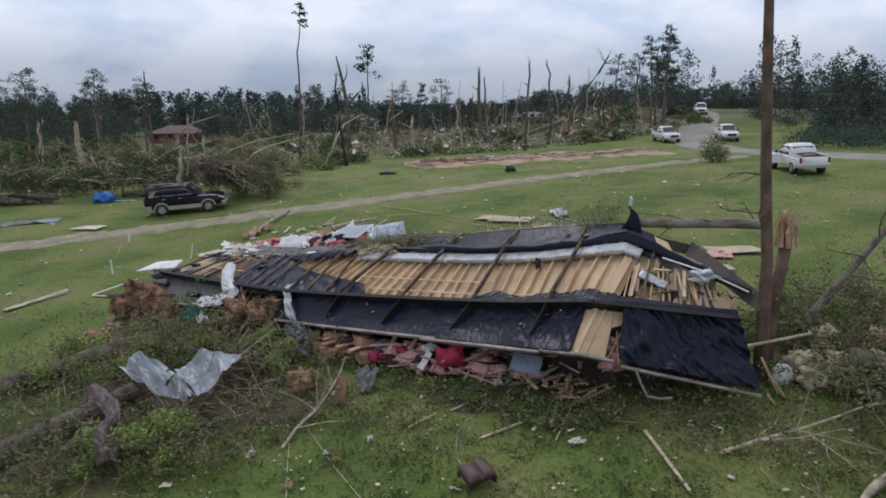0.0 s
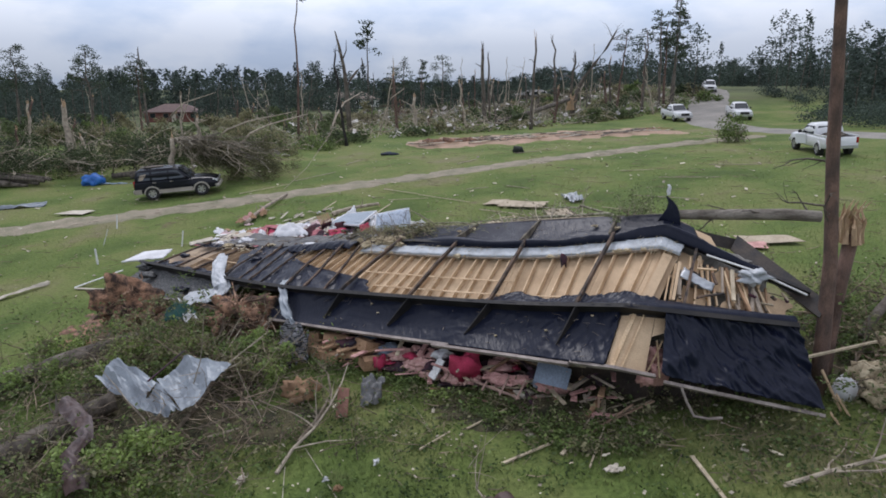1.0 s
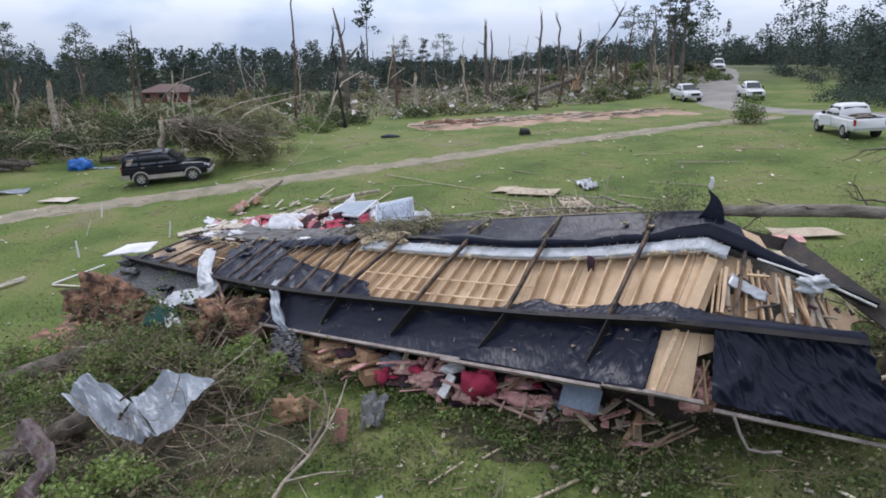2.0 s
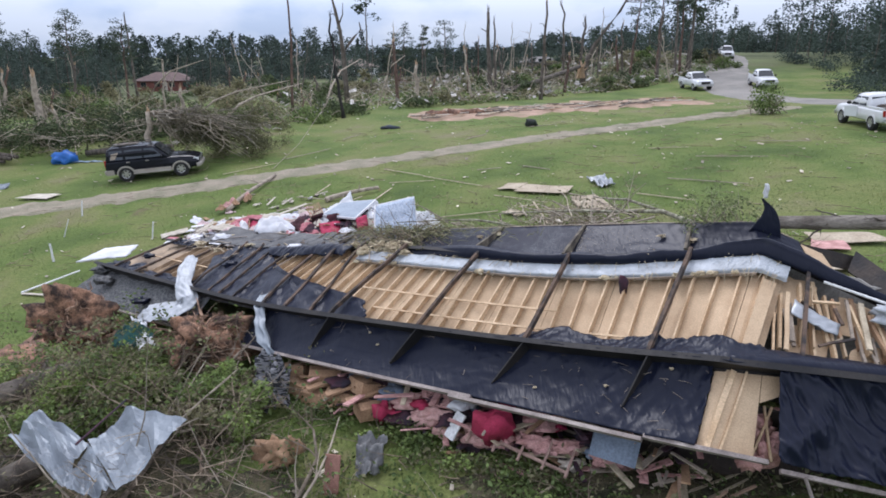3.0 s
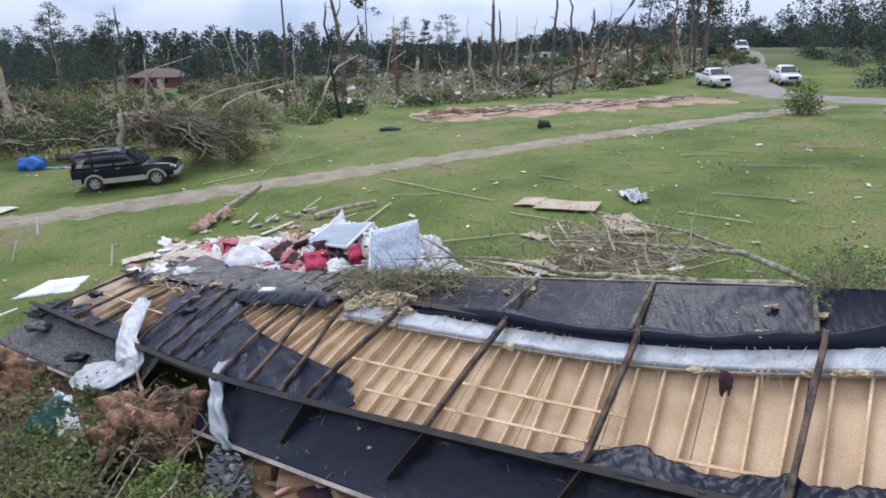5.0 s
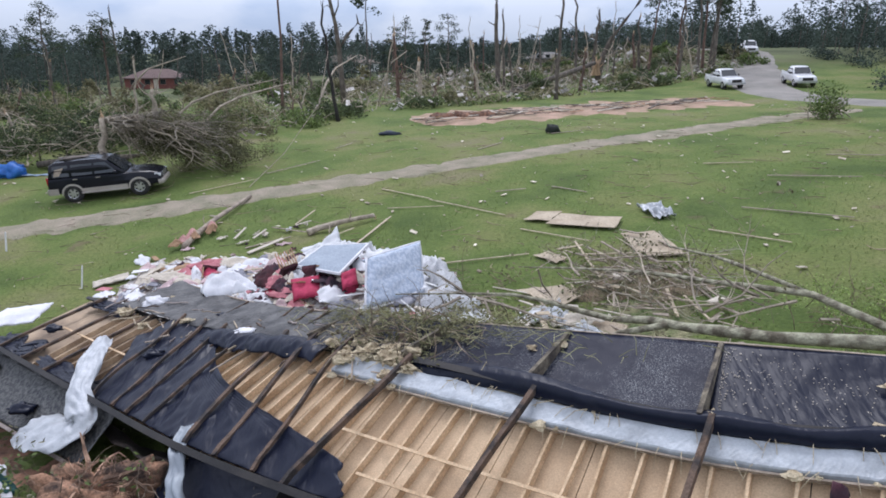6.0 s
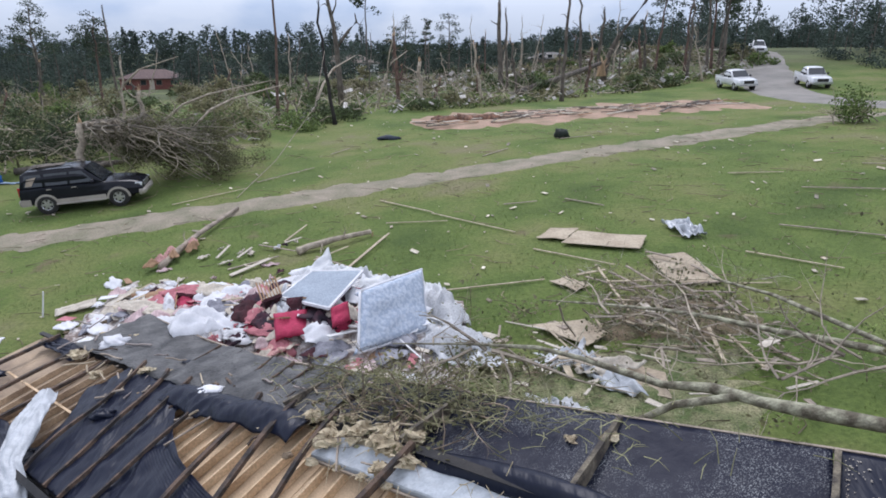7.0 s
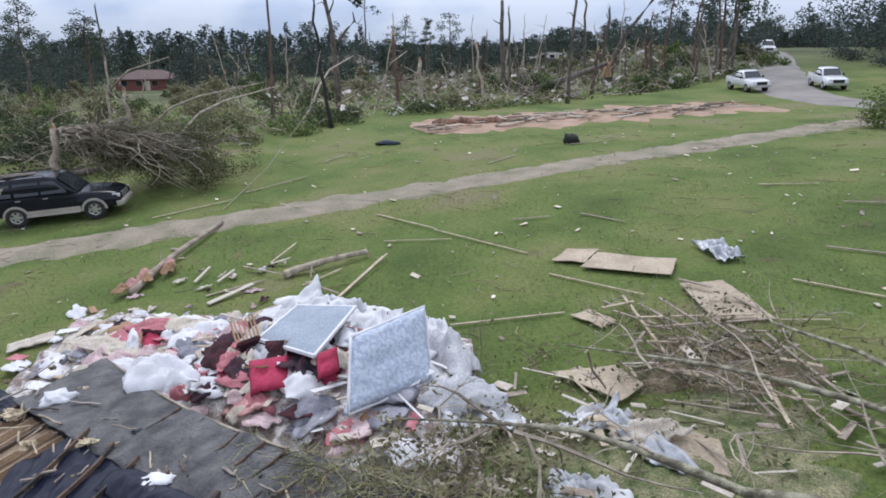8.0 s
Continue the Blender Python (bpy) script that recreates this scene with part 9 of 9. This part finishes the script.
wad("yellow_wad", on(9.3, 16.2, 0.45), (0.4, 0.32, 0.3), YELLOW_WOOL, "wad of yellow insulation by the broken end", "insulation", 6, 0.6, 14)
wad("yellow_wad", on(10.6, 17.4, 0.5), (0.4, 0.3, 0.25), YELLOW_WOOL, "wad of yellow insulation by the broken end", "insulation", 8, 0.6, 14)
wad("pink_wad", on(11.7, 16.7, 0.6), (0.45, 0.35, 0.22), PINK, "wad of pink insulation by the broken end", "insulation", 9, 0.6, 14)
wad("white_bag", on(8.75, 16.0, 0.25), (0.26, 0.2, 0.3), WHITE_CLOTH, "white bag by the broken end", "bag", 4, 0.4, 14)
wad("tan_wad", on(-4.1, 18.3, 0.35), (0.32, 0.22, 0.28), CARTON, "crumpled brown carton in the brush", "carton", 7, 0.9, 24)
cloth("grey_bag", [on(-2.5, 18.4, 0.55), on(-1.9, 18.3, 0.5), on(-2.0, 17.7, 0.1), on(-2.5, 17.7, 0.1)], mat("grey plastic bag", (0.16, 0.16, 0.16), (0.1, 0.1, 0.1), rough=0.4, bump=0.4), "grey plastic bag in front of the rubble", "bag", 0.2, 71)
for x, y, r, m_ in ((-1.85, 15.35, 0.1, WHITE_CLOTH), (-4.85, 15.25, 0.14, CREAM), (3.15, 14.3, 0.2, CREAM), (-2.6, 14.6, 0.11, CARTON), (-3.6, 13.8, 0.16, CARTON), (-2.9, 14.9, 0.06, WHITE_CLOTH)):
    ring4 = [on(x + r * k * math.cos(a + x), y + r * k * math.sin(a + x), 0.11 + 0.04 * math.sin(a * 2)) for a, k in ((0, 1.2), (1.3, 0.6), (2.9, 1.1), (4.4, 0.8))]
    cloth("paper_scrap", ring4, m_, "crumpled pale scrap lying on the grass", "scrap", 0.09, x, 10, 0.01, "scraps")
# left of the home: stakes, strips and boards on the lawn
for x, y, dx in ((-18.5, 38.2, 0.05), (-16.45, 32.0, -0.1), (-17.8, 35.2, 0.3), (-13.2, 33.8, 0.1)):
    lumber(on(x, y, -0.1), on(x + dx, y + 0.1, 0.75), 0.09, 0.03, WHITE_PAINT, "marker_stake", "short white stake standing in the grass", "stake", "white stakes")
cloth("white_strip", [on(-19.4, 27.9, 0.1), on(-17.5, 29.8, 0.15), on(-17.4, 29.7, 0.1), on(-19.1, 27.7, 0.1)], CREAM, "crumpled white strip on the grass", "strip", 0.1, 81)
lumber(on(-15.9, 28.9, 0.08), on(-14.3, 30.0, 0.3), 0.1, 0.04, WHITE_PAINT, "white_board", "white trim board on the grass", "board", "white boards")
lumber(on(-15.8, 28.8, 0.08), on(-13.9, 28.2, 0.1), 0.12, 0.04, CREAM, "white_board", "white trim board on the grass", "board", "white boards")
cloth("white_strip", [on(-30.3, 44.8, 0.1), on(-26.5, 45.4, 0.2), on(-26.3, 44.7, 0.1), on(-30, 44.2, 0.1)], TIN, "crumpled grey strip on the far grass", "strip", 0.2, 83)
tarp = thing("blue_tarp", "crumpled blue tarpaulin at the edge of the lawn", "tarpaulin", at=Matrix.Translation(on(-26.5, 51.5)) @ Matrix.Scale(0.78, 4))
part("bulge", Mesh().lump((0, 0, 0.4), (1.0, 0.8, 0.62), 4, 0.4, 20), BLUE_TARP, tarp, smooth=True)
part("tail", Mesh().sheet(lambda u, v: (0.8 + 3.0 * u, -0.2 + 0.5 * (v - 0.5) + 0.1 * u, 0.14 + 0.12 * noise.noise(Vector((u * 6, v * 3, 2)))), 18, 6, 0.012), mat("faded pale blue sheet", (0.3, 0.38, 0.48), (0.22, 0.3, 0.4), rough=0.6, bump=0.4), tarp, "faded pale tail of the sheet", True)
wad("dark_heap", on(5.6, 55.1, 0.2), (0.55, 0.35, 0.3), mat("dark green cover", (0.02, 0.028, 0.02), (0.012, 0.016, 0.012), rough=0.7), "dark green cover lying on the lawn", "cover", 3, 0.5, 12)
wad("dark_heap", on(-4.9, 58.5, 0.1), (0.7, 0.35, 0.16), mat("dark blue cover", (0.02, 0.03, 0.05), (0.015, 0.02, 0.035), rough=0.7), "dark blue cover lying on the lawn", "cover", 4, 0.4, 12)
tagged(part("cable", Mesh().tube([on(-10.8, 45.3, 0.05), on(-10.6, 52, 0.3), on(-10.2, 62, 2.0), on(-10.3, 67.5, 5.5)], [0.02] * 4, 4), GREY_WOOD), "thin slack cable from the leaning pole", "cable")
for pts in ([(-3.95, 15.6), (-3.7, 14.2), (-3.4, 12.8)], [(-3.6, 16.2), (-2.6, 14.4), (-1.6, 12.8)]):
    tagged(part("cord", Mesh().tube([on(x, y, 0.06) for x, y in pts], [0.007] * 3, 5), CREAM), "thin pale cord trailing over the grass", "cord", "cords")

# boards along the clay strip, pale wreckage far off, litter and grass
for i in range(150):
    x = rl.uniform(-2.5, 22.5)
    y = 66.4 + 0.2 * x + rl.uniform(-4, 2.4)
    a, l = rl.gauss(0.3, 0.5), rl.uniform(0.5, 2.6)
    dv = Vector((math.cos(a), math.sin(a), rl.uniform(-0.05, 0.1))) * l / 2
    c = on(x, y, 0.25)
    lumber(c - dv, c + dv, rl.uniform(0.08, 0.3), 0.06, rl.choice((GREY_WOOD, BARK, CARTON, BARK, CREAM, LUMBER)), label="broken board on the red clay", group="boards on the clay")
for i in range(9):
    x = rl.uniform(-2.5, 2.5)
    wad("clay_clod", on(x, 66 + 0.2 * x + rl.uniform(-1.5, 1), 0.15), (0.6, 0.5, 0.3), CLAY, "clod of red clay", "clod", i, 0.5, 12, "clay clods")
far = Mesh()
for i in range(760):
    x = rl.uniform(-22, 36)
    y = edge_y(x) + 1.5 + 75 * rl.random()
    if i < 150:
        y = edge_y(x) + rl.uniform(-0.3, 3)
    s = (0.12 + 0.6 * rl.random() ** 2) * (1 if y < 95 else 1.5)
    far.box((s, s * rl.uniform(0.3, 0.8), 0.05), Matrix.Translation(on(x, y, rl.uniform(0.2, 1.3))) @ pose(0, 0, 0, rl.uniform(-60, 60), rl.uniform(-40, 40), rl.uniform(0, 360)))
tagged(part("far_wreckage", far, mat("scattered pale wreckage", (0.5, 0.48, 0.45), (0.26, 0.23, 0.2), rough=0.8, bump=0, spread=0.5)), "pale building scraps scattered through the scrub", "wreckage", kind="stuff")
litter, twigs = Mesh(), Mesh()
for i in range(1300):
    x, y = rl.uniform(-30, 26), rl.uniform(11, 68)
    if y > edge_y(x):
        continue
    s = 0.02 + 0.14 * rl.random() ** 3
    litter.box((s * rl.uniform(1, 2.4), s, 0.02), Matrix.Translation(on(x, y, 0.06)) @ pose(0, 0, 0, rl.uniform(-20, 20), rl.uniform(-20, 20), rl.uniform(0, 360)))
for i in range(1300):
    x, y = rl.uniform(-24, 24), rl.uniform(10, 60)
    if y > edge_y(x) - 1 or (y < 22 and rl.random() < 0.3):
        continue
    a, l = rl.uniform(0, 6.3), rl.uniform(0.2, 1.1)
    p = on(x, y, 0.05)
    twigs.tube([p, p + Vector((math.cos(a), math.sin(a), 0.05)) * l * 0.5, p + Vector((math.cos(a + 0.3), math.sin(a + 0.3), 0.05)) * l], [0.014, 0.011, 0.005], 3, False)
for i in range(420):
    x, y = rl.uniform(-10, 10), 11 + 7 * rl.random()
    s = 0.015 + 0.06 * rl.random() ** 2
    litter.box((s * rl.uniform(1, 2), s, 0.015), Matrix.Translation(on(x, y, 0.08)) @ pose(0, 0, 0, rl.uniform(-25, 25), rl.uniform(-25, 25), rl.uniform(0, 360)))
tagged(part("lawn_litter", litter, mat("pale litter", (0.55, 0.5, 0.4), (0.33, 0.28, 0.2), rough=0.85, bump=0, spread=0.5)), "small pale scraps scattered on the lawn", "litter", kind="stuff")
tagged(part("lawn_twigs", twigs, mat("small dry twigs", (0.24, 0.19, 0.13), (0.16, 0.12, 0.08), rough=0.9, bump=0, spread=0.5)), "small dry twigs scattered on the lawn", "twigs", kind="stuff")
weeds = Mesh()
for i in range(2600):
    x, y = rl.gauss(0, 9), 10.5 + 9 * rl.random() ** 1.3 + rl.gauss(0, 2.2)
    if noise.noise(Vector((x * 0.5, y * 0.5, 8))) < 0.0 and rl.random() < 0.75:
        continue
    weeds.leaves(on(x, y, 0.08), (0.28, 0.25, 0.07), 14, rl, 0.075)
tagged(part("lawn_weeds", weeds, mat("dark low weeds", (0.09, 0.135, 0.036), (0.055, 0.088, 0.026), scale=0.8, rough=0.75, bump=0, spread=0.5, thin=0.35)), "dark green weeds and torn leaves in the grass", "weeds", kind="stuff")
blades = Mesh()
for i in range(150000):
    y = 10.5 + 36 * rl.random() ** 2.1 + (rl.gauss(0, 2.5) if i % 3 == 0 else 0)
    if i % 2 and y < 14:
        y -= 7 * rl.random() ** 1.5
    if i % 10 == 0 and y < 14:
        y -= 9 * rl.random()
    x = rl.uniform(-0.78, 0.78) * (y + 6) * (1 + 0.25 * rl.random() ** 2)
    if abs(y - road_mid(x)) < 1.2:
        continue
    thick_here = noise.noise(Vector((x * 0.4, y * 0.4, 4)))
    if thick_here < -0.15 and rl.random() < 0.7:
        continue
    z = ground_z(x, y) + 0.05 * noise.noise(Vector((x * 0.35, y * 0.35, 0))) - 0.01
    a, h, w = rl.uniform(0, math.tau), rl.uniform(0.03, 0.1) * (1 + 0.9 * thick_here) * (1.5 if y < 18 else 1), 0.013
    ca, sa = math.cos(a), math.sin(a)
    blades.v += [(x - sa * w, y + ca * w, z), (x + sa * w, y - ca * w, z), (x + ca * h * 0.7, y + sa * h * 0.7, z + h)]
    k = len(blades.v)
    blades.f.append((k - 3, k - 2, k - 1))
tagged(part("grass", blades, GRASS), "short uneven lawn grass", "grass", kind="stuff")
